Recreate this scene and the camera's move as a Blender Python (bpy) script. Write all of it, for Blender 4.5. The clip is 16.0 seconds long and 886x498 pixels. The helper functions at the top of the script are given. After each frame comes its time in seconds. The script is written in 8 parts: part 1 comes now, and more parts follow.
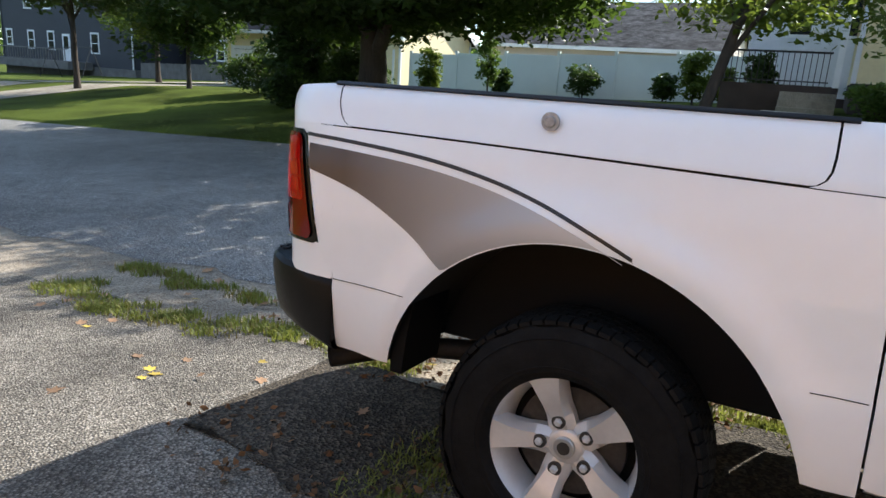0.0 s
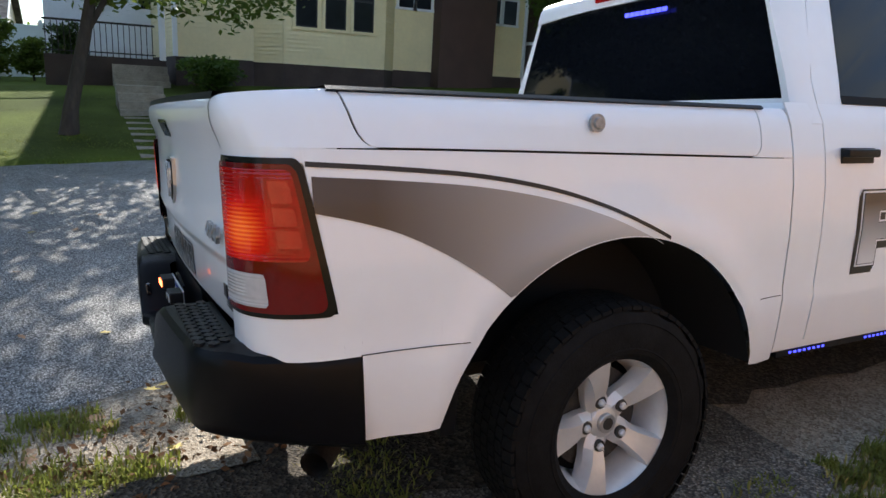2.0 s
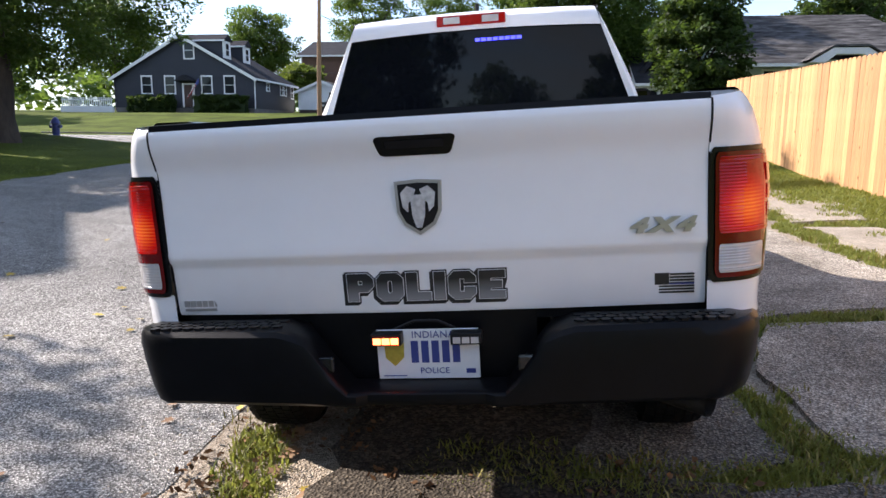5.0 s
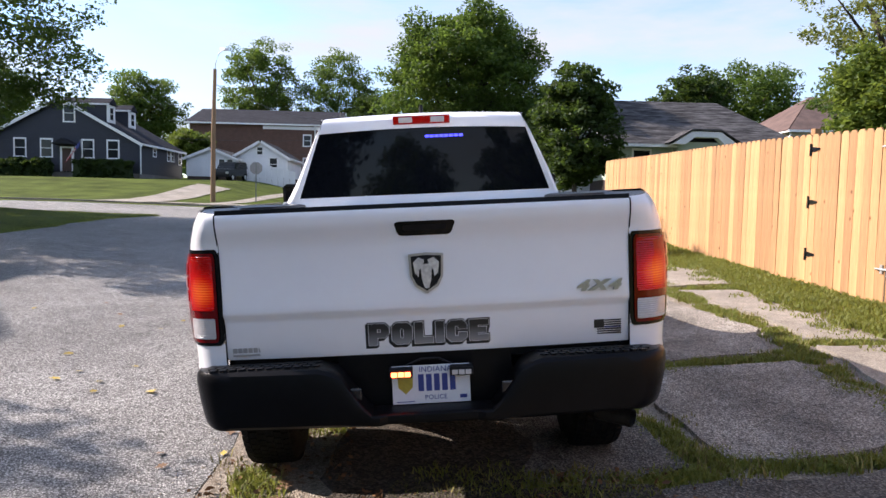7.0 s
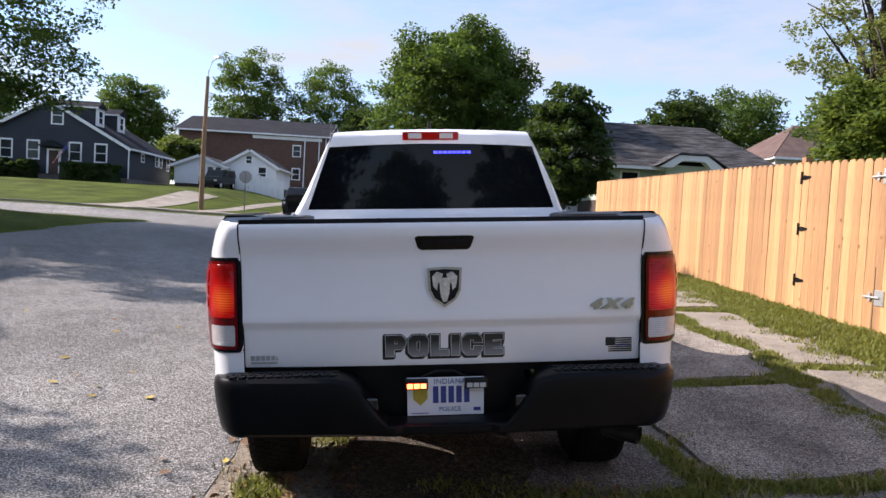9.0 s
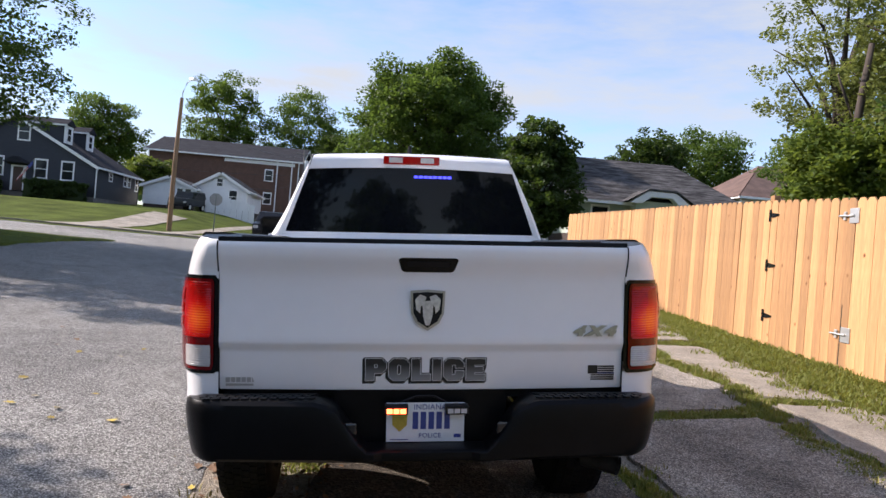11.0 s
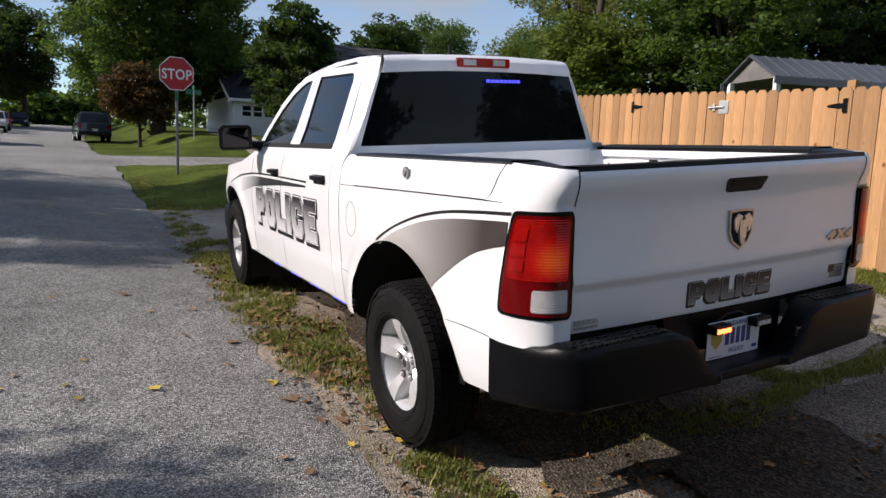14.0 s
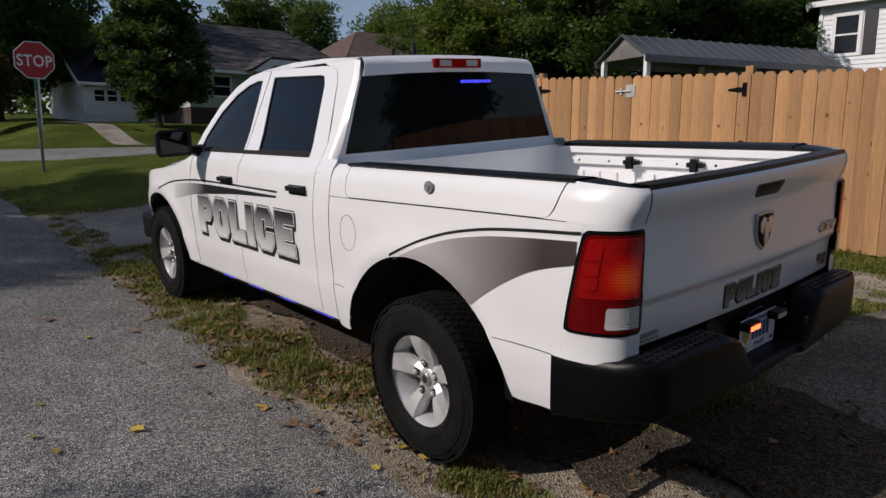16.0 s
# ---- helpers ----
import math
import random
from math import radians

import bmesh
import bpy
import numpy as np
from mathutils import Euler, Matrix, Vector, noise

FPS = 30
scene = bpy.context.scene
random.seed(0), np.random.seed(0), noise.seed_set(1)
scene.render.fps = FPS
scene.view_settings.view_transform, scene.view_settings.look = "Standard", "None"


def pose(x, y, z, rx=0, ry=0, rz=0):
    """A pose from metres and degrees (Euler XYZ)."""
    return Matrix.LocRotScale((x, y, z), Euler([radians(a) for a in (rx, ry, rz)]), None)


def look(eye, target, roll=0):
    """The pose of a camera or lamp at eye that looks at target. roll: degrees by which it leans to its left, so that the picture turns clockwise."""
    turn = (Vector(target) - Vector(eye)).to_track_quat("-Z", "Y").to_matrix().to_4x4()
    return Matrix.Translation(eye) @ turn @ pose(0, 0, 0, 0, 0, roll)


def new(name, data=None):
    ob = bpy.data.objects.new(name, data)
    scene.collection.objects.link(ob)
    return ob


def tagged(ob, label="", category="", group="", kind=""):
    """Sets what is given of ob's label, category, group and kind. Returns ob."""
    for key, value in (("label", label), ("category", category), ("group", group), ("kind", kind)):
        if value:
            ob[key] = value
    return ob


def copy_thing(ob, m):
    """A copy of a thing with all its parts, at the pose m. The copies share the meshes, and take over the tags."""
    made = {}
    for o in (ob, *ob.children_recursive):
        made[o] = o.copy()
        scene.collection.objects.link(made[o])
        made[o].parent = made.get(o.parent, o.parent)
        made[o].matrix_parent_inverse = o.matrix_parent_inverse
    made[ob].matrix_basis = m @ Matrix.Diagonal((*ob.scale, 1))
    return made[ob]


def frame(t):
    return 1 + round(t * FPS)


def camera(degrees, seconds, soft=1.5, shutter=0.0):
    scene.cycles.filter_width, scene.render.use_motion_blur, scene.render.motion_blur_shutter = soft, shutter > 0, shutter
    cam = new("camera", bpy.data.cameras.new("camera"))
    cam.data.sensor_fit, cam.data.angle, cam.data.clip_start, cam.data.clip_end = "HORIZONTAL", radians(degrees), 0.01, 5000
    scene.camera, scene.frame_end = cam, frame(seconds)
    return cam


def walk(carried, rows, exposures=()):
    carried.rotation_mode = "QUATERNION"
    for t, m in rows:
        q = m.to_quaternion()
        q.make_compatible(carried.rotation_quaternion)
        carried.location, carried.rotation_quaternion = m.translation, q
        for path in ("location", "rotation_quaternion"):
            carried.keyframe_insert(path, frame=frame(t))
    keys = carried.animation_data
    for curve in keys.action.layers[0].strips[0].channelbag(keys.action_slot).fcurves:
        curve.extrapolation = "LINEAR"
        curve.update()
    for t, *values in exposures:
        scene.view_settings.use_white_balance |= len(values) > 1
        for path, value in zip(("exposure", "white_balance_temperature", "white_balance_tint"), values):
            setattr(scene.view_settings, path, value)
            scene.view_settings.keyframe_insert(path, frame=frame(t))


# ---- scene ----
cam = camera(65.8, 16.0)
PATH = [
    (0, (2.792, 1.787, 1.318), (1.054, 0.863, 0.963), 3.2),
    (0.5, (2.909, 1.268, 1.351), (1.016, 0.69, 1.064), 1.6),
    (0.7, (2.882, 1.058, 1.353), (0.973, 0.567, 1.017), 0.4),
    (1, (2.772, 0.733, 1.333), (0.794, 0.54, 1.11), -1.2),
    (1.5, (2.66, 0.264, 1.346), (0.766, 0.781, 0.965), 0.1),
    (2, (2.502, -0.158, 1.381), (0.761, 0.744, 0.987), -0.7),
    (2.5, (2.178, -0.489, 1.387), (0.59, 0.682, 1.056), 0.3),
    (3, (1.92, -0.892, 1.379), (0.677, 0.636, 1.032), -1.4),
    (3.2, (1.808, -1.003, 1.402), (0.699, 0.614, 1.008), -1.1),
    (5.3, (0.176, -1.941, 1.438), (0.041, 0.017, 1.052), -4.4),
    (5.5, (0.15, -2.023, 1.504), (0.088, -0.057, 1.141), -4.2),
    (6, (0.142, -2.244, 1.541), (0.165, -0.257, 1.315), -0.6),
    (6.5, (0.107, -2.436, 1.545), (0.112, -0.453, 1.279), -0.9),
    (7, (-0.044, -2.52, 1.543), (0.028, -0.534, 1.323), -2.4),
    (7.5, (-0.152, -2.568, 1.551), (-0.014, -0.582, 1.358), -0.7),
    (8, (-0.18, -2.572, 1.552), (-0.034, -0.587, 1.355), -0.0),
    (8.5, (-0.171, -2.57, 1.554), (-0.029, -0.583, 1.375), 0.2),
    (9, (-0.178, -2.573, 1.552), (-0.062, -0.584, 1.374), -0.5),
    (11.5, (-0.279, -2.508, 1.498), (-0.053, -0.522, 1.415), 1.2),
    (12, (-0.466, -2.286, 1.402), (-0.171, -0.318, 1.206), 0.5),
    (12.5, (-0.904, -2.139, 1.404), (-0.508, -0.187, 1.219), 2.8),
    (12.9, (-1.33, -2.074, 1.47), (-0.759, -0.177, 1.196), 0.9),
    (13, (-1.434, -2.053, 1.474), (-0.857, -0.159, 1.19), 1.4),
    (13.5, (-1.87, -1.805, 1.537), (-1.213, 0.061, 1.247), -2.2),
    (14, (-2.292, -1.656, 1.624), (-1.356, 0.066, 1.222), -0.1),
    (14.5, (-2.579, -1.438, 1.69), (-1.464, 0.176, 1.301), -0.9),
    (15, (-2.695, -1.25, 1.749), (-1.547, 0.332, 1.329), -1.8),
    (15.5, (-2.769, -1.195, 1.772), (-1.551, 0.318, 1.294), -1.8),
    (16, (-2.8, -1.195, 1.781), (-1.567, 0.308, 1.311), -1.2),
]
# The truck stands with its left wheels lower; TILT carries its upright frame into the world.
TILT = pose(0, 0, 0, 2.34, -3.77, 0)
EXPOSURES = [(0.0, 1.22, 6660, 9), (1.0, 1.18, 6660, 9), (1.5, 1.5, 6650, 9), (2.0, 1.16, 6650, 10), (3.0, 1.16, 6750, 13), (5.5, 1.28, 6930, 20), (7.0, 1.05, 6930, 22), (9.0, 0.88, 6880, 22), (12.5, 0.78, 6930, 20), (13.0, 0.74, 6930, 20), (13.5, 0.5, 6930, 19), (14.0, 0.12, 6930, 18), (14.5, 0.0, 6930, 18), (15.2, -0.36, 6930, 18), (16.0, -0.7, 6930, 18)]
walk(cam, [(t, TILT @ look(eye, target, roll)) for t, eye, target, roll in PATH], EXPOSURES)

# ---- light ----
SUN = (TILT.to_3x3() @ Vector((-1.32, 0.46, 1.0))).normalized()
world = bpy.data.worlds.new("sky")
scene.world = world
world.use_nodes = True
wn = world.node_tree.nodes
wl = world.node_tree.links
sky = wn.new("ShaderNodeTexSky")
sky.sky_type = "NISHITA"
sky.sun_disc = False
sky.sun_elevation = math.asin(SUN.z)
sky.sun_rotation = math.atan2(SUN.x, SUN.y)
sky.air_density, sky.dust_density, sky.ozone_density = 1.0, 0.35, 1.5
# thin white cloud bands over the blue
tc = wn.new("ShaderNodeTexCoord")
mp = wn.new("ShaderNodeMapping")
mp.inputs["Scale"].default_value = (1.0, 1.5, 4.5)
cn = wn.new("ShaderNodeTexNoise")
cn.inputs["Scale"].default_value = 1.7
cn.inputs["Detail"].default_value = 7
cn.inputs["Roughness"].default_value = 0.6
cr = wn.new("ShaderNodeValToRGB")
cr.color_ramp.elements[0].position, cr.color_ramp.elements[1].position = 0.40, 0.66
cm = wn.new("ShaderNodeMixRGB")
cm.inputs[2].default_value = (2.45, 2.78, 3.0, 1)
# the deep blue between the clouds
ct = wn.new("ShaderNodeMixRGB")
ct.blend_type = "MULTIPLY"
ct.inputs[0].default_value = 1.0
ct.inputs[2].default_value = (0.68, 0.84, 1.0, 1)
wl.new(tc.outputs["Generated"], mp.inputs[0])
wl.new(mp.outputs[0], cn.inputs["Vector"])
wl.new(cn.outputs["Fac"], cr.inputs[0])
wl.new(cr.outputs[0], cm.inputs[0])
wl.new(sky.outputs[0], ct.inputs[1])
wl.new(ct.outputs[0], cm.inputs[1])
wl.new(cm.outputs[0], wn["Background"].inputs[0])
wn["Background"].inputs[1].default_value = 0.16
sun = new("sun", bpy.data.lights.new("sun", "SUN"))
sun.data.energy, sun.data.angle, sun.data.color = 4.8, radians(0.53), (1.0, 0.975, 0.935)
sun.matrix_world = look((0, 0, 30), Vector((0, 0, 30)) - SUN)

# ---- materials ----
def ramp_noise(nt, vec, scale, lo, hi, detail=5):
    n = nt.nodes.new("ShaderNodeTexNoise")
    n.inputs["Scale"].default_value, n.inputs["Detail"].default_value = scale, detail
    nt.links.new(vec, n.inputs["Vector"])
    m = nt.nodes.new("ShaderNodeMapRange")
    m.inputs["From Min"].default_value, m.inputs["From Max"].default_value = 0.3, 0.7
    m.inputs["To Min"].default_value, m.inputs["To Max"].default_value = lo, hi
    nt.links.new(n.outputs["Fac"], m.inputs["Value"])
    return m.outputs[0]


def mat(name, col, rough=0.6, metal=0.0, var=0.12, scale=6.0, fine=60.0, bump=0.0, bscale=120.0, coat=0.0, spec=0.5,
        emit=None, power=0.0, island=0.0, rnd=0.0, trans=0.0, stretch=None):
    m = bpy.data.materials.new(name)
    m.use_nodes = True
    nt = m.node_tree
    b = nt.nodes["Principled BSDF"]
    b.inputs["Roughness"].default_value, b.inputs["Metallic"].default_value = rough, metal
    b.inputs["Coat Weight"].default_value, b.inputs["Specular IOR Level"].default_value = coat, spec
    b.inputs["Coat Roughness"].default_value = 0.03
    b.inputs["Transmission Weight"].default_value = trans
    b.inputs["Base Color"].default_value = (*col, 1)
    co = nt.nodes.new("ShaderNodeTexCoord").outputs["Object"]
    if stretch:
        mapping = nt.nodes.new("ShaderNodeMapping")
        mapping.inputs["Scale"].default_value = stretch
        nt.links.new(co, mapping.inputs[0])
        co = mapping.outputs[0]
    if var or island or rnd:
        factors = []
        if var:
            factors += [ramp_noise(nt, co, scale, 1 - var, 1 + var), ramp_noise(nt, co, fine, 1 - var * 0.6, 1 + var * 0.6)]
        if island:
            g = nt.nodes.new("ShaderNodeNewGeometry")
            r = nt.nodes.new("ShaderNodeMapRange")
            r.inputs["To Min"].default_value, r.inputs["To Max"].default_value = 1 - island, 1 + island
            nt.links.new(g.outputs["Random Per Island"], r.inputs["Value"])
            factors.append(r.outputs[0])
        if rnd:
            g = nt.nodes.new("ShaderNodeObjectInfo")
            r = nt.nodes.new("ShaderNodeMapRange")
            r.inputs["To Min"].default_value, r.inputs["To Max"].default_value = 1 - rnd, 1 + rnd
            nt.links.new(g.outputs["Random"], r.inputs["Value"])
            factors.append(r.outputs[0])
        out = factors[0]
        for f in factors[1:]:
            x = nt.nodes.new("ShaderNodeMath")
            x.operation = "MULTIPLY"
            nt.links.new(out, x.inputs[0])
            nt.links.new(f, x.inputs[1])
            out = x.outputs[0]
        v = nt.nodes.new("ShaderNodeVectorMath")
        v.operation = "SCALE"
        v.inputs[0].default_value = col
        nt.links.new(out, v.inputs["Scale"])
        nt.links.new(v.outputs[0], b.inputs["Base Color"])
    if bump:
        n = nt.nodes.new("ShaderNodeTexNoise")
        n.inputs["Scale"].default_value, n.inputs["Detail"].default_value = bscale, 4
        nt.links.new(co, n.inputs["Vector"])
        u = nt.nodes.new("ShaderNodeBump")
        u.inputs["Strength"].default_value, u.inputs["Distance"].default_value = bump, 0.02
        nt.links.new(n.outputs["Fac"], u.inputs["Height"])
        nt.links.new(u.outputs[0], b.inputs["Normal"])
    if emit:
        b.inputs["Emission Color"].default_value, b.inputs["Emission Strength"].default_value = (*emit, 1), power
    return m


def speckled(name, dark, mid, light, grain, patch, bump=0.6, rough=0.9, crack=0.0, amp=0.2, pits=0.0):
    """Aggregate: stones of several tones in a binder, with broad stains."""
    m = bpy.data.materials.new(name)
    m.use_nodes = True
    nt = m.node_tree
    b = nt.nodes["Principled BSDF"]
    b.inputs["Roughness"].default_value = rough
    b.inputs["Specular IOR Level"].default_value = 0.25
    co = nt.nodes.new("ShaderNodeTexCoord").outputs["Object"]
    v = nt.nodes.new("ShaderNodeTexVoronoi")
    v.inputs["Scale"].default_value = grain
    nt.links.new(co, v.inputs["Vector"])
    sep = nt.nodes.new("ShaderNodeSeparateColor")
    nt.links.new(v.outputs["Color"], sep.inputs[0])
    r = nt.nodes.new("ShaderNodeValToRGB")
    el = r.color_ramp.elements
    el[0].position, el[0].color = 0.0, (*dark, 1)
    el[1].position, el[1].color = 1.0, (*light, 1)
    e = el.new(0.5)
    e.color = (*mid, 1)
    nt.links.new(sep.outputs[0], r.inputs[0])
    s1 = ramp_noise(nt, co, patch, 1 - amp, 1 + amp, 6)
    s2 = ramp_noise(nt, co, patch * 9, 0.85, 1.15, 6)
    x = nt.nodes.new("ShaderNodeMath")
    x.operation = "MULTIPLY"
    nt.links.new(s1, x.inputs[0])
    nt.links.new(s2, x.inputs[1])
    out = x.outputs[0]
    if pits:
        pr = nt.nodes.new("ShaderNodeMapRange")
        pr.inputs["From Min"].default_value, pr.inputs["From Max"].default_value = 0.25, 0.75
        pr.inputs["To Min"].default_value, pr.inputs["To Max"].default_value = 1.12, 1 - pits
        nt.links.new(v.outputs["Distance"], pr.inputs["Value"])
        px = nt.nodes.new("ShaderNodeMath")
        px.operation = "MULTIPLY"
        nt.links.new(out, px.inputs[0])
        nt.links.new(pr.outputs[0], px.inputs[1])
        out = px.outputs[0]
    if crack:
        c = nt.nodes.new("ShaderNodeTexVoronoi")
        c.feature = "DISTANCE_TO_EDGE"
        c.inputs["Scale"].default_value = crack
        w = nt.nodes.new("ShaderNodeTexNoise")
        w.inputs["Scale"].default_value = 3.0
        w.inputs["Detail"].default_value = 6
        nt.links.new(co, w.inputs["Vector"])
        a = nt.nodes.new("ShaderNodeVectorMath")
        a.operation = "ADD"
        nt.links.new(co, a.inputs[0])
        nt.links.new(w.outputs["Color"], a.inputs[1])
        nt.links.new(a.outputs[0], c.inputs["Vector"])
        k = nt.nodes.new("ShaderNodeMapRange")
        k.inputs["From Max"].default_value = 0.006
        k.inputs["To Min"].default_value = 0.62
        nt.links.new(c.outputs["Distance"], k.inputs["Value"])
        y = nt.nodes.new("ShaderNodeMath")
        y.operation = "MULTIPLY"
        nt.links.new(out, y.inputs[0])
        nt.links.new(k.outputs[0], y.inputs[1])
        out = y.outputs[0]
    sc = nt.nodes.new("ShaderNodeVectorMath")
    sc.operation = "SCALE"
    nt.links.new(r.outputs[0], sc.inputs[0])
    nt.links.new(out, sc.inputs["Scale"])
    nt.links.new(sc.outputs[0], b.inputs["Base Color"])
    u = nt.nodes.new("ShaderNodeBump")
    u.inputs["Strength"].default_value, u.inputs["Distance"].default_value = bump, 0.012
    nt.links.new(v.outputs["Distance"], u.inputs["Height"])
    nt.links.new(u.outputs[0], b.inputs["Normal"])
    return m


M = {}
M["asphalt"] = speckled("asphalt", (0.115, 0.110, 0.102), (0.31, 0.300, 0.280), (0.64, 0.62, 0.58), 112, 0.35, 0.95, 0.9, 0.0, 0.22, 0.64)
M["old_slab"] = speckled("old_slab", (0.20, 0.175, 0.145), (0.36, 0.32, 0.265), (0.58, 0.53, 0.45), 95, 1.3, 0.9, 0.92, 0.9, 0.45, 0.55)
# darker concrete, lowered further in colour for the shade by the truck
M["dark_shaded_slab"] = speckled("dark_shaded_slab", (0.095, 0.083, 0.068), (0.175, 0.156, 0.130), (0.31, 0.28, 0.235), 95, 1.3, 0.8, 0.92, 0.9, 0.45, 0.5)
M["concrete"] = speckled("concrete", (0.22, 0.19, 0.15), (0.30, 0.265, 0.215), (0.40, 0.36, 0.30), 130, 0.8, 0.4, 0.9, 0.0, 0.26)
M["dirt"] = speckled("dirt", (0.17, 0.135, 0.098), (0.30, 0.25, 0.19), (0.42, 0.365, 0.29), 95, 1.3, 0.8, 0.95, 0.0, 0.30)
M["lawn"] = mat("lawn", (0.070, 0.092, 0.017), 0.9, var=0.42, scale=0.55, fine=30, bump=0.9, bscale=45, spec=0.05)

M["dry_blade"] = mat("dry_blade", (0.22, 0.19, 0.06), 0.7, var=0, island=0.4, spec=0.2)
# brown soil, its colour darkened to carry the shade of the truck
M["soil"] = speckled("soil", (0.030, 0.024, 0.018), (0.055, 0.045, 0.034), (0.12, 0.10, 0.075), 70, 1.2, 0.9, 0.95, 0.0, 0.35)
M["white_paint"] = mat("white_paint", (0.86, 0.865, 0.87), 0.32, var=0.015, scale=2, fine=14, coat=0.6, spec=0.5)
M["gap"] = mat("gap", (0.006, 0.006, 0.006), 0.9, var=0)
M["black_plastic"] = mat("black_plastic", (0.0085, 0.0085, 0.0098), 0.42, var=0.2, scale=9, bump=0.06, bscale=500, spec=0.22)
M["bumper_black"] = mat("bumper_black", (0.0040, 0.0040, 0.0048), 0.34, var=0.2, scale=9, bump=0.06, bscale=500, spec=0.15)
M["rubber"] = mat("rubber", (0.0075, 0.0073, 0.0073), 0.75, var=0.35, scale=14, bump=0.2, bscale=180, spec=0.14)
M["alloy"] = mat("alloy", (0.66, 0.66, 0.66), 0.42, 0.45, var=0.05, scale=12)
M["dark_metal"] = mat("dark_metal", (0.05, 0.048, 0.046), 0.6, 0.5, var=0.3, scale=8, bump=0.2, bscale=60)
M["sooty_steel"] = mat("sooty_steel", (0.022, 0.019, 0.017), 0.65, 0.3, var=0.3, scale=20, bump=0.2, bscale=90)
M["badge_silver"] = mat("badge_silver", (0.72, 0.72, 0.73), 0.22, 0.5, var=0.15, scale=60)
M["satin_badge"] = mat("satin_badge", (0.50, 0.495, 0.485), 0.30, 0.75, var=0.03)
M["black_gloss"] = mat("black_gloss", (0.01, 0.01, 0.011), 0.12, var=0, coat=0.5)
M["tinted_glass"] = mat("tinted_glass", (0.004, 0.005, 0.007), 0.03, var=0, spec=0.20)
M["red_lens"] = mat("red_lens", (0.135, 0.0015, 0.002), 0.10, var=0.12, scale=9, spec=0.4)
M["lamp_rim"] = mat("lamp_rim", (0.004, 0.004, 0.004), 0.25, var=0, spec=0.3)
M["red_segment"] = mat("red_segment", (0.26, 0.004, 0.004), 0.10, var=0.15, scale=20, coat=0.3, spec=0.5, emit=(1.0, 0.02, 0.01), power=0.05)
M["clear_lens"] = mat("clear_lens", (0.52, 0.50, 0.49), 0.12, var=0.06, scale=40, coat=0.8)
M["amber_led"] = mat("amber_led", (0.8, 0.2, 0.08), 0.3, var=0, emit=(1.0, 0.10, 0.03), power=8.0)
M["blue_led"] = mat("blue_led", (0.1, 0.1, 0.8), 0.3, var=0, emit=(0.05, 0.06, 1.0), power=1.5)
M["decal_black"] = mat("decal_black", (0.012, 0.012, 0.013), 0.4, var=0.05)
M["decal_white"] = mat("decal_white", (0.78, 0.78, 0.78), 0.4, var=0.02)
M["plate_white"] = mat("plate_white", (0.72, 0.73, 0.74), 0.4, var=0.03)
M["plate_blue"] = mat("plate_blue", (0.03, 0.05, 0.22), 0.4, var=0)
M["plate_gold"] = mat("plate_gold", (0.45, 0.35, 0.05), 0.4, var=0.1, scale=90)
M["cedar"] = mat("cedar", (0.45, 0.240, 0.103), 0.75, var=0.22, scale=5, fine=55, bump=0.3, bscale=60, rnd=0.27, stretch=(1, 1, 0.10))
M["galv"] = mat("galv", (0.55, 0.55, 0.53), 0.45, 0.8, var=0.1)
M["bark"] = mat("bark", (0.055, 0.042, 0.033), 0.95, var=0.3, scale=5, fine=24, bump=1.0, bscale=18, stretch=(1, 1, 0.25))
M["pole_wood"] = mat("pole_wood", (0.26, 0.16, 0.09), 0.9, var=0.2, scale=3, bump=0.5, bscale=30, stretch=(1, 1, 0.1))


def leafy(name, col, tip):
    m = mat(name, col, 0.55, var=0, island=0.38, spec=0.25)
    nt = m.node_tree
    b = nt.nodes["Principled BSDF"]
    t = nt.nodes.new("ShaderNodeBsdfTranslucent")
    t.inputs[0].default_value = (*tip, 1)
    x = nt.nodes.new("ShaderNodeMixShader")
    x.inputs[0].default_value = 0.4
    nt.links.new(b.outputs[0], x.inputs[1])
    nt.links.new(t.outputs[0], x.inputs[2])
    nt.links.new(x.outputs[0], nt.nodes["Material Output"].inputs[0])
    return m


M["blade"] = leafy("blade", (0.150, 0.172, 0.040), (0.31, 0.34, 0.065))
M["leaf"] = leafy("leaf", (0.046, 0.084, 0.019), (0.16, 0.25, 0.038))
M["leaf_light"] = leafy("leaf_light", (0.072, 0.110, 0.021), (0.22, 0.29, 0.043))
M["leaf_dark"] = leafy("leaf_dark", (0.030, 0.054, 0.016), (0.085, 0.14, 0.022))
M["leaf_dry"] = leafy("leaf_dry", (0.12, 0.145, 0.045), (0.30, 0.34, 0.08))
M["leaf_rust"] = leafy("leaf_rust", (0.062, 0.042, 0.018), (0.15, 0.085, 0.028))
M["lock_metal"] = mat("lock_metal", (0.30, 0.30, 0.30), 0.42, 0.3, var=0.15, scale=60)
M["fallen"] = mat("fallen", (0.42, 0.30, 0.05), 0.7, var=0.2, scale=40, rnd=0.3)
M["dead_leaf"] = mat("dead_leaf", (0.16, 0.088, 0.045), 0.85, var=0, island=0.5, spec=0.1)
M["fallen_brown"] = mat("fallen_brown", (0.26, 0.15, 0.08), 0.8, var=0.2, scale=40, rnd=0.3)


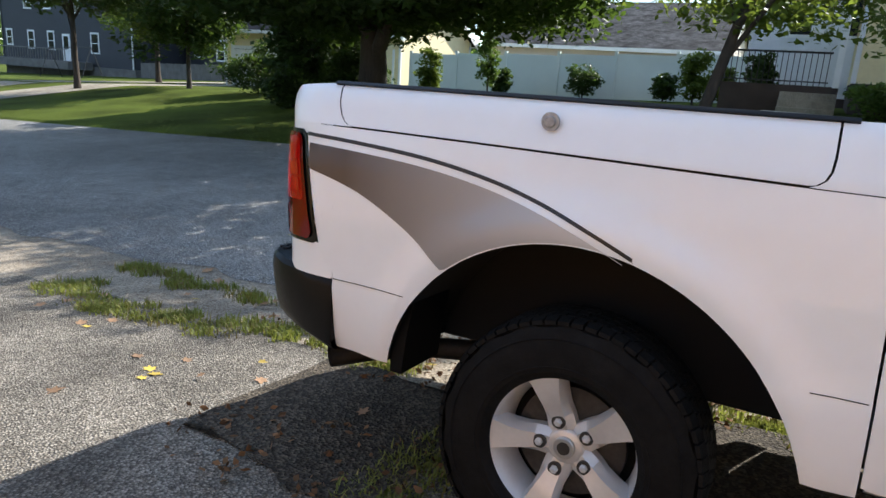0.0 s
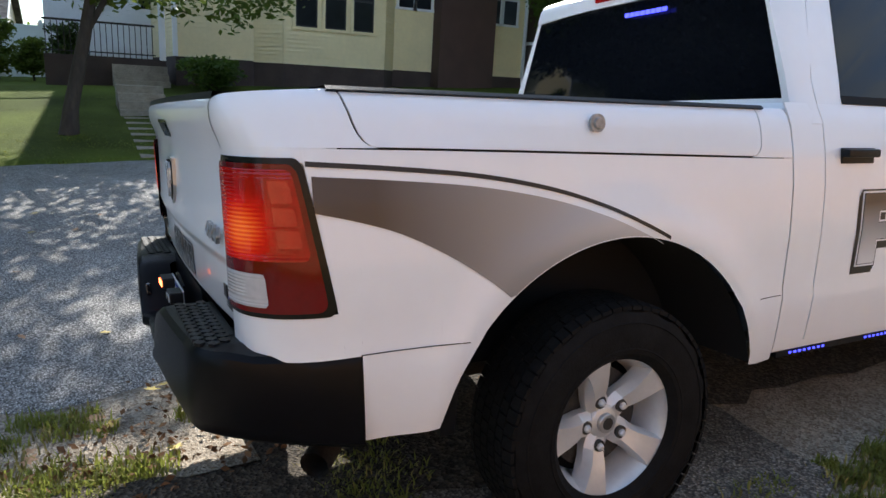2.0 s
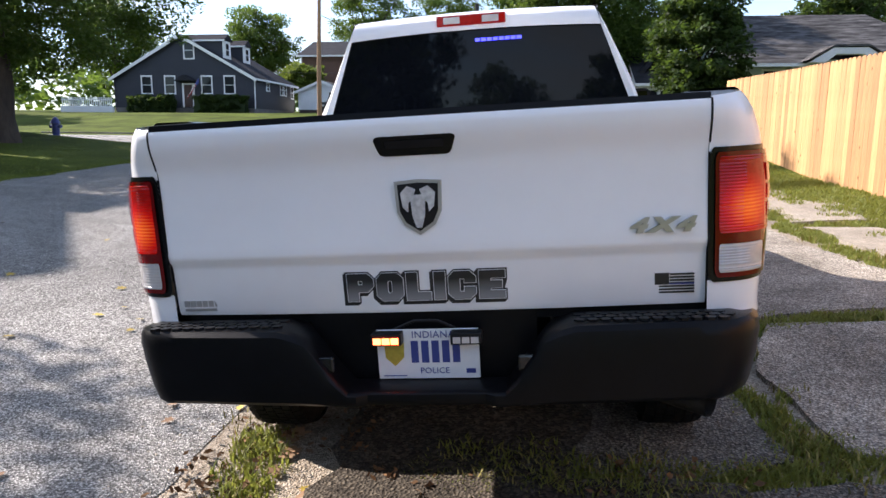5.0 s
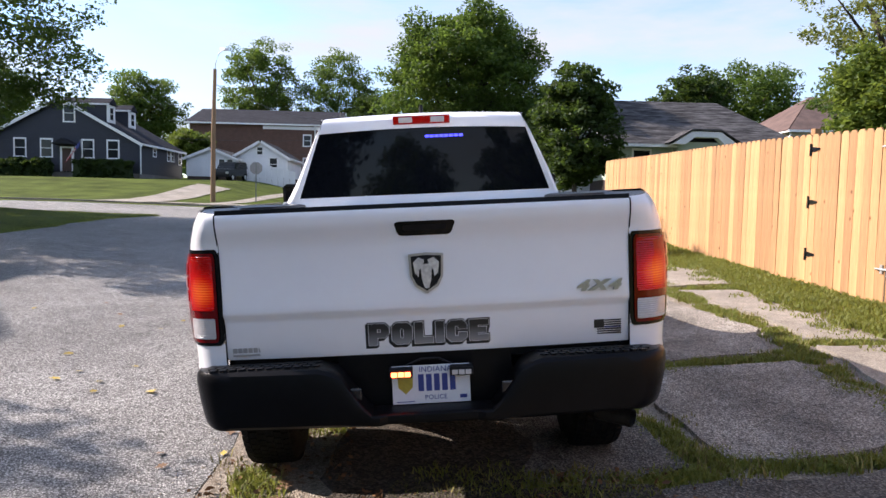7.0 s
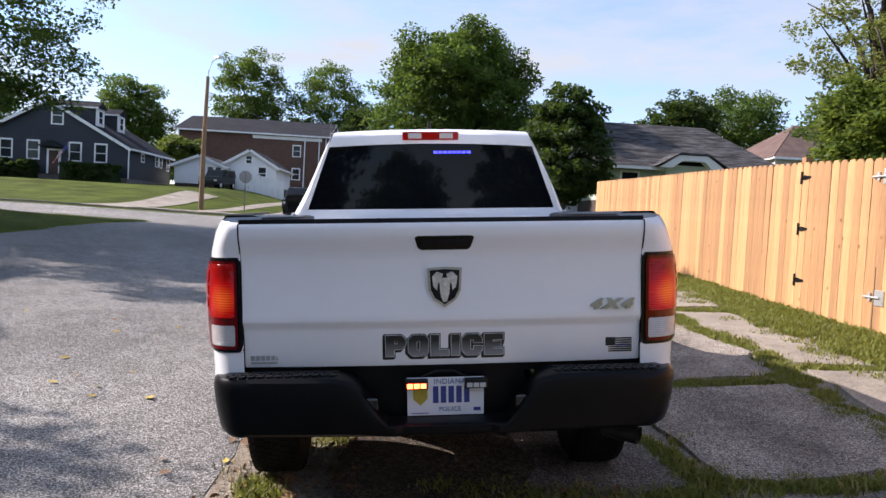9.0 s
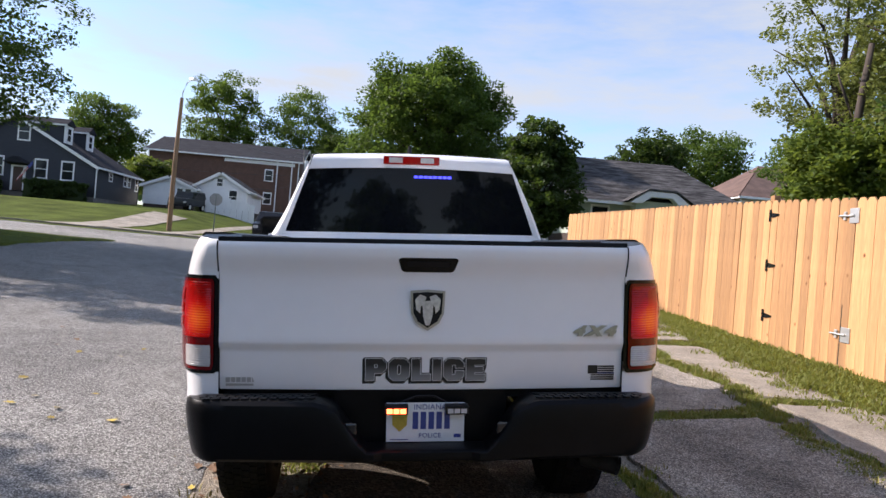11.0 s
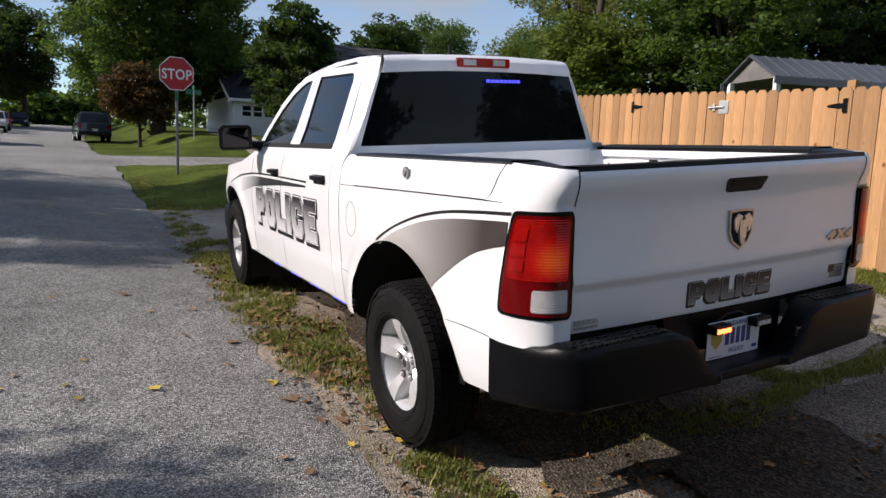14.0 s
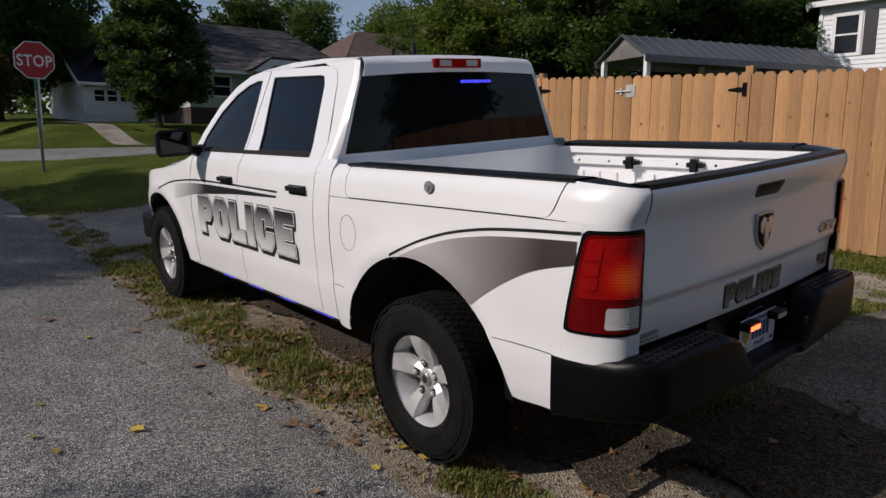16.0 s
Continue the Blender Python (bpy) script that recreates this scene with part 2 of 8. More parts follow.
def gradient(name, y0, c0, y1, c1, axis=1):
    """A vinyl print that fades along the body."""
    m = bpy.data.materials.new(name)
    m.use_nodes = True
    nt = m.node_tree
    b = nt.nodes["Principled BSDF"]
    b.inputs["Roughness"].default_value = 0.4
    b.inputs["Coat Weight"].default_value = 0.3
    s = nt.nodes.new("ShaderNodeSeparateXYZ")
    nt.links.new(nt.nodes.new("ShaderNodeTexCoord").outputs["Object"], s.inputs[0])
    r = nt.nodes.new("ShaderNodeMapRange")
    r.inputs["From Min"].default_value, r.inputs["From Max"].default_value = y0, y1
    nt.links.new(s.outputs[axis], r.inputs["Value"])
    cr_ = nt.nodes.new("ShaderNodeValToRGB")
    cr_.color_ramp.elements[0].color, cr_.color_ramp.elements[1].color = (*c0, 1), (*c1, 1)
    nt.links.new(r.outputs[0], cr_.inputs[0])
    nt.links.new(cr_.outputs[0], b.inputs["Base Color"])
    return m


M["fade_rear"] = gradient("fade_rear", 0.45, (0.050, 0.038, 0.036), 1.42, (0.62, 0.60, 0.58))
M["fade_front"] = gradient("fade_front", 3.75, (0.012, 0.012, 0.013), 4.45, (0.75, 0.75, 0.75))
M["fade_letter"] = gradient("fade_letter", 0.885, (0.24, 0.24, 0.24), 0.945, (0.012, 0.012, 0.012), 2)
M["fade_letter_big"] = gradient("fade_letter_big", 0.76, (0.78, 0.78, 0.78), 1.03, (0.03, 0.025, 0.03), 2)
M["mirror_tint"] = mat("mirror_tint", (0.03, 0.03, 0.033), 0.05, 1.0, var=0)


def lit_lens(name, bulb, reach):
    """Ribbed red lens lit from behind by a bulb at the given place of the truck, alike on both sides."""
    m = mat(name, (0.24, 0.004, 0.003), 0.10, var=0.2, scale=20, spec=0.4)
    nt = m.node_tree
    b = nt.nodes["Principled BSDF"]
    co = nt.nodes.new("ShaderNodeTexCoord")
    ab = nt.nodes.new("ShaderNodeVectorMath")
    ab.operation = "ABSOLUTE"
    di = nt.nodes.new("ShaderNodeVectorMath")
    di.operation = "DISTANCE"
    di.inputs[1].default_value = bulb
    fall = nt.nodes.new("ShaderNodeMapRange")
    fall.interpolation_type = "SMOOTHSTEP"
    for key, v in (("From Min", 0.0), ("From Max", reach), ("To Min", 1.0), ("To Max", 0.0)):
        fall.inputs[key].default_value = v
    sx = nt.nodes.new("ShaderNodeSeparateXYZ")
    rib = nt.nodes.new("ShaderNodeMath")
    rib.operation = "SINE"
    fr = nt.nodes.new("ShaderNodeMath")
    fr.operation = "MULTIPLY"
    fr.inputs[1].default_value = 620.0
    rr = nt.nodes.new("ShaderNodeMapRange")
    for key, v in (("From Min", -1.0), ("From Max", 1.0), ("To Min", 0.7), ("To Max", 1.1)):
        rr.inputs[key].default_value = v
    po = nt.nodes.new("ShaderNodeMath")
    po.operation = "MULTIPLY"
    st = nt.nodes.new("ShaderNodeMath")
    st.operation = "MULTIPLY_ADD"
    st.inputs[1].default_value, st.inputs[2].default_value = 0.26, 0.03
    hue = nt.nodes.new("ShaderNodeValToRGB")
    hue.color_ramp.elements[0].color, hue.color_ramp.elements[1].color = (1.0, 0.012, 0.008, 1), (1.0, 0.22, 0.03, 1)
    hue.color_ramp.elements[0].position = 0.35
    nt.links.new(co.outputs["Object"], ab.inputs[0])
    nt.links.new(ab.outputs[0], di.inputs[0])
    nt.links.new(di.outputs["Value"], fall.inputs["Value"])
    nt.links.new(co.outputs["Object"], sx.inputs[0])
    nt.links.new(sx.outputs["Z"], fr.inputs[0])
    nt.links.new(fr.outputs[0], rib.inputs[0])
    nt.links.new(rib.outputs[0], rr.inputs["Value"])
    nt.links.new(rr.outputs[0], po.inputs[0])
    nt.links.new(fall.outputs[0], po.inputs[1])
    nt.links.new(po.outputs[0], st.inputs[0])
    nt.links.new(st.outputs[0], b.inputs["Emission Strength"])
    nt.links.new(po.outputs[0], hue.inputs[0])
    nt.links.new(hue.outputs[0], b.inputs["Emission Color"])
    return m


M["red_glow"] = lit_lens("red_glow", (0.895, 0.15, 1.120), 0.118)


def knotted(m):
    """Dark knots with a ring, placed differently on each board."""
    nt = m.node_tree
    b = nt.nodes["Principled BSDF"]
    src = b.inputs["Base Color"].links[0].from_socket
    co = nt.nodes.new("ShaderNodeTexCoord").outputs["Object"]
    oi = nt.nodes.new("ShaderNodeObjectInfo")
    sh = nt.nodes.new("ShaderNodeVectorMath")
    sh.operation = "MULTIPLY_ADD"
    sh.inputs[1].default_value = (1, 1, 0.8)
    cx = nt.nodes.new("ShaderNodeCombineXYZ")
    mu = nt.nodes.new("ShaderNodeMath")
    mu.operation = "MULTIPLY"
    mu.inputs[1].default_value = 97.0
    nt.links.new(oi.outputs["Random"], mu.inputs[0])
    nt.links.new(mu.outputs[0], cx.inputs[1])
    nt.links.new(mu.outputs[0], cx.inputs[2])
    nt.links.new(co, sh.inputs[0])
    nt.links.new(cx.outputs[0], sh.inputs[2])
    v = nt.nodes.new("ShaderNodeTexVoronoi")
    v.inputs["Scale"].default_value = 4.2
    nt.links.new(sh.outputs[0], v.inputs["Vector"])
    r = nt.nodes.new("ShaderNodeValToRGB")
    el = r.color_ramp.elements
    el[0].position, el[0].color = 0.035, (0.25, 0.16, 0.10, 1)
    el[1].position, el[1].color = 0.11, (1, 1, 1, 1)
    e = el.new(0.06)
    e.color = (0.62, 0.50, 0.42, 1)
    nt.links.new(v.outputs["Distance"], r.inputs[0])
    x = nt.nodes.new("ShaderNodeMixRGB")
    x.blend_type = "MULTIPLY"
    x.inputs[0].default_value = 1.0
    nt.links.new(src, x.inputs[1])
    nt.links.new(r.outputs[0], x.inputs[2])
    nt.links.new(x.outputs[0], b.inputs["Base Color"])


knotted(M["cedar"])

# ---- building helpers ----
def part(name, bm, material, parent=None, label="", smooth=False):
    me = bpy.data.meshes.new(name)
    bm.normal_update()
    bm.to_mesh(me)
    bm.free()
    for x in material if isinstance(material, (list, tuple)) else [material]:
        me.materials.append(x)
    if smooth:
        me.shade_smooth()
    ob = new(name, me)
    if parent is not None:
        ob.parent = parent
    if label:
        ob["label"] = label
    return ob


def thing(name, label, category, group="", kind="", m=None):
    ob = tagged(new(name), label, category, group, kind)
    ob.empty_display_size = 0.1
    if m is not None:
        ob.matrix_basis = m
    return ob


def box(bm, x0, x1, y0, y1, z0, z1, bevel=0.0):
    vs = [bm.verts.new((x, y, z)) for z in (z0, z1) for y in (y0, y1) for x in (x0, x1)]
    fs = [bm.faces.new([vs[i] for i in f]) for f in ((0, 2, 3, 1), (4, 5, 7, 6), (0, 1, 5, 4), (1, 3, 7, 5), (3, 2, 6, 7), (2, 0, 4, 6))]
    if bevel:
        es = list({e for f in fs for e in f.edges})
        bmesh.ops.bevel(bm, geom=es, offset=bevel, segments=2, profile=0.6, affect="EDGES")
    return bm


def boxes(*dims, bevel=0.0):
    bm = bmesh.new()
    for d in dims:
        box(bm, *d, bevel=bevel)
    return bm


def grid(bm, rows, wrap=False, flip=False):
    """Quads between rows of points."""
    vv = [[bm.verts.new(p) for p in r] for r in rows]
    for a, b in zip(vv, vv[1:]):
        n = len(a)
        for i in range(n if wrap else n - 1):
            j = (i + 1) % n
            q = [a[i], a[j], b[j], b[i]]
            bm.faces.new(q[::-1] if flip else q)
    return vv


def tube(bm, pts, radii, sides=10, cap=True):
    rows = []
    for i, p in enumerate(pts):
        p = Vector(p)
        d = (Vector(pts[min(i + 1, len(pts) - 1)]) - Vector(pts[max(i - 1, 0)])).normalized()
        a = d.orthogonal().normalized() if abs(d.z) < 0.9 else d.cross(Vector((0, 1, 0))).normalized()
        b = d.cross(a)
        r = radii[i] if isinstance(radii, (list, tuple)) else radii
        rows.append([p + r * (a * math.cos(t) + b * math.sin(t)) for t in (2 * math.pi * k / sides for k in range(sides))])
    vv = grid(bm, rows, wrap=True)
    if cap:
        bm.faces.new(vv[0][::-1])
        bm.faces.new(vv[-1])
    return bm


def prism(bm, pts, a, b, axis="y"):
    """A solid from a flat outline, from a to b along an axis."""
    def at(p, v):
        return {"y": (p[0], v, p[1]), "x": (v, p[0], p[1]), "z": (p[0], p[1], v)}[axis]
    lo = [bm.verts.new(at(p, a)) for p in pts]
    hi = [bm.verts.new(at(p, b)) for p in pts]
    bm.faces.new(lo)
    bm.faces.new(hi[::-1])
    for i in range(len(pts)):
        j = (i + 1) % len(pts)
        bm.faces.new([lo[j], lo[i], hi[i], hi[j]])
    bmesh.ops.recalc_face_normals(bm, faces=bm.faces)
    return bm


def pydata(name, verts, faces, material, parent=None, smooth=False):
    me = bpy.data.meshes.new(name)
    me.from_pydata(verts, [], faces)
    me.materials.append(material)
    if smooth:
        me.shade_smooth()
    ob = new(name, me)
    if parent is not None:
        ob.parent = parent
    return ob


def writing(name, text, size, material, parent, m, label="", spread=1.0, thick=0.001, grow=0.0, squeeze=1.0, shear=0.0):
    """Raised lettering with the built-in font, turned into a mesh."""
    cu = bpy.data.curves.new(name, "FONT")
    cu.body, cu.size, cu.extrude, cu.offset, cu.space_character, cu.shear = text, size, thick, grow, spread, shear
    cu.align_x = "CENTER"
    cu.resolution_u = 3
    tmp = new(name, cu)
    me = bpy.data.meshes.new_from_object(tmp.evaluated_get(bpy.context.evaluated_depsgraph_get()))
    bpy.data.objects.remove(tmp)
    me.materials.clear()
    me.materials.append(material)
    for v in me.vertices:
        v.co.x *= squeeze
    me.transform(m)
    ob = new(name, me)
    ob.parent = parent
    if label:
        ob["label"] = label
    return ob


def sm(a, b, v):
    t = np.clip((np.asarray(v, float) - a) / (b - a), 0, 1)
    return t * t * (3 - 2 * t)


def G(x, y):
    """Height of the ground, which climbs along the street and falls into its gutter."""
    x, y = np.asarray(x, float), np.asarray(y, float)
    along = np.interp(y, [-80, -20, 0, 20, 30, 40, 50, 100, 200, 500], [-2.6, -0.74, 0, 0.78, 0.92, 1.08, 1.45, 3.1, 5.5, 8])
    side = np.interp(x, [-60, -26, -17, -12, -8.5, -1.2, 5, 9, 20, 60], [1.2, 1.0, 0.95, 0.45, 0.17, -0.08, 0.34, 0.5, 0.7, 1.0])
    keep = 1 - 0.8 * sm(15.5, 20.5, y)
    z = along + side * keep
    z = z + 0.2 * sm(-0.9, 1.0, x) * sm(9.5, 13, y) * (1 - sm(17, 20, y)) * (1 - sm(4, 6, x))
    z = z + 0.9 * sm(32, 38, y) * sm(1.0, 4.5, x)
    z = z + 1.0 * sm(35, 54, y) * sm(-9.5, -17, x)
    return z


def g(x, y):
    return float(G(x, y))


def draped(name, xs, ys, lift, material, parent=None, edge=0.0, seed=0.0, smooth=True):
    """A sheet over the ground between the given lines, with a ragged rim where edge is set."""
    nx, ny = len(xs), len(ys)
    verts = []
    for j, y in enumerate(ys):
        for i, x in enumerate(xs):
            px, py = x, y
            if edge and i in (0, nx - 1):
                px += edge * noise.noise((y * 1.3, seed + i, 0)) + edge * 0.5 * noise.noise((y * 5.1, seed + i, 3))
            if edge and j in (0, ny - 1):
                py += edge * noise.noise((x * 1.3, seed + j + 9, 0))
            verts.append((px, py, g(px, py) + lift))
    faces = [(j * nx + i, j * nx + i + 1, (j + 1) * nx + i + 1, (j + 1) * nx + i) for j in range(ny - 1) for i in range(nx - 1)]
    return pydata(name, verts, faces, material, parent, smooth)


def steps(*spans):
    out = []
    for a, b, n in spans:
        out += list(np.linspace(a, b, n, endpoint=False))
    return out + [spans[-1][1]]


# heavy block letters with cut corners: outline and holes, one unit high
def block(w, s, c):
    o = [(c, 0), (w - c, 0), (w, c), (w, 1 - c), (w - c, 1), (c, 1), (0, 1 - c), (0, c)]
    i = 0.09
    hole = [(s, 0.22 + i), (s, 0.78 - i), (s + i * 0.7, 0.78), (w - s - i * 0.7, 0.78), (w - s, 0.78 - i), (w - s, 0.22 + i), (w - s - i * 0.7, 0.22), (s + i * 0.7, 0.22)]
    return {"P": (w, [(0, 0), (s, 0), (s, 0.36), (w - c, 0.36), (w, 0.36 + c), (w, 1 - c), (w - c, 1), (0, 1)], [(s, 0.57), (s, 0.79), (w - s, 0.79), (w - s, 0.57)]),
            "O": (w, o, hole),
            "L": (w * 0.90, [(0, 0), (w * 0.90, 0), (w * 0.90, 0.24), (s, 0.24), (s, 1), (0, 1)], None),
            "I": (s, [(0, 0), (s, 0), (s, 1), (0, 1)], None),
            "C": (w, [(c, 0), (w - c, 0), (w, c), (w, 0.40), (w - s, 0.40), (w - s, 0.22), (s, 0.22), (s, 0.78), (w - s, 0.78), (w - s, 0.62), (w, 0.62), (w, 1 - c), (w - c, 1), (c, 1), (0, 1 - c), (0, c)], None),
            "E": (w * 0.94, [(0, 0), (w * 0.94, 0), (w * 0.94, 0.23), (s, 0.23), (s, 0.395), (w * 0.82, 0.395), (w * 0.82, 0.605), (s, 0.605), (s, 0.77), (w * 0.94, 0.77), (w * 0.94, 1), (0, 1)], None)}


def grown(loop, d):
    """The outline moved outwards by d."""
    out = []
    for a, p, b in zip(loop[-1:] + loop[:-1], loop, loop[1:] + loop[:1]):
        u, v = (Vector(p) - Vector(a)).normalized(), (Vector(b) - Vector(p)).normalized()
        n, m = Vector((u.y, -u.x)), Vector((v.y, -v.x))
        out.append(Vector(p) + (n + m) * d / max(0.35, 1 + n.dot(m)))
    return out


def block_word(text, height, grow, shift=(0, 0), w=0.94, s=0.35, c=0.20, gap=0.185):
    """A word in block letters, flat in x and y, its middle at x = 0."""
    glyphs = block(w, s, c)
    total = sum(glyphs[ch][0] for ch in text) + gap * (len(text) - 1)
    x = -total / 2
    bm = bmesh.new()
    for ch in text:
        wd, outer, hole = glyphs[ch]
        one = bmesh.new()
        for loop in [outer] + ([hole] if hole else []):
            q = grown([((x + a) * height, b * height) for a, b in loop], grow)
            if loop is hole and (max(p.x for p in q) - min(p.x for p in q) < 0.02 * height or q[0].x > q[-2].x):
                continue
            vs = [one.verts.new((p.x + shift[0], p.y + shift[1], 0)) for p in q]
            for i in range(len(vs)):
                one.edges.new((vs[i], vs[(i + 1) % len(vs)]))
        bmesh.ops.triangle_fill(one, use_beauty=True, edges=one.edges[:])
        me = bpy.data.meshes.new("glyph")
        one.to_mesh(me)
        one.free()
        bm.from_mesh(me)
        bpy.data.meshes.remove(me)
        x += wd + gap
    return bm

# ---- ground, roads, driveway ----
def on_hard(x, y):
    road = (-8.5 < x < -1.15) and (-90 < y < 230)
    cross = 20.5 < y < 31 and -90 < x < 90
    return road or cross


gx = steps((-700, -80, 14), (-80, -20, 30), (-20, -9, 22), (-9, -8.45, 3), (-8.45, -1.3, 10), (-1.3, -0.9, 6), (-0.9, 6, 40), (6, 30, 24), (30, 90, 15), (90, 700, 14))
gy = steps((-700, -80, 14), (-80, -20, 20), (-20, -4, 32), (-4, 12, 80), (12, 20, 16), (20, 20.6, 3), (20.6, 31, 8), (31, 31.3, 2), (31.3, 60, 30), (60, 200, 20), (200, 900, 14))
verts, faces = [], []
for y in gy:
    for x in gx:
        low = 0.05 if on_hard(x, y) or (-1.5 < x < 1.0 and -7.1 < y < 10.6) else 0.03 if (x < 4.4 and x > -1.5 and -8 < y < 10) else (-0.03 if (x > -0.8 and y > 10) or x < -8.6 else 0.012)
        verts.append((x, y, g(x, y) - low + (0.02 * noise.noise((x * 1.7, y * 1.7, 0)) if not on_hard(x, y) else 0)))
nx = len(gx)
faces = [(j * nx + i, j * nx + i + 1, (j + 1) * nx + i + 1, (j + 1) * nx + i) for j in range(len(gy) - 1) for i in range(nx - 1)]
ground = tagged(pydata("ground", verts, faces, M["lawn"], None, True), "sloping green lawn with dry patches beside the street", "ground", kind="structure")
road = tagged(draped("road", [-8.5, -7, -5, -3, -1.9, -1.45, -1.2], steps((-90, -8, 40), (-8, 10, 90), (10, 20.5, 12), (20.5, 230, 60)), 0.0, M["asphalt"], None, 0.20, 2.0),
              "worn grey chip-seal street with a ragged edge", "road", kind="structure")
tagged(draped("cross_road", steps((-90, -8.5, 20), (-8.5, -1.2, 4), (-1.2, 90, 30)), [20.5, 23, 26, 29, 31], -0.006, M["asphalt"], None, 0.0, 5.0),
       "grey asphalt cross street at the corner", "road", kind="structure")
tagged(draped("dirt_strip", steps((-1.42, 0.9, 12)), steps((-7, 10.5, 90)), -0.006, M["dirt"], None, 0.12, 7.0),
       "bare brown gravelly dirt along the road edge under the truck", "dirt strip", kind="structure")

tagged(draped("drive_bed", steps((0.45, 4.45, 18)), steps((-3.6, 9.8, 60)), -0.012, M["dirt"], None, 0.15, 12.0), "bare dirt between the driveway slabs", "dirt strip", kind="structure")

# old slabs of the driveway, parted by grassy joints
drive = thing("driveway", "cracked old concrete driveway with grass in its joints", "driveway", kind="structure")


def slab(pts, lift, material, name="slab"):
    """One slab with chipped rim: a flat outline, cut fine and draped."""
    rim = []
    for (ax, ay), (bx, by) in zip(pts, pts[1:] + pts[:1]):
        n = max(2, int(math.hypot(bx - ax, by - ay) / 0.12))
        for k in range(n):
            x, y = ax + (bx - ax) * k / n, ay + (by - ay) * k / n
            rim.append((x + 0.035 * noise.noise((x * 4, y * 4, 1)) + 0.13 * noise.noise((x * 1.4, y * 1.4, 3)), y + 0.035 * noise.noise((x * 4, y * 4, 7)) + 0.13 * noise.noise((x * 1.4, y * 1.4, 9))))
    bm = bmesh.new()
    top = [bm.verts.new((x, y, g(x, y) + lift)) for x, y in rim]
    low = [bm.verts.new((x, y, g(x, y) - 0.06)) for x, y in rim]
    face = bm.faces.new(top)
    for i in range(len(rim)):
        j = (i + 1) % len(rim)
        bm.faces.new([top[j], top[i], low[i], low[j]])
    bmesh.ops.triangulate(bm, faces=[face])
    bmesh.ops.recalc_face_normals(bm, faces=bm.faces)
    return part(name, bm, material, drive)


# the slabs under and behind the truck have its shade in their colour
slab([(0.5, 0.42), (1.27, 0.74), (1.25, 1.6), (1.0, 2.3), (-0.1, 2.3), (-0.05, 0.75)], 0.012, M["dark_shaded_slab"])
slab([(1.5, 0.84), (3.02, 0.82), (2.88, 1.6), (2.72, 2.46), (1.75, 2.42), (1.42, 1.75)], 0.016, M["old_slab"])
slab([(1.3, 1.95), (1.75, 2.62), (2.7, 2.68), (3.0, 3.5), (2.6, 5.9), (1.35, 5.9)], 0.014, M["old_slab"])
slab([(-0.2, -3.4), (4.6, -3.4), (4.5, 0.42), (3.1, 0.56), (1.4, 0.58), (0.85, 0.42), (0.3, 0.1), (-0.2, -0.6)], 0.010, M["dark_shaded_slab"])
slab([(3.1, 0.6), (4.0, 0.7), (3.75, 2.6), (3.2, 2.9), (3.0, 1.8)], 0.016, M["concrete"])
slab([(3.25, 3.1), (3.75, 2.9), (3.7, 5.4), (3.15, 5.6)], 0.018, M["concrete"])
slab([(3.1, 5.9), (3.9, 5.8), (4.1, 7.4), (3.2, 7.5)], 0.018, M["concrete"])
slab([(1.35, 6.1), (2.9, 6.1), (3.0, 9.4), (1.3, 9.4)], 0.014, M["concrete"])
slab([(-0.75, 7.2), (1.1, 7.2), (1.1, 9.5), (-0.75, 9.5)], 0.012, M["concrete"])

# soil sheets whose dark colour deepens the truck's shade under and behind it
tagged(draped("soil_patch", steps((-0.56, 0.42, 9)), steps((0.35, 5.9, 34)), 0.024, M["soil"], None, 0.16, 8.0), "bare soil under the parked truck, darkened in colour for its shade", "soil", kind="structure")
tagged(draped("soil_patch", steps((-0.12, 0.95, 30)), steps((-0.42, 0.60, 30)), 0.022, M["soil"], None, 0.12, 18.0), "bare soil with leaf litter behind the truck, darkened in colour for its shade", "soil", kind="structure")

# ---- cedar privacy fence with a double gate ----
fence = thing("fence", "new light cedar board privacy fence with dog-eared boards", "fence")
FX = 4.71


def fz(y):
    """Foot of the fence boards."""
    return float(np.interp(y, [-6, 1.36, 6.86, 14.9], [0.10, 0.38, 0.59, 0.775]))


bw, bh = 0.138, 1.83
dog = [(-bw / 2, 0), (bw / 2, 0), (bw / 2, bh - 0.04), (bw / 2 - 0.035, bh), (-bw / 2 + 0.035, bh), (-bw / 2, bh - 0.04)]
bm = bmesh.new()
prism(bm, dog, -0.008, 0.008, "x")
board0 = part("board", bm, M["cedar"], fence)
GATE = (2.66, 5.70)
y = -6.0
first = True
while y < 14.9:
    z = fz(y) + 0.012 * noise.noise((y * 0.4, 0, 0))
    lean = 0.6 * noise.noise((y * 9.1, 3, 0))
    ob = board0 if first else new("board", board0.data)
    ob.parent = fence
    ob.matrix_basis = pose(FX + 0.004 * noise.noise((y * 7, 1, 1)), y, z, lean, 0.4 * lean, 0)
    first = False
    y += bw + random.uniform(0.001, 0.006)
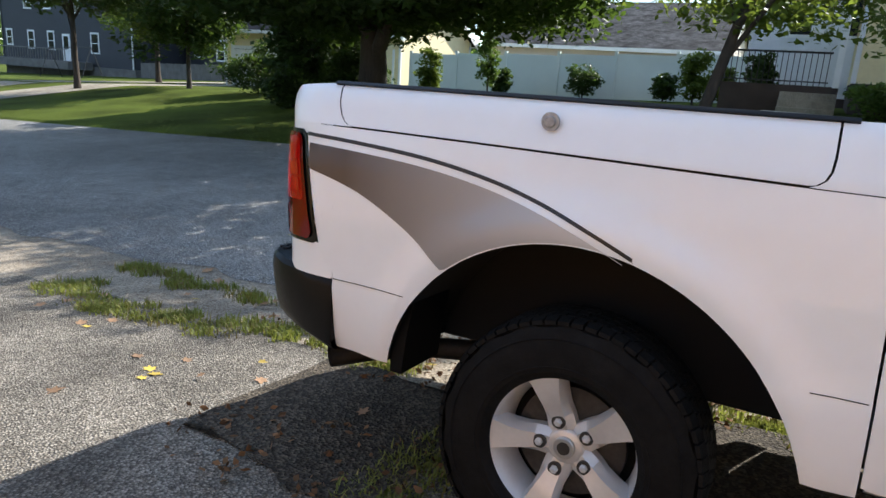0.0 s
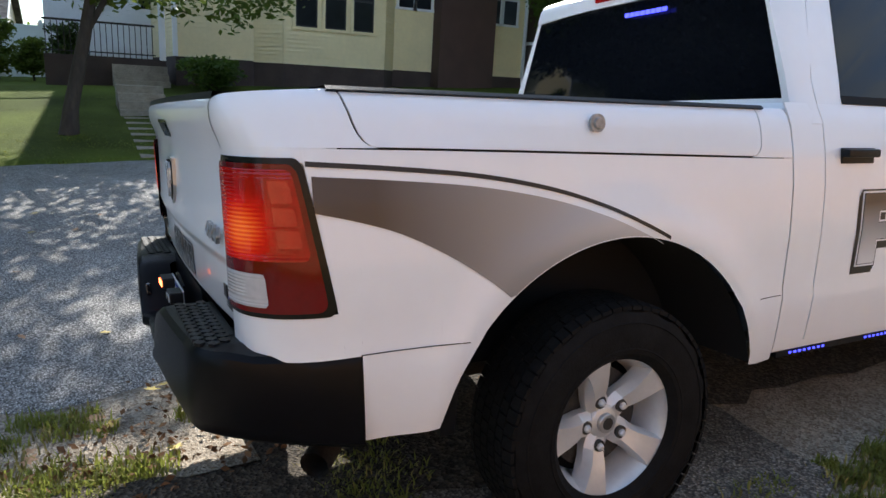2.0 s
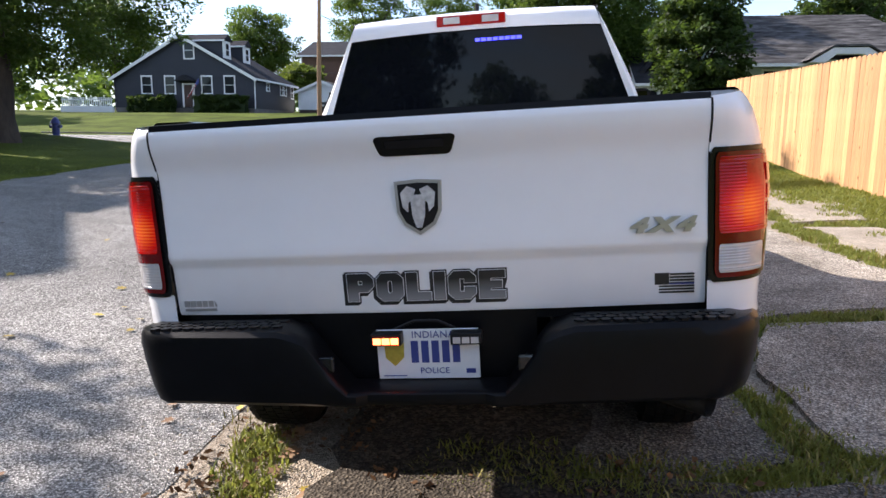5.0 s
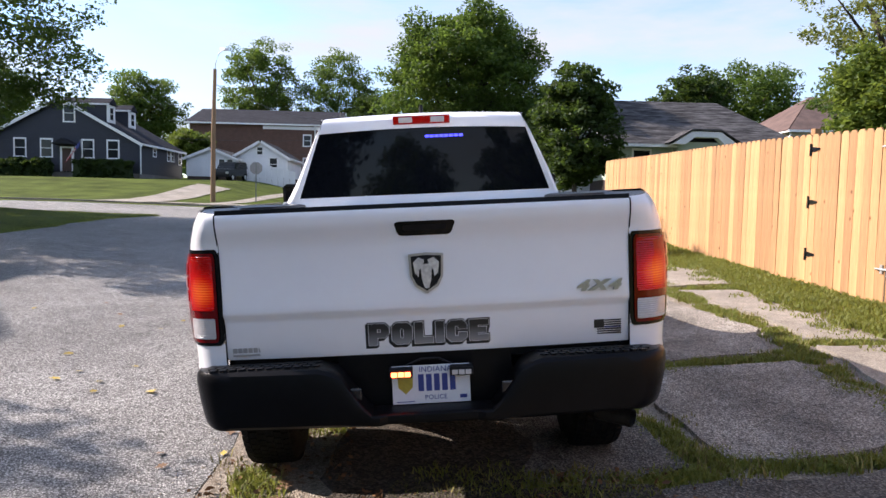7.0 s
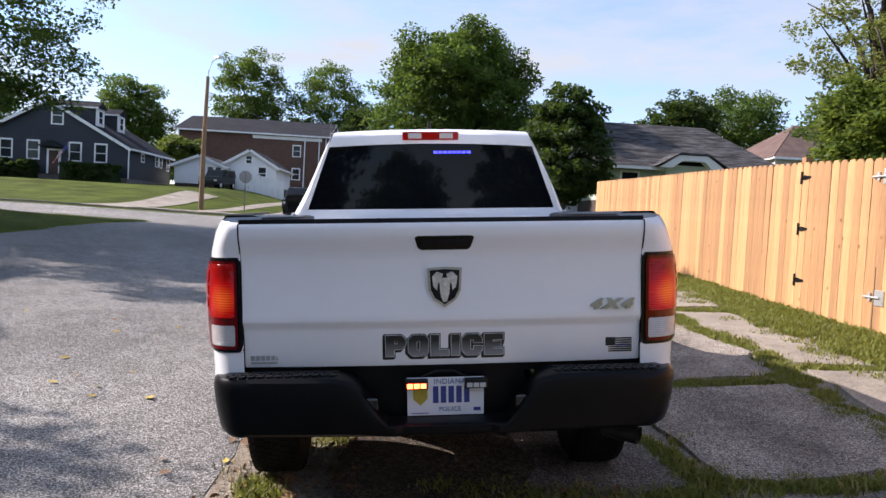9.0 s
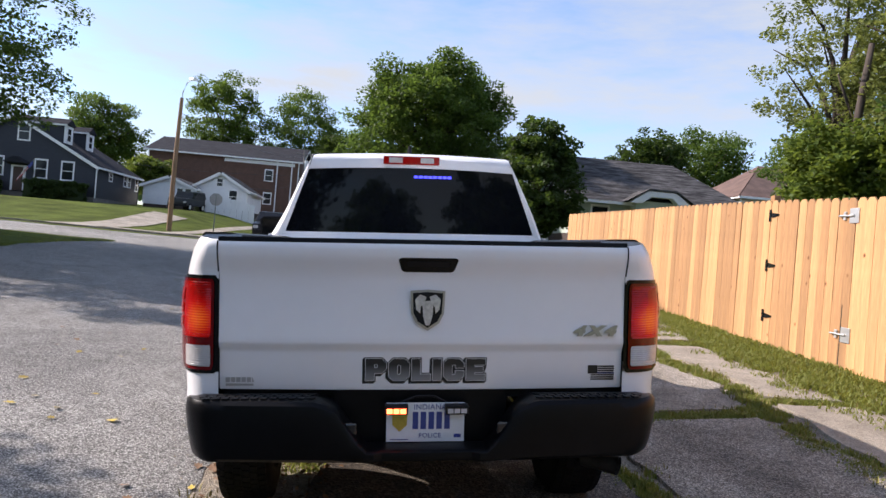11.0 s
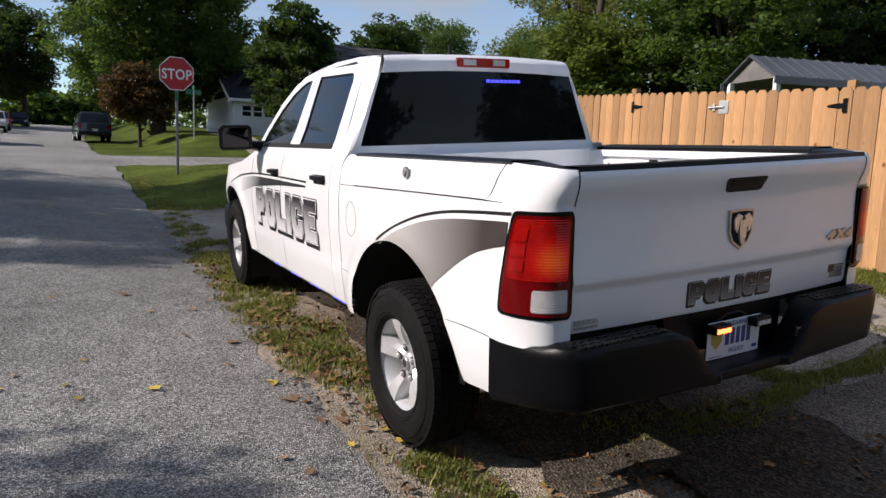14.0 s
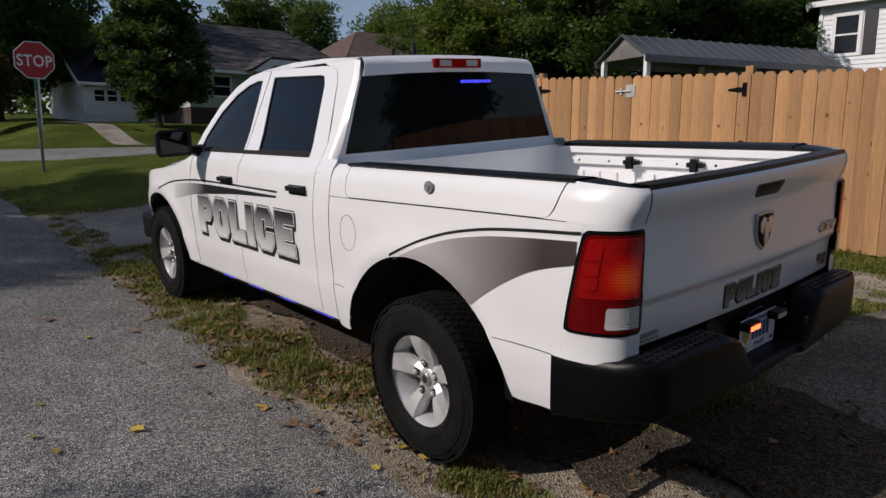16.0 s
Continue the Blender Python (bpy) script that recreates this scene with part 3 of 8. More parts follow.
for a, b in ((-6.0, 2.6), (5.74, 14.9)):
    for h in (0.3, 0.95, 1.6):
        rails = bmesh.new()
        n = 12
        for k in range(n):
            y0, y1 = a + (b - a) * k / n, a + (b - a) * (k + 1) / n
            z0, z1 = fz(y0) + h, fz(y1) + h
            grid(rails, [[(FX + 0.012, y0, z0), (FX + 0.05, y0, z0), (FX + 0.05, y0, z0 + 0.09), (FX + 0.012, y0, z0 + 0.09)],
                         [(FX + 0.012, y1, z1), (FX + 0.05, y1, z1), (FX + 0.05, y1, z1 + 0.09), (FX + 0.012, y1, z1 + 0.09)]], wrap=True)
        part("rail", rails, M["cedar"], fence)
for k, y in enumerate([-5.5, -3.0, -0.5, 2.62, 5.74, 8.1, 10.6, 13.1, 14.8]):
    z = fz(y) - 0.07
    part("post", boxes((FX + 0.012, FX + 0.1, y - 0.045, y + 0.045, z - 0.2, z + (1.97 if k in (3, 4) else 1.88)), bevel=0.006), M["cedar"], fence)


def hinge(y, zz, way):
    h = part("gate_hinge", bmesh.new(), M["black_gloss"], fence, "black steel tee hinge")
    bm = bmesh.new()
    tri = [(0, 0.022), (way * 0.05, 0.03), (way * 0.17, 0.012), (way * 0.18, 0), (way * 0.17, -0.012), (way * 0.05, -0.03), (0, -0.022)]
    prism(bm, [(y + p[0], zz + p[1]) for p in tri], FX - 0.016, FX - 0.010, "x")
    part("strap", bm, M["black_gloss"], h)
    part("plate", boxes((FX - 0.017, FX - 0.009, y - 0.02 - way * 0.02, y + 0.02 - way * 0.02, zz - 0.075, zz + 0.075)), M["black_gloss"], h)
    bm = bmesh.new()
    tube(bm, [(FX - 0.02, y, zz - 0.07), (FX - 0.02, y, zz + 0.07)], 0.009, 8)
    part("pin", bm, M["black_gloss"], h)


for yy, way in ((GATE[1], -1), (GATE[0], 1)):
    zb = fz(yy)
    for h in (0.36, 1.0, 1.64):
        hinge(yy, zb + h, way)
for zz in (0.35, 1.62):
    la = part("gate_latch", bmesh.new(), M["galv"], fence, "galvanised slide latch")
    yl = 4.25
    zb = fz(yl) + 0.01 + zz
    part("plate", boxes((FX - 0.02, FX - 0.010, yl - 0.16, yl - 0.02, zb - 0.08, zb + 0.08), bevel=0.002), M["galv"], la)
    bm = bmesh.new()
    tube(bm, [(FX - 0.03, yl - 0.10, zb), (FX - 0.03, yl + 0.13, zb)], 0.011, 8)
    part("bolt", bm, M["galv"], la)
    part("bracket", boxes((FX - 0.028, FX - 0.010, yl + 0.03, yl + 0.07, zb - 0.045, zb + 0.045), bevel=0.002), M["galv"], la)
part("gate_gap", boxes((FX - 0.0095, FX - 0.0085, 4.243, 4.257, fz(4.25), fz(4.25) + 1.82)), M["gap"], fence)

# ---- the white pickup ----
truck = thing("pickup_truck", "white crew cab police pickup truck with grey and black graphics", "pickup truck", m=TILT)
RAKE = 0.038
SKEW = 0.0185
R_WHEEL, F_WHEEL = 1.24, 4.81


def tp(name, bm, material, parent=truck, label="", smooth=True, rake=True):
    """A part of the truck; the body sits nose down by RAKE, a hair askew by SKEW."""
    for v in bm.verts:
        inner = max(0.0, min(1.0, (0.955 - abs(v.co.x)) / 0.12))
        v.co.x += SKEW * (min(v.co.y, 2.1) - 0.9) * inner
        if rake:
            v.co.z -= RAKE * (v.co.y - 0.1)
    ob = part(name, bm, material, parent, label, smooth)
    if smooth:
        ob.data.set_sharp_from_angle(angle=radians(34))
    return ob


def side_x(y, z):
    """Half width of the lower body at a height."""
    x = float(np.interp(z, [0.55, 0.60, 0.72, 0.795, 0.81, 1.02, 1.18, 1.31, 1.39, 1.43, 1.45], [0.94, 0.955, 0.972, 0.980, 0.974, 0.986, 0.984, 0.970, 0.952, 0.93, 0.905]))
    for cy, cz, rr in ((R_WHEEL, 0.428, 0.662), (F_WHEEL, 0.55, 0.60)):
        r = math.hypot(y - cy, z - cz)
        x += 0.020 * math.exp(-(((r - rr) / 0.075) ** 2)) * (1 if z > 0.45 else 0)
    return x


# tailgate: lip, recessed band, crease
TG = [(0.845, 0.128), (0.86, 0.122), (0.99, 0.119), (1.005, 0.116), (1.022, 0.103), (1.036, 0.100), (1.06, 0.104), (1.20, 0.109), (1.27, 0.110), (1.295, 0.107),
      (1.32, 0.100), (1.345, 0.0905), (1.362, 0.0855), (1.375, 0.0835), (1.395, 0.083), (1.410, 0.085), (1.419, 0.091), (1.422, 0.10)]


def gate_y(x, z):
    return float(np.interp(z, [p[0] for p in TG], [p[1] for p in TG])) + 0.03 * (x / 0.8) ** 2


def bed_point(s, z, sg):
    """Bedside skin: s is y along the side, below 0.36 it runs round the rear corner."""
    if s >= 0.36:
        return (sg * side_x(s, z), s, z)
    th = (0.36 - s) / 0.36 * math.pi / 2
    xs = side_x(0.36, z)
    xs -= 0.016 * float(sm(1.30, 1.43, z)) * math.sin(th)
    pull = max(0.0, 0.136 - gate_y(0.8, z)) * max(0, math.sin(th)) ** 4 if z > 1.20 else 0.0
    return (sg * (0.80 + (xs - 0.80) * max(0, math.cos(th)) ** 0.75), 0.36 - 0.225 * max(0, math.sin(th)) ** 0.95 - pull, z)


def arch_z(y, cy, cz, r, base):
    d = abs(y - cy)
    return max(base, cz + math.sqrt(r * r - d * d)) if d < r else base


def skin(ys, zfun, rows, pt):
    bm = bmesh.new()
    grid(bm, [[pt(y, zfun(y)[0] + (zfun(y)[1] - zfun(y)[0]) * k / rows) for y in ys] for k in range(rows + 1)])
    return bm


def thicken(bm, d=0.012):
    bmesh.ops.recalc_face_normals(bm, faces=bm.faces)
    bmesh.ops.solidify(bm, geom=bm.faces[:], thickness=d)
    return bm


def fan(cy, r, lo, hi, step=0.045):
    """Lines across a span, close together at the arch's flanks."""
    ys = set(np.round(np.arange(lo, hi, step), 4)) | {lo, hi}
    for k in range(33):
        y = cy + r * math.cos(math.pi * k / 32) * 0.9995
        if lo < y < hi:
            ys.add(round(y, 4))
    return sorted(ys)


BED_F = 1.976
lid_line = lambda y: float(np.interp(y, [0.36, 0.6, 1.0, 1.83, 1.97], [1.311, 1.308, 1.301, 1.285, 1.284]))
lid_rear = lambda f: float(np.interp(f, [0, 0.04, 0.12, 0.25, 0.45, 1.0], [0.470, 0.446, 0.430, 0.417, 0.406, 0.386]))
lid_front = lambda f: float(np.interp(f, [0, 0.04, 0.12, 0.25, 0.45, 1.0], [1.775, 1.795, 1.812, 1.822, 1.826, 1.828]))
FS = [0, 0.02, 0.04, 0.08, 0.12, 0.18, 0.25, 0.35, 0.45, 0.6, 0.75, 0.88, 1.0]
for sg in (-1, 1):
    def lid_point(f, y, out=0.0):
        lo = lid_line(y)
        z = lo + (1.447 - lo) * f
        return (sg * (side_x(y, z) + out), y, z)
    # quarter panel below the lid, with the wheel arch cut out
    ys = fan(R_WHEEL, 0.627, 0.405, BED_F)
    bm = skin(ys, lambda y: (arch_z(y, R_WHEEL, 0.428, 0.627, 0.555), lid_line(y) - 0.003), 18, lambda y, z: bed_point(y, z, sg))
    grid(bm, [[bed_point(y, z, sg) for y in (0.36, 0.38, 0.405)] for z in np.linspace(0.80, lid_line(0.37) - 0.003, 16)])
    tp("bedside", bm, M["white_paint"])
    # rear corner above the lamp, joined to the post behind the lid
    ss = [0.0, 0.04, 0.08, 0.12, 0.16, 0.20, 0.25, 0.30, 0.34]
    rows = []
    for f in FS:
        z = 1.311 + 0.136 * f
        y1 = lid_rear(f) - 0.003
        rows.append([bed_point(q, z - 0.022 * f * (1 - q / 0.36), sg) for q in ss] + [bed_point(0.34 + (y1 - 0.34) * k / 5, z, sg) for k in range(1, 6)])
    bm = bmesh.new()
    grid(bm, rows)
    grid(bm, [[bed_point(q, z, sg) for q in ss] for z in (1.276, 1.294, 1.311)])
    tp("corner_panel", bm, M["white_paint"])
    bm = bmesh.new()
    grid(bm, [[bed_point(q, z, sg) for q in ss + [0.36]] for z in (0.80, 0.83, 0.86, 0.89, 0.915)])
    tp("lower_corner_panel", bm, M["white_paint"])
    bm = bmesh.new()
    grid(bm, [[lid_point(f, lid_front(f) + 0.003 + (BED_F - lid_front(f) - 0.003) * k / 4) for k in range(5)] for f in FS])
    tp("front_post_panel", thicken(bm, 0.006), M["white_paint"])
    bm = bmesh.new()
    grid(bm, [[bed_point(q, z, sg) for q in (0.345 - (z - 0.93) * 0.18, 0.352, 0.36)] for z in np.linspace(0.908, 1.309, 9)])
    tp("lamp_post_panel", bm, M["white_paint"])
    # locking side bin lid
    bm = bmesh.new()
    grid(bm, [[lid_point(f, lid_rear(f) + 0.003 + (lid_front(f) - lid_rear(f) - 0.006) * k / 40, 0.001) if f > 0 else lid_point(0.025, lid_rear(0) + (lid_front(0) - lid_rear(0)) * k / 40, 0.001) for k in range(41)] for f in [0] + FS[2:]])
    lid = tp("bin_lid", thicken(bm, 0.006), M["white_paint"], label="white locking lid of the side storage bin")
    bm = bmesh.new()
    for r0, r1, o in ((0.026, 0.026, 0.0), (0.020, 0.014, 0.006)):
        tube(bm, [(sg * (0.962 + o), 1.13, 1.383), (sg * (0.972 + o), 1.13, 1.383)], [r0, r1], 20)
    tp("lock", bm, M["lock_metal"], lid, "round grey metal key lock")
    # black liner behind the joints and in the wheel arch
    bm = bmesh.new()
    grid(bm, [[(sg * (side_x(y, z) - 0.022), y, z) for y in np.linspace(0.37, 1.96, 20)] for z in (1.25, 1.30, 1.35, 1.40, 1.43)])
    n = 28
    arc = [(R_WHEEL + 0.634 * math.cos(a), 0.428 + 0.634 * math.sin(a)) for a in (math.pi * (0.07 + 0.86 * k / n) for k in range(n + 1))]
    arc = [(arc[0][0], 0.560)] + arc + [(arc[-1][0], 0.560)]
    grid(bm, [[(sg * xx, y, z) for y, z in arc] for xx in (0.955, 0.80, 0.55)])
    bm.faces.new([bm.verts.new((sg * 0.55, y, z)) for y, z in arc])
    tp("wheel_arch_liner", bm, M["gap"])
    tp("mud_flap", prism(bmesh.new(), [(0.665, 0.80), (0.632, 0.66), (0.632, 0.525), (0.675, 0.525), (0.690, 0.66), (0.715, 0.80)], sg * 0.70, sg * 0.948, "x"), M["bumper_black"], smooth=False)

# tailgate
bm = bmesh.new()
xs = list(np.linspace(-0.803, 0.803, 41))
grid(bm, [[(x, gate_y(x, z), z) for x in xs] for z, _ in TG] + [[(x, 0.16 + 0.03 * (x / 0.8) ** 2, 1.422) for x in xs]], flip=True)
grid(bm, [[(x, 0.165, z) for x in xs] for z in (0.845, 1.422)])
for sx in (-0.803, 0.803):
    grid(bm, [[(sx, gate_y(sx, z), z) for z, _ in TG], [(sx, 0.175, z) for z, _ in TG]])
tailgate = tp("tailgate", bm, M["white_paint"], label="white pressed steel tailgate")
bm = bmesh.new()
grid(bm, [[(x, (0.089 if i == 0 else 0.094 if i == 1 else 0.178) + 0.03 * (x / 0.8) ** 2, 1.411 if i in (0, 3) else 1.436) for i in range(4)] for x in list(np.linspace(-0.80, 0.80, 31))], wrap=True)
tp("cap", bm, M["bumper_black"], tailgate, "black plastic tailgate cap", smooth=False)
part("seam_backing", boxes((-0.80, 0.80, 0.185, 0.20, 0.80, 1.38)), M["gap"], truck)


def on_gate(x, z, out=0.0):
    """A point on the tailgate, lifted off it, in the truck's frame before the rake."""
    return (x, gate_y(x, z) - out, z)


# shut lines beside the tailgate
for sg in (-1, 1):
    bm = bmesh.new()
    grid(bm, [[(sg * x, gate_y(0.8, z) - 0.0015, z) for x in (0.7985, 0.8045)] for z, _ in TG])
    tp("shut_line", bm, M["gap"], tailgate, smooth=False)
# handle: a recessed cup with a paddle
def gate_patch(rows, out):
    """A sheet on the tailgate from rows of (height, left, right)."""
    bm = bmesh.new()
    grid(bm, [[on_gate(x, z, out) for x in np.linspace(x0, x1, 9)] for z, x0, x1 in rows], flip=True)
    return bm


tp("gate_handle", gate_patch([(1.310, -0.090, 0.086), (1.314, -0.102, 0.096), (1.322, -0.108, 0.102), (1.345, -0.115, 0.110), (1.356, -0.118, 0.114), (1.362, -0.114, 0.112), (1.366, -0.104, 0.104)], 0.0016), M["lamp_rim"], tailgate, "recessed black tailgate handle")
tp("handle_paddle", gate_patch([(1.331, -0.080, 0.076), (1.334, -0.084, 0.080), (1.350, -0.086, 0.082), (1.353, -0.082, 0.078)], 0.0042), M["black_plastic"], tailgate)
# shield badge: chrome rim, black field, plain chrome shape
sh = [(-0.068, 1.238), (0.0, 1.243), (0.068, 1.238), (0.064, 1.15), (0.045, 1.112), (0.0, 1.082), (-0.045, 1.112), (-0.064, 1.15)]
badge = tp("badge", prism(bmesh.new(), [(x - 0.002, z) for x, z in sh], 0.098, 0.114), M["satin_badge"], tailgate, "chrome and black shield badge", smooth=False)
tp("badge_field", prism(bmesh.new(), [(x * 0.86 - 0.002, (z - 1.17) * 0.87 + 1.17) for x, z in sh], 0.0955, 0.105), M["gap"], badge, smooth=False)
bm = bmesh.new()
for s in (-1, 1):
    prism(bm, [(-0.002 + s * a, b) for a, b in ((0.006, 1.215), (0.03, 1.225), (0.05, 1.205), (0.045, 1.165), (0.03, 1.15), (0.028, 1.175), (0.014, 1.19))], 0.0885, 0.098)
prism(bm, [(-0.002 + a, b) for a, b in ((-0.022, 1.20), (0.022, 1.20), (0.018, 1.14), (0.008, 1.105), (-0.008, 1.105), (-0.018, 1.14))], 0.0865, 0.098)
tp("badge_relief", bm, M["badge_silver"], badge, smooth=False)


def gate_text(text, x, z, size, material, **kw):
    return writing("lettering", text, size, material, tailgate, pose(x, gate_y(x, z) - kw.pop("out", 0.002), z - RAKE * 0.01, 90, 0, 0), **kw)


bpy.context.view_layer.update()
for mm, grow, sh, out in (("decal_black", 0.0085, (-0.007, -0.007), 0.0012), ("decal_black", 0.0085, (-0.0035, -0.0035), 0.0016), ("decal_black", 0.0085, (0, 0), 0.0020), ("decal_white", 0.0046, (0, 0), 0.0032), ("fade_letter", 0.0030, (0, 0), 0.0044)):
    bm = block_word("POLICE", 0.080, grow, sh)
    for v in bm.verts:
        x, z = v.co.x - 0.003, 0.886 + v.co.y
        v.co = (x, gate_y(x, z) - out, z)
    tp("lettering", bm, M[mm], tailgate, "outlined police lettering" if mm == "fade_letter" else "", smooth=False)
gate_text("4X4", 0.655, 1.064, 0.054, M["satin_badge"], grow=0.0035, squeeze=1.45, out=0.006, thick=0.005, shear=0.3, spread=1.42)
# thin line flag, dealer bars
for k in range(7):
    z = 0.879 + k * 0.0088
    tp("flag_stripe", boxes((0.657 if k < 3 else 0.699, 0.767, gate_y(0.7, z) - 0.002, gate_y(0.7, z) + 0.004, z, z + 0.0050)), M["decal_black"], tailgate, smooth=False)
tp("flag_canton", boxes((0.657, 0.697, gate_y(0.66, 0.92) - 0.002, gate_y(0.66, 0.92) + 0.004, 0.905, 0.939)), M["decal_black"], tailgate, "small dark striped flag decal", smooth=False)
tp("blue_line", boxes((0.657, 0.767, gate_y(0.7, 0.9) - 0.0025, gate_y(0.7, 0.9), 0.9045, 0.909)), M["plate_blue"], tailgate, smooth=False)
bm = bmesh.new()
for k in range(6):
    box(bm, -0.775 + k * 0.020, -0.759 + k * 0.020, gate_y(-0.73, 0.88) - 0.004, gate_y(-0.73, 0.88) + 0.01, 0.874, 0.893)
box(bm, -0.775, -0.659, gate_y(-0.73, 0.86) - 0.004, gate_y(-0.73, 0.86) + 0.01, 0.860, 0.868)
tp("dealer_mark", bm, M["satin_badge"], tailgate, "small grey dealer mark", smooth=False)

# tail lamps
for sg in (-1, 1):
    lamp = tp("tail_lamp", boxes((sg * 0.80, sg * 0.82, 0.17, 0.19, 0.95, 1.0)), M["gap"], label="red tail lamp with a clear reversing lens in a black rim", smooth=False)
    s_in = 0.0
    def lamp_s(f, z):
        s_out = 0.338 - (z - 0.93) * 0.18
        return s_in + (s_out - s_in) * f
    def lamp_grid(f0, f1, z0, z1, out, nf=12, nz=10, rnd=0.0):
        rows = []
        zz = [z0 + (z1 - z0) * k / nz for k in range(nz + 1)]
        if rnd:
            zz = sorted(set(zz) | {z0 + rnd * q for q in (0.08, 0.25, 0.5, 0.8)} | {z1 - rnd * q for q in (0.08, 0.25, 0.5, 0.8)})
        for z in zz:
            e = min(z - z0, z1 - z)
            cut = (1 - math.sqrt(max(0.0, 1 - (1 - e / rnd) ** 2))) * rnd * 2.6 if rnd and e < rnd else 0.0
            row = []
            for i in range(nf + 1):
                f = f0 + cut * 0.35 + (f1 - f0 - cut * 1.35) * i / nf
                p = Vector(bed_point(lamp_s(f, z), z, sg))
                q = Vector((sg * 0.75, 0.45, z))
                row.append(p + (p - q).normalized() * out)
            rows.append(row)
        bm = bmesh.new()
        grid(bm, rows)
        return bm
    tp("rim", lamp_grid(-0.0, 1.025, 0.910, 1.288, 0.004, 14, 12, 0.03), M["lamp_rim"], lamp, "black lamp surround")
    tp("lens", lamp_grid(0.025, 0.975, 0.924, 1.274, 0.011, 14, 14, 0.03), M["red_lens"], lamp, "ribbed red lens")
    bm = lamp_grid(0.05, 0.93, 1.050, 1.262, 0.0120, 18, 48, 0.022)
    for v in bm.verts:
        v.co.y -= 0.0015 * (round(v.co.z * 220) % 2)
    tp("stop_lens", bm, M["red_glow"], lamp, "brighter ribbed stop lens")
    bm = lamp_grid(0.05, 0.54, 0.938, 1.020, 0.0130, 8, 20, 0.014)
    for v in bm.verts:
        v.co.y -= 0.0015 * (round(v.co.z * 230) % 2)
    tp("reverse_lens", bm, M["clear_lens"], lamp, "clear ribbed reversing lens")
    for z0, z1 in ((1.082, 1.124), (1.134, 1.176), (1.186, 1.236)):
        tp("lens_segment", lamp_grid(0.70, 0.89, z0, z1, 0.0165, 5, 6, 0.010), M["red_segment"], lamp)

# rear bumper: step pads, drop centre, corners wrapped forward
bumper = thing("rear_bumper", "", "")
bumper.parent = truck
bumper["label"] = "black rear step bumper with a dropped centre"


# plan of its rear face, from the middle to the forward end of the corner
BPLAN = [(x, -0.028 + (0.02 if x < 0.2 else 0.0) + 0.05 * (x / 0.9) ** 2) for x in np.linspace(0, 0.80, 29)]
BPLAN += [(0.835, 0.018), (0.870, 0.035), (0.900, 0.062), (0.923, 0.098), (0.942, 0.145), (0.957, 0.205), (0.968, 0.28), (0.974, 0.35), (0.977, 0.378), (0.978, 0.395), (0.978, 0.405)]
BPLAN = [(-x, y) for x, y in BPLAN[:0:-1]] + BPLAN


def bump_top(x, y):
    a = abs(x)
    return float(np.interp(a, [0.0, 0.235, 0.345, 0.42], [0.641, 0.641, 0.80, 0.826])) - 0.012 * sm(0.10, 0.16, y)


def bump_bot(x, y):
    return float(np.interp(abs(x), [0, 0.70, 0.85], [0.598, 0.600, 0.598])) - 0.045 * max(0.0, (y - 0.03) / 0.32)


rows = []
for f, inn in ((0.0, 0.05), (0.0, 0.018), (0.06, 0.004), (0.2, 0.0), (0.5, 0.0), (0.82, 0.002), (0.94, 0.008), (1.0, 0.022), (1.0, 0.05)):
    r = []
    for x, y in BPLAN:
        z0, z1 = bump_bot(x, y), bump_top(x, y)
        k = max(0.0, min(1.0, (abs(x) - 0.78) / 0.14))
        r.append((x - math.copysign((inn + 0.055 * (1 - f) ** 1.5 * (1 - max(0.0, y) / 0.42)) * k, x) if x else 0.0, y + inn * (1 - 0.8 * k), z0 + (z1 - z0) * f + (0.004 if f == 1.0 and inn > 0.03 else 0)))
    rows.append(r)
rows.append([(x * 0.93 if abs(x) > 0.80 else x, max(y + 0.05, 0.14) if abs(x) > 0.35 else 0.10, bump_top(x, y) + 0.004) for x, y in BPLAN])
bm = bmesh.new()
grid(bm, rows, flip=True)
grid(bm, [[(x * 0.94, 0.30, 0.64) for x, y in BPLAN], rows[0]], flip=True)
for e in (0, -1):
    x, y = BPLAN[e]
    grid(bm, [[(x, y - 0.002, 0.575), (x, y - 0.002, 0.80)], [(x * 0.90, y - 0.002, 0.60), (x * 0.90, y - 0.002, 0.80)]])
grid(bm, [[(x, 0.125, 0.60) for x in (-0.36, 0.32)], [(x, 0.125, 0.845) for x in (-0.36, 0.32)]], flip=True)
tp("bumper_shell", bm, M["bumper_black"], bumper)
for sg in (-1, 1):
    pad = bmesh.new()
    for i in range(12):
        for j in range(3):
            cx, cy = sg * (0.44 + i * 0.035 + (j % 2) * 0.0175), 0.045 + j * 0.030
            prism(pad, [(cx + 0.017 * math.cos(a), cy + 0.015 * math.sin(a)) for a in (math.pi / 3 * k for k in range(6))], 0.826, 0.8345, "z")
    tagged(tp("step_pad", pad, M["black_plastic"], bumper, "hexagonal rubber step tread", smooth=False), kind="stuff")
    tp("plate_lamp", boxes((sg * 0.30 - 0.035, sg * 0.30 + 0.035, 0.0, 0.02, 0.70, 0.745), bevel=0.006), M["black_gloss"], bumper, smooth=False)

# plate with its two warning lamps
plate = tp("licence_plate", boxes((-0.155, 0.150, 0.088, 0.092, 0.648, 0.802), bevel=0.0015), M["plate_white"], label="white and blue state police plate", smooth=False)
for text, z, size in (("INDIANA", 0.776, 0.030), ("POLICE", 0.665, 0.026)):
    writing("lettering", text, size, M["plate_blue"], plate, pose(0.0, 0.0865, z, 90, 0, 0), thick=0.0006, spread=1.05)
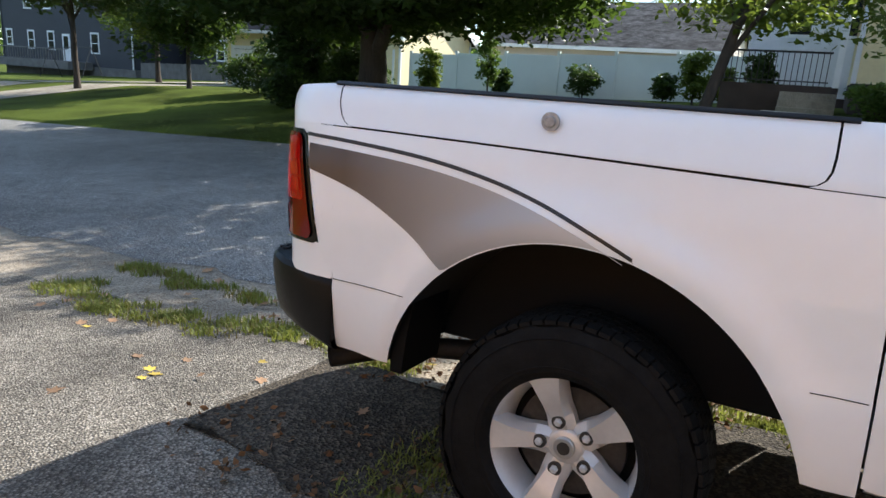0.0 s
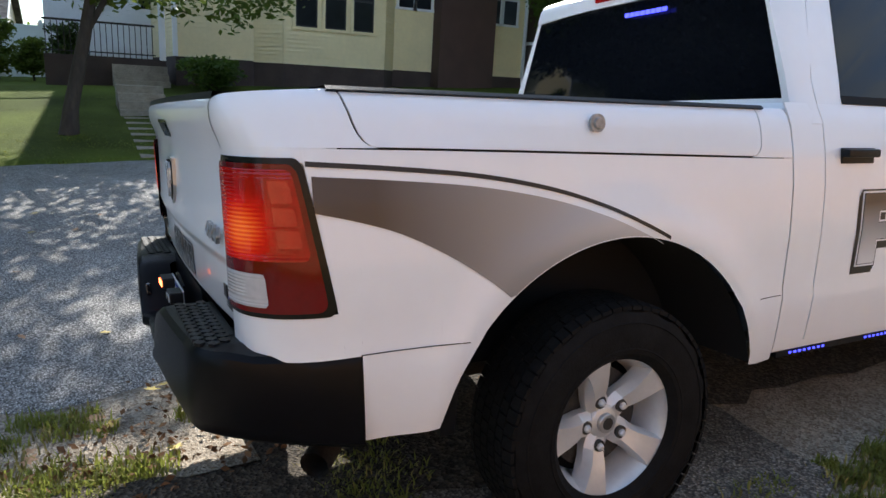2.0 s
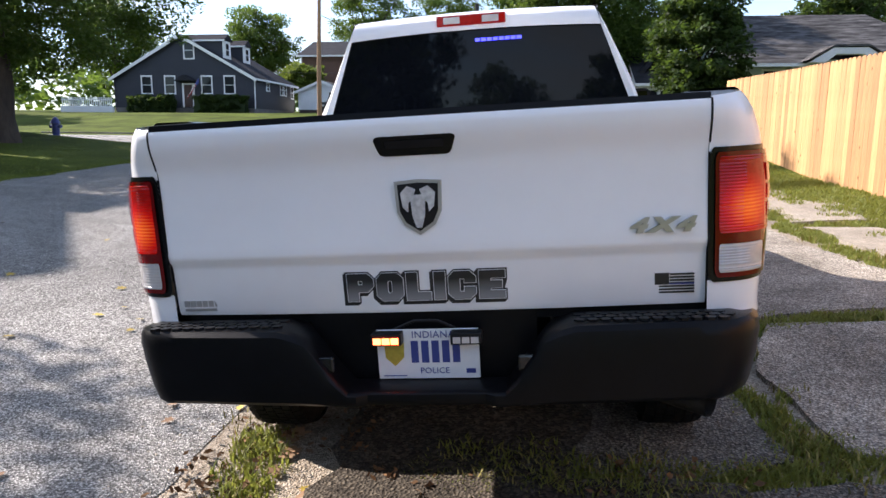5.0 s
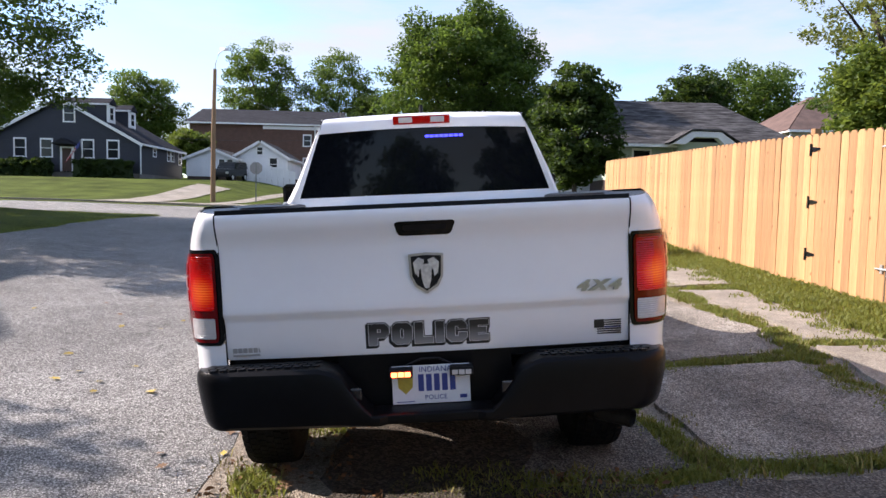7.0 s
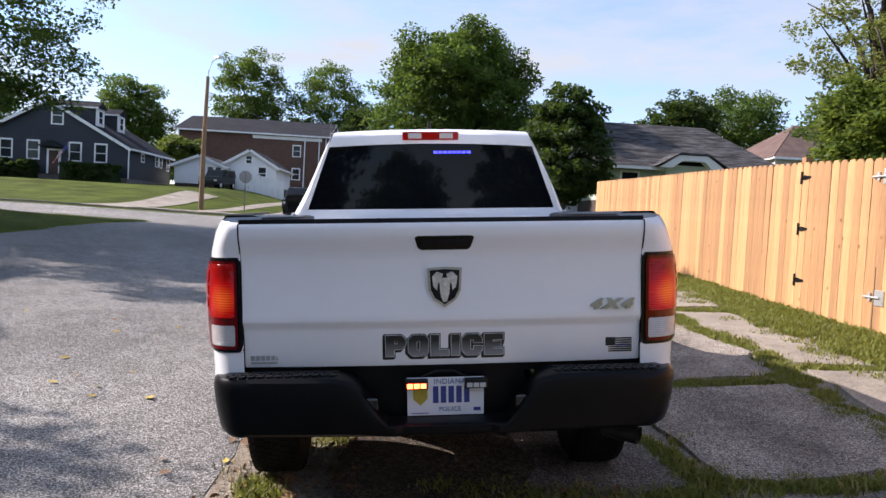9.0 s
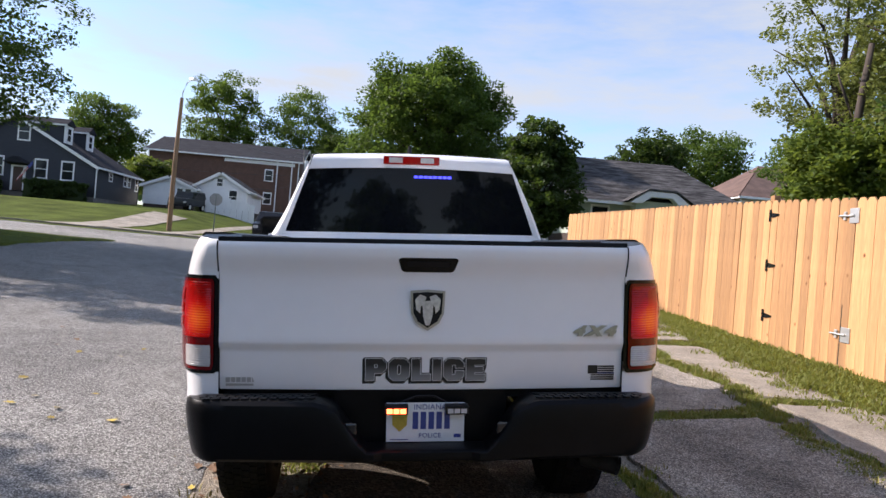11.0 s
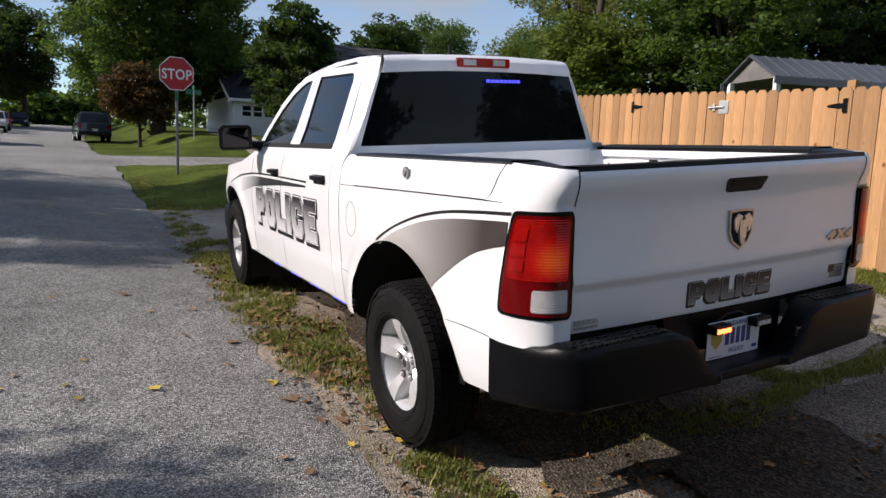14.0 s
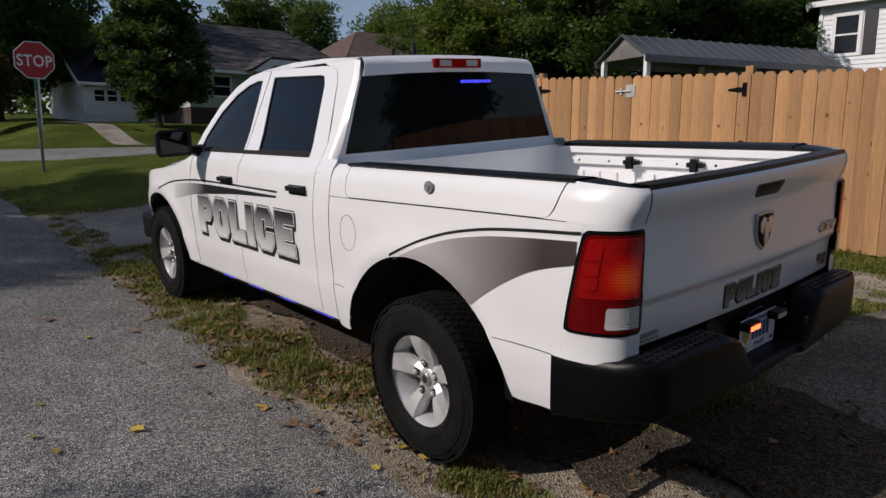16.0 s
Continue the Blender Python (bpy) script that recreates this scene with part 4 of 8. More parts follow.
for k in range(5):
    tp("number_bar", boxes((-0.053 + k * 0.031, -0.031 + k * 0.031, 0.0868, 0.089, 0.698, 0.766)), M["plate_blue"], plate, "dark blue number bar" if not k else "", smooth=False)
tp("number_bar", boxes((0.109, 0.137, 0.0868, 0.089, 0.664, 0.678)), M["plate_blue"], plate, smooth=False)
tp("number_bar", boxes((-0.140, -0.070, 0.0868, 0.089, 0.656, 0.659)), M["plate_blue"], plate, smooth=False)
bm = bmesh.new()
prism(bm, [(-0.133, 0.762), (-0.073, 0.762), (-0.075, 0.715), (-0.103, 0.688), (-0.131, 0.715)], 0.0868, 0.089)
tp("shield", bm, M["plate_gold"], plate, "small gold shield", smooth=False)
for sg, mm in ((-1, "amber_led"), (1, "clear_lens")):
    cx = sg * 0.117
    led = tp("warning_lamp", boxes((cx - 0.045, cx + 0.045, 0.045, 0.088, 0.764, 0.800), bevel=0.004), M["black_plastic"], smooth=False, label="small black warning lamp above the plate")
    for k in range(3):
        tp("led", boxes((cx - 0.037 + k * 0.026, cx - 0.015 + k * 0.026, 0.041, 0.046, 0.770, 0.788)), M[mm], led, smooth=False)
bm = bmesh.new()
tube(bm, [(-0.10, 0.10, 0.80), (-0.04, 0.095, 0.826), (0.03, 0.095, 0.826), (0.08, 0.10, 0.80)], 0.005, 6)
tp("lamp_cable", bm, M["black_plastic"])
# exhaust tip
bm = bmesh.new()
tube(bm, [(0.50, 0.75, 0.50), (0.58, 0.55, 0.49), (0.73, 0.40, 0.478), (0.855, 0.305, 0.465)], 0.040, 16, cap=False)
tube(bm, [(0.73, 0.40, 0.478), (0.855, 0.305, 0.465)], 0.036, 16, cap=False)
tp("exhaust_pipe", bm, M["sooty_steel"])

# bed: floor, walls, front panel, rails
bm = bmesh.new()
box(bm, -0.53, 0.53, 0.17, 1.94, 0.93, 0.95)
for k in range(9):
    x = -0.46 + k * 0.115
    box(bm, x - 0.03, x + 0.03, 0.18, 1.84, 0.951, 0.962)
tp("bed_floor", bm, M["white_paint"], smooth=False)
for sg in (-1, 1):
    bm = bmesh.new()
    box(bm, sg * 0.76, sg * 0.775, 0.17, 1.95, 1.06, 1.42)
    box(bm, sg * 0.515, sg * 0.53, 0.17, 1.95, 0.93, 1.06)
    box(bm, sg * 0.515, sg * 0.775, 0.17, 1.95, 1.06, 1.072)
    for k in range(11):
        y = 0.33 + k * 0.135
        box(bm, sg * 0.745, sg * 0.7605, y, y + 0.055, 1.085, 1.27, bevel=0.006)
    box(bm, sg * 0.735, sg * 0.78, 0.20, 1.87, 1.385, 1.425, bevel=0.004)
    tp("bed_wall", bm, M["white_paint"], smooth=False)
    cap = bmesh.new()
    rows = [[(sg * min(xx, xo + (xx - 0.905) * 0.5), y, zz - 0.021 * (0.348 - y) / 0.196) for xx, zz in ((0.90, 1.438), (0.915, 1.444), (0.90, 1.447), (0.78, 1.447), (0.755, 1.441), (0.75, 1.415), (0.78, 1.425))] for y, xo in ((0.152, 0.805), (0.175, 0.845), (0.22, 0.880), (0.28, 0.900), (0.348, 0.908))]
    grid(cap, rows, wrap=True)
    rows = [[(sg * xx, y, zz) for xx, zz in ((0.912, 1.438), (0.927, 1.446), (0.914, 1.455), (0.80, 1.453), (0.765, 1.444), (0.76, 1.420), (0.80, 1.430))] for y in (0.358, 0.8, 1.3, 1.865)]
    grid(cap, rows, wrap=True)
    tp("rail_cap", cap, M["bumper_black"], label="textured black plastic bed rail cap", smooth=False)
    rail = tp("cargo_rail", boxes((sg * 0.728, sg * 0.742, 0.40, 1.80, 1.315, 1.362), bevel=0.003), M["white_paint"], smooth=False)
    for y in (0.85, 1.28):
        cl = boxes((sg * 0.69, sg * 0.728, y - 0.05, y + 0.05, 1.325, 1.352), (sg * 0.675, sg * 0.71, y - 0.02, y + 0.02, 1.30, 1.375), bevel=0.004)
        tp("cleat", cl, M["black_plastic"], rail, "black sliding cargo cleat", smooth=False)
    for k in range(6):
        bm = bmesh.new()
        tube(bm, [(sg * 0.727, 0.5 + k * 0.24, 1.338), (sg * 0.729, 0.5 + k * 0.24, 1.338)], 0.008, 8)
        tp("rail_bolt", bm, M["gap"], rail)
tp("bed_front", boxes((-0.80, 0.80, 1.93, 1.965, 0.93, 1.43)), M["white_paint"], smooth=False)

# ---- cab ----
def shoulder(z):
    """Half width of the cab above the belt."""
    return 0.92 - 0.45 * (z - 1.45)


def cab_x(y, z):
    if z < 1.36:
        x = side_x(y, z)
    else:
        x = float(np.interp(z, [1.36, 1.40, 1.44, 1.47], [side_x(y, 1.36), 0.952, 0.930, shoulder(1.47)])) if z < 1.47 else shoulder(z)
    if y > 4.9:
        x -= 0.28 * ((y - 4.9) / 0.8) ** 2
    return x


def cab_panel(name, ys, lo, hi, rows, sg, label="", parent=truck, zs=None):
    bm = bmesh.new()
    grid(bm, [[(sg * cab_x(y, lo(y) + (hi(y) - lo(y)) * k / rows), y, lo(y) + (hi(y) - lo(y)) * k / rows) for y in ys] for k in range(rows + 1)])
    return tp(name, thicken(bm, 0.008), M["white_paint"], parent, label)


def frame_ring(outer, inner, sg, out=0.0):
    bm = bmesh.new()
    grid(bm, [[(sg * (shoulder(z) + out), y, z) for y, z in outer], [(sg * (shoulder(z) + out), y, z) for y, z in inner]], wrap=True)
    return bm


def pane(pts, sg, out):
    bm = bmesh.new()
    vs = [bm.verts.new((sg * (shoulder(z) + out), y, z)) for y, z in pts]
    bm.faces.new(vs)
    return bm


RW_O = [(2.158, 1.47), (2.158, 1.55), (2.285, 1.90), (2.34, 1.965), (2.45, 1.985), (3.05, 2.005), (3.198, 2.006), (3.195, 1.80), (3.185, 1.60), (3.178, 1.47)]
RW_I = [(2.30, 1.495), (2.315, 1.55), (2.415, 1.88), (2.45, 1.925), (2.49, 1.935), (3.05, 1.955), (3.125, 1.958), (3.085, 1.80), (3.02, 1.60), (2.99, 1.495)]
FW_O = [(3.186, 1.47), (3.194, 1.60), (3.205, 1.80), (3.21, 2.006), (3.36, 2.004), (3.52, 1.985), (3.70, 1.925), (3.90, 1.80), (4.06, 1.60), (4.10, 1.47)]
FW_I = [(3.19 + 0.02, 1.495), (3.225, 1.60), (3.262, 1.80), (3.29, 1.945), (3.37, 1.948), (3.50, 1.925), (3.66, 1.865), (3.84, 1.745), (3.97, 1.58), (3.985, 1.495)]
flat = lambda v: (lambda y: v)
for sg in (-1, 1):
    cab_panel("cab_quarter", [1.983, 1.99, 2.03, 2.07, 2.11, 2.149], flat(0.585), flat(1.47), 22, sg)
    # rear pillar
    bm = bmesh.new()
    rows = []
    for z in np.linspace(1.40, 2.004, 12):
        xs_ = shoulder(z) if z > 1.47 else cab_x(2.1, z)
        xg = float(np.interp(z, [1.40, 1.487, 1.905, 2.0], [0.85, 0.832, 0.684, 0.655]))
        yr = float(np.interp(z, [1.40, 1.9, 2.0], [2.045, 2.085, 2.12]))
        rows.append([(sg * xs_, float(np.interp(z, [1.55, 1.90, 1.965, 1.985, 2.004], [2.152, 2.279, 2.334, 2.44, 2.50])), z), (sg * xs_, yr + 0.06, z), (sg * (xs_ - 0.006), yr + 0.03, z), (sg * (xs_ - 0.022), yr + 0.008, z), (sg * (xs_ + xg) / 2, yr, z), (sg * xg, yr + 0.006, z)])
    grid(bm, rows)
    tp("rear_pillar", thicken(bm, 0.006), M["white_paint"])
    bm = bmesh.new()
    grid(bm, [[(sg * (x_ + dx), y_, z_) for dx in (-0.007, 0.007)] for x_, y_, z_ in ((0.672, 2.082, 1.915), (0.668, 2.085, 1.95), (0.662, 2.10, 1.985), (0.655, 2.125, 2.008))])
    tp("roof_ditch", thicken(bm, 0.004), M["gap"])
    # doors
    rd = cab_panel("rear_door", [2.155, 2.17, 2.2, 2.3, 2.45, 2.6, 2.75, 2.9, 3.0, 3.1, 3.16, 3.178], lambda y: 0.60 + 0.010 * max(0, (2.3 - y) / 0.15) ** 2, flat(1.47), 26, sg, "white rear door with dark tinted window")
    tp("window_frame", thicken(frame_ring(RW_O, RW_I, sg), 0.006), M["white_paint"], rd)
    tp("window", pane(RW_I, sg, -0.010), M["tinted_glass"], rd, "dark tinted side window", smooth=False)
    tp("window_seal", thicken(frame_ring(RW_I, [(y + (2.72 - y) * 0.03, z + (1.72 - z) * 0.04) for y, z in RW_I], sg, -0.004), 0.004), M["gap"], rd)
    fd = cab_panel("front_door", [3.186, 3.2, 3.3, 3.45, 3.6, 3.75, 3.9, 4.0, 4.05], lambda y: 0.60, flat(1.47), 26, sg, "white front door with dark tinted window")
    tp("window_frame", thicken(frame_ring(FW_O, FW_I, sg), 0.006), M["white_paint"], fd)
    tp("window", pane(FW_I, sg, -0.010), M["tinted_glass"], fd, "dark tinted side window", smooth=False)
    tp("window_seal", thicken(frame_ring(FW_I, [(y + (3.55 - y) * 0.03, z + (1.70 - z) * 0.04) for y, z in FW_I], sg, -0.004), 0.004), M["gap"], fd)
    for d, yh in ((rd, 2.335), (fd, 3.36)):
        bm = bmesh.new()
        X0 = side_x(yh, 1.287)
        box(bm, sg * (X0 - 0.004), sg * (X0 + 0.008), yh - 0.095, yh + 0.095, 1.262, 1.318, bevel=0.004)
        box(bm, sg * (X0 + 0.008), sg * (X0 + 0.040), yh - 0.105, yh + 0.080, 1.285, 1.315, bevel=0.008)
        tp("door_handle", bm, M["black_plastic"], d, "black plastic pull handle")
    bm = bmesh.new()
    grid(bm, [[(sg * (shoulder(z) + 0.006), y, z) for y in (2.30, 2.6, 2.99, 3.0, 3.178, 3.186, 3.6, 3.985, 4.03)] for z in (1.474, 1.496)])
    tp("belt_moulding", thicken(bm, 0.004), M["gap"], label="black belt moulding under the side windows", smooth=False)
    # fender with the front arch
    ys = fan(F_WHEEL, 0.545, 4.062, 5.56, 0.06)
    top = lambda y: float(np.interp(y, [4.06, 4.2, 4.45, 4.75, 5.0, 5.2, 5.4, 5.56], [1.455, 1.40, 1.345, 1.315, 1.29, 1.24, 1.16, 1.08]))
    cab_panel("fender", ys, lambda y: arch_z(y, F_WHEEL, 0.564, 0.545, 0.60 if y < 5 else 0.72), top, 20, sg)
    n = 28
    arc = [(F_WHEEL + 0.54 * math.cos(a), 0.564 + 0.54 * math.sin(a)) for a in (math.pi * (-0.15 + 1.3 * k / n) for k in range(n + 1))]
    bm = bmesh.new()
    grid(bm, [[(sg * (min(xx, cab_x(y, 1.0) - 0.02)), y, z) for y, z in arc] for xx in (0.985, 0.80, 0.52)])
    bm.faces.new([bm.verts.new((sg * 0.52, y, z)) for y, z in arc])
    tp("wheel_arch_liner", bm, M["gap"])
    # rocker and its light strip
    bm = bmesh.new()
    rows = [[(sg * x, y, z) for x, z in ((0.952, 0.61), (0.945, 0.578), (0.92, 0.565), (0.86, 0.562))] for y in np.linspace(1.992, 4.24, 14)]
    grid(bm, rows)
    tp("rocker", thicken(bm, 0.006), M["white_paint"])
    bm = bmesh.new()
    box(bm, sg * 0.88, sg * 0.915, 2.05, 3.95, 0.540, 0.560)
    strip = tp("light_strip", bm, M["black_plastic"], smooth=False, label="black under-sill light strip with blue lights")
    for k in range(4):
        for j in range(8):
            y = 2.12 + k * 0.47 + j * 0.028
            tp("led", boxes((sg * 0.914, sg * 0.918, y + 0.003, y + 0.015, 0.547, 0.555)), M["blue_led"], strip, smooth=False)
    # mirror
    bm = bmesh.new()
    rows = []
    for k in range(9):
        y = 3.84 + 0.17 * k / 8
        f = math.sin(math.pi * min(1.0, 0.5 + k / 8 * 0.5)) ** 0.5 if k else 1.0
        f = max(f, 0.25)
        rows.append([(sg * (1.135 + 0.125 * f * cx), y, 1.548 + 0.095 * f * cz) for cx, cz in ((-1, -0.75), (-0.85, -1), (0.85, -1), (1, -0.75), (1, 0.7), (0.75, 1), (-0.8, 1), (-1, 0.75))])
    grid(bm, rows, wrap=True)
    bm.faces.new([bm.verts.new(p) for p in rows[-1]])
    bm.faces.new([bm.verts.new(p) for p in rows[0]])
    mirror = tp("door_mirror", bm, M["black_plastic"], label="black plastic door mirror")
    tp("mirror_glass", boxes((sg * 1.04, sg * 1.235, 3.835, 3.839, 1.475, 1.622)), M["mirror_tint"], mirror, smooth=False)
    bm = bmesh.new()
    tube(bm, [(sg * 0.90, 3.98, 1.47), (sg * 0.98, 3.96, 1.485), (sg * 1.06, 3.93, 1.50)], [0.05, 0.036, 0.04], 8)
    tp("mirror_arm", bm, M["black_plastic"], mirror)
    # bin, belt and seam backing so that joints read dark
    bm = bmesh.new()
    grid(bm, [[(sg * (cab_x(y, z) - 0.022), y, z) for y in (2.05, 2.2, 2.7, 3.2, 3.7, 4.2)] for z in (0.60, 0.8, 1.0, 1.2, 1.40)])
    grid(bm, [[(sg * (shoulder(z) - 0.024), y, z) for y in (2.2 + 0.35 * max(0, z - 1.6), 2.7, 3.2, min(4.05, 3.45 + 1.2 * (1.95 - z)))] for z in (1.45, 1.6, 1.8, 1.96)])
    tp("door_backing", bm, M["gap"])
    # headlamp
    bm = bmesh.new()
    grid(bm, [[(sg * (cab_x(y, z) + 0.006), y, z) for y in (5.22, 5.35, 5.5, 5.6)] for z in (0.90, 0.98, 1.08)])
    tp("headlamp", thicken(bm, 0.01), M["clear_lens"])

# fuel door, driver's side
bm = bmesh.new()
ring = [[(-(side_x(1.81 + r * 0.075 * math.cos(a), 1.10 + r * 0.095 * math.sin(a)) + o), 1.79 + r * 0.075 * math.cos(a), 1.105 + r * 0.095 * math.sin(a)) for a in (2 * math.pi * k / 32 for k in range(32))] for r, o in ((1.0, 0.0012), (0.982, 0.0012))]
grid(bm, ring, wrap=True)
tp("fuel_door_seam", thicken(bm, 0.001), M["gap"])

# rear of the cab, glass, stop lamp
bm = bmesh.new()
grid(bm, [[(x, 2.035, z) for x in (-0.86, 0.86)] for z in (0.95, 1.44)] + [[(x, 2.052, 1.470) for x in (-0.86, 0.86)]], flip=True)
grid(bm, [[(-0.84, 2.052, 1.47), (0.84, 2.052, 1.47)], [(-0.832, 2.056, 1.487), (0.832, 2.056, 1.487)]], flip=True)
tp("cab_back", bm, M["white_paint"])
bm = bmesh.new()
rows = []
for k in range(9):
    z = 1.487 + (1.905 - 1.487) * k / 8
    xg = 0.834 - (0.834 - 0.686) * k / 8
    rows.append([(xg * f, 2.066 + 0.028 * k / 8 - 0.012 * (1 - f * f), z + 0.018 * (1 - f * f) * (k / 8)) for f in np.linspace(-1, 1, 17)])
grid(bm, rows, flip=True)
tp("rear_window", bm, M["tinted_glass"], label="dark tinted rear window")
bm = bmesh.new()
rows = []
prof = [(2.072, 1.903), (2.072, 1.93), (2.078, 1.965), (2.095, 1.99), (2.13, 2.006), (2.25, 2.016), (2.5, 2.03), (2.9, 2.036), (3.3, 2.018), (3.55, 1.985)]
for y, z in prof:
    w_ = 0.684 - (0.03 if z > 1.99 else (z - 1.903) * 0.3)
    rows.append([(w_ * f, y - (0.012 if z < 1.99 else 0) * (1 - f * f), z + 0.02 * (1 - f * f)) for f in np.linspace(-1, 1, 21)])
grid(bm, rows, flip=True)
for sg in (-1, 1):
    grid(bm, [[(sg * 0.655, y, z) for y, z in prof[4:]], [(sg * (shoulder(2.004) + 0.002), y, 2.004 - (2.004 - min(2.004, z)) * 1.0) for y, z in prof[4:]]])
roof = tp("roof", thicken(bm, 0.005), M["white_paint"])
sl = tp("high_stop_lamp", boxes((-0.194, 0.180, 2.048, 2.085, 1.945, 2.000), bevel=0.006), M["red_glow"], label="red high stop lamp with clear cargo lenses", smooth=False)
for cx in (-0.112, 0.098):
    tp("cargo_lens", boxes((cx - 0.045, cx + 0.045, 2.043, 2.050, 1.955, 1.990), bevel=0.003), M["clear_lens"], sl, smooth=False)
bar = tp("light_bar", boxes((-0.30, 0.30, 2.128, 2.16, 1.850, 1.880)), M["black_plastic"], label="slim warning light bar behind the rear glass", smooth=False)
for k in range(8):
    tp("led", boxes((0.012 + k * 0.032, 0.038 + k * 0.032, 2.052, 2.056, 1.856, 1.873)), M["blue_led"], bar, "lit blue warning light", smooth=False)
for x, y in ((0.0, 2.5), (0.12, 2.9)):
    bm = bmesh.new()
    tube(bm, [(x, y, 2.04), (x, y, 2.075), (x, y, 2.13)], [0.022, 0.015, 0.011], 10)
    tp("antenna", bm, M["black_plastic"])

# windscreen, hood, nose
bm = bmesh.new()
grid(bm, [[(x, y + 0.10 * (1 - (x / 0.8) ** 2), z) for x in np.linspace(-w_, w_, 9)] for y, z, w_ in ((3.55, 1.985, 0.655), (3.85, 1.80, 0.74), (4.22, 1.44, 0.87))])
tp("windscreen", bm, M["tinted_glass"], label="laminated windscreen")
bm = bmesh.new()
grid(bm, [[(w_ * f, y + (0.06 if y > 5.3 else 0.02) * (1 - f * f), z + crown * (1 - f ** 4)) for f in np.linspace(-1, 1, 15)] for y, z, w_, crown in
          ((4.16, 1.44, 0.885, 0.0), (4.35, 1.37, 0.905, 0.05), (4.75, 1.315, 0.915, 0.085), (5.1, 1.27, 0.90, 0.11), (5.40, 1.17, 0.84, 0.16), (5.58, 1.08, 0.76, 0.18))], flip=True)
tp("hood", thicken(bm, 0.006), M["white_paint"])
tp("grille", boxes((-0.74, 0.74, 5.50, 5.62, 0.80, 1.16), bevel=0.03), M["black_plastic"], smooth=False)
tp("front_bumper", boxes((-0.92, 0.92, 5.36, 5.70, 0.60, 0.86), bevel=0.05), M["black_plastic"], smooth=False)
# chassis
bm = boxes((-0.46, -0.38, 0.25, 5.5, 0.52, 0.66), (0.38, 0.46, 0.25, 5.5, 0.52, 0.66), (-0.40, 0.40, 0.22, 0.32, 0.55, 0.66), (-0.85, 0.85, 1.95, 4.3, 0.60, 0.64),
           (-0.50, 0.50, 0.25, 1.9, 0.86, 0.90), (-0.7, 0.7, 4.3, 5.5, 0.6, 0.9))
tp("chassis", bm, M["dark_metal"], smooth=False)
bm = bmesh.new()
tube(bm, [(-0.75, R_WHEEL, 0.41), (0.75, R_WHEEL, 0.41)], 0.05, 10)
tube(bm, [(-0.16, R_WHEEL, 0.42), (-0.1, R_WHEEL, 0.42), (0.1, R_WHEEL, 0.42), (0.16, R_WHEEL, 0.42)], [0.06, 0.15, 0.15, 0.06], 12)
part("rear_axle", bm, M["dark_metal"], truck)
bm = bmesh.new()
tube(bm, [(0, 0.55, 0.62), (0, 0.56, 0.64), (0, 0.56, 0.80), (0, 0.55, 0.82)], [0.28, 0.36, 0.36, 0.28], 24)
tp("spare_wheel", bm, M["rubber"])


# ---- side graphics ----
def smooth_line(xs, ys):
    """A soft line through given heights."""
    d = [(ys[min(i + 1, len(xs) - 1)] - ys[max(i - 1, 0)]) / (xs[min(i + 1, len(xs) - 1)] - xs[max(i - 1, 0)]) for i in range(len(xs))]
    def at(x):
        x = min(max(x, xs[0]), xs[-1])
        i = min(max(int(np.searchsorted(xs, x)) - 1, 0), len(xs) - 2)
        w = xs[i + 1] - xs[i]
        t = (x - xs[i]) / w
        return float((2 * t ** 3 - 3 * t ** 2 + 1) * ys[i] + (t ** 3 - 2 * t ** 2 + t) * w * d[i] + (3 * t ** 2 - 2 * t ** 3) * ys[i + 1] + (t ** 3 - t ** 2) * w * d[i + 1])
    return at


def band(ys, lo, hi, sg, rows, out, fn):
    bm = bmesh.new()
    grid(bm, [[(sg * (fn(y, lo(y) + (hi(y) - lo(y)) * k / rows) + out), y, lo(y) + (hi(y) - lo(y)) * k / rows) for y in ys] for k in range(rows + 1)])
    return bm


line = smooth_line([0.26, 0.5, 0.75, 0.973, 1.15, 1.3, 1.40, 1.45], [1.276, 1.262, 1.240, 1.201, 1.15, 1.09, 1.045, 1.02])
sweep = smooth_line([0.29, 0.40, 0.52, 0.66, 0.76, 0.85, 0.90], [1.163, 1.138, 1.10, 1.03, 0.965, 0.892, 0.84])
arch_edge = lambda y: 0.428 + math.sqrt(max(0.0, 0.631 ** 2 - (y - R_WHEEL) ** 2))
fline = smooth_line([2.59, 3.4, 3.9, 4.2, 4.5, 4.75], [1.262, 1.266, 1.262, 1.246, 1.215, 1.15])
wedge = smooth_line([2.59, 3.2, 3.6, 3.9, 4.2, 4.4], [1.226, 1.205, 1.180, 1.16, 1.12, 1.09])


def bed_x(y, z):
    """Half width of the bed where its side turns round the rear corner."""
    if y >= 0.36:
        return side_x(y, z)
    th = math.asin(min(1.0, ((0.36 - y) / 0.225) ** (1 / 0.95)))
    return 0.80 + (side_x(0.36, z) - 0.80) * math.cos(th) ** 0.75


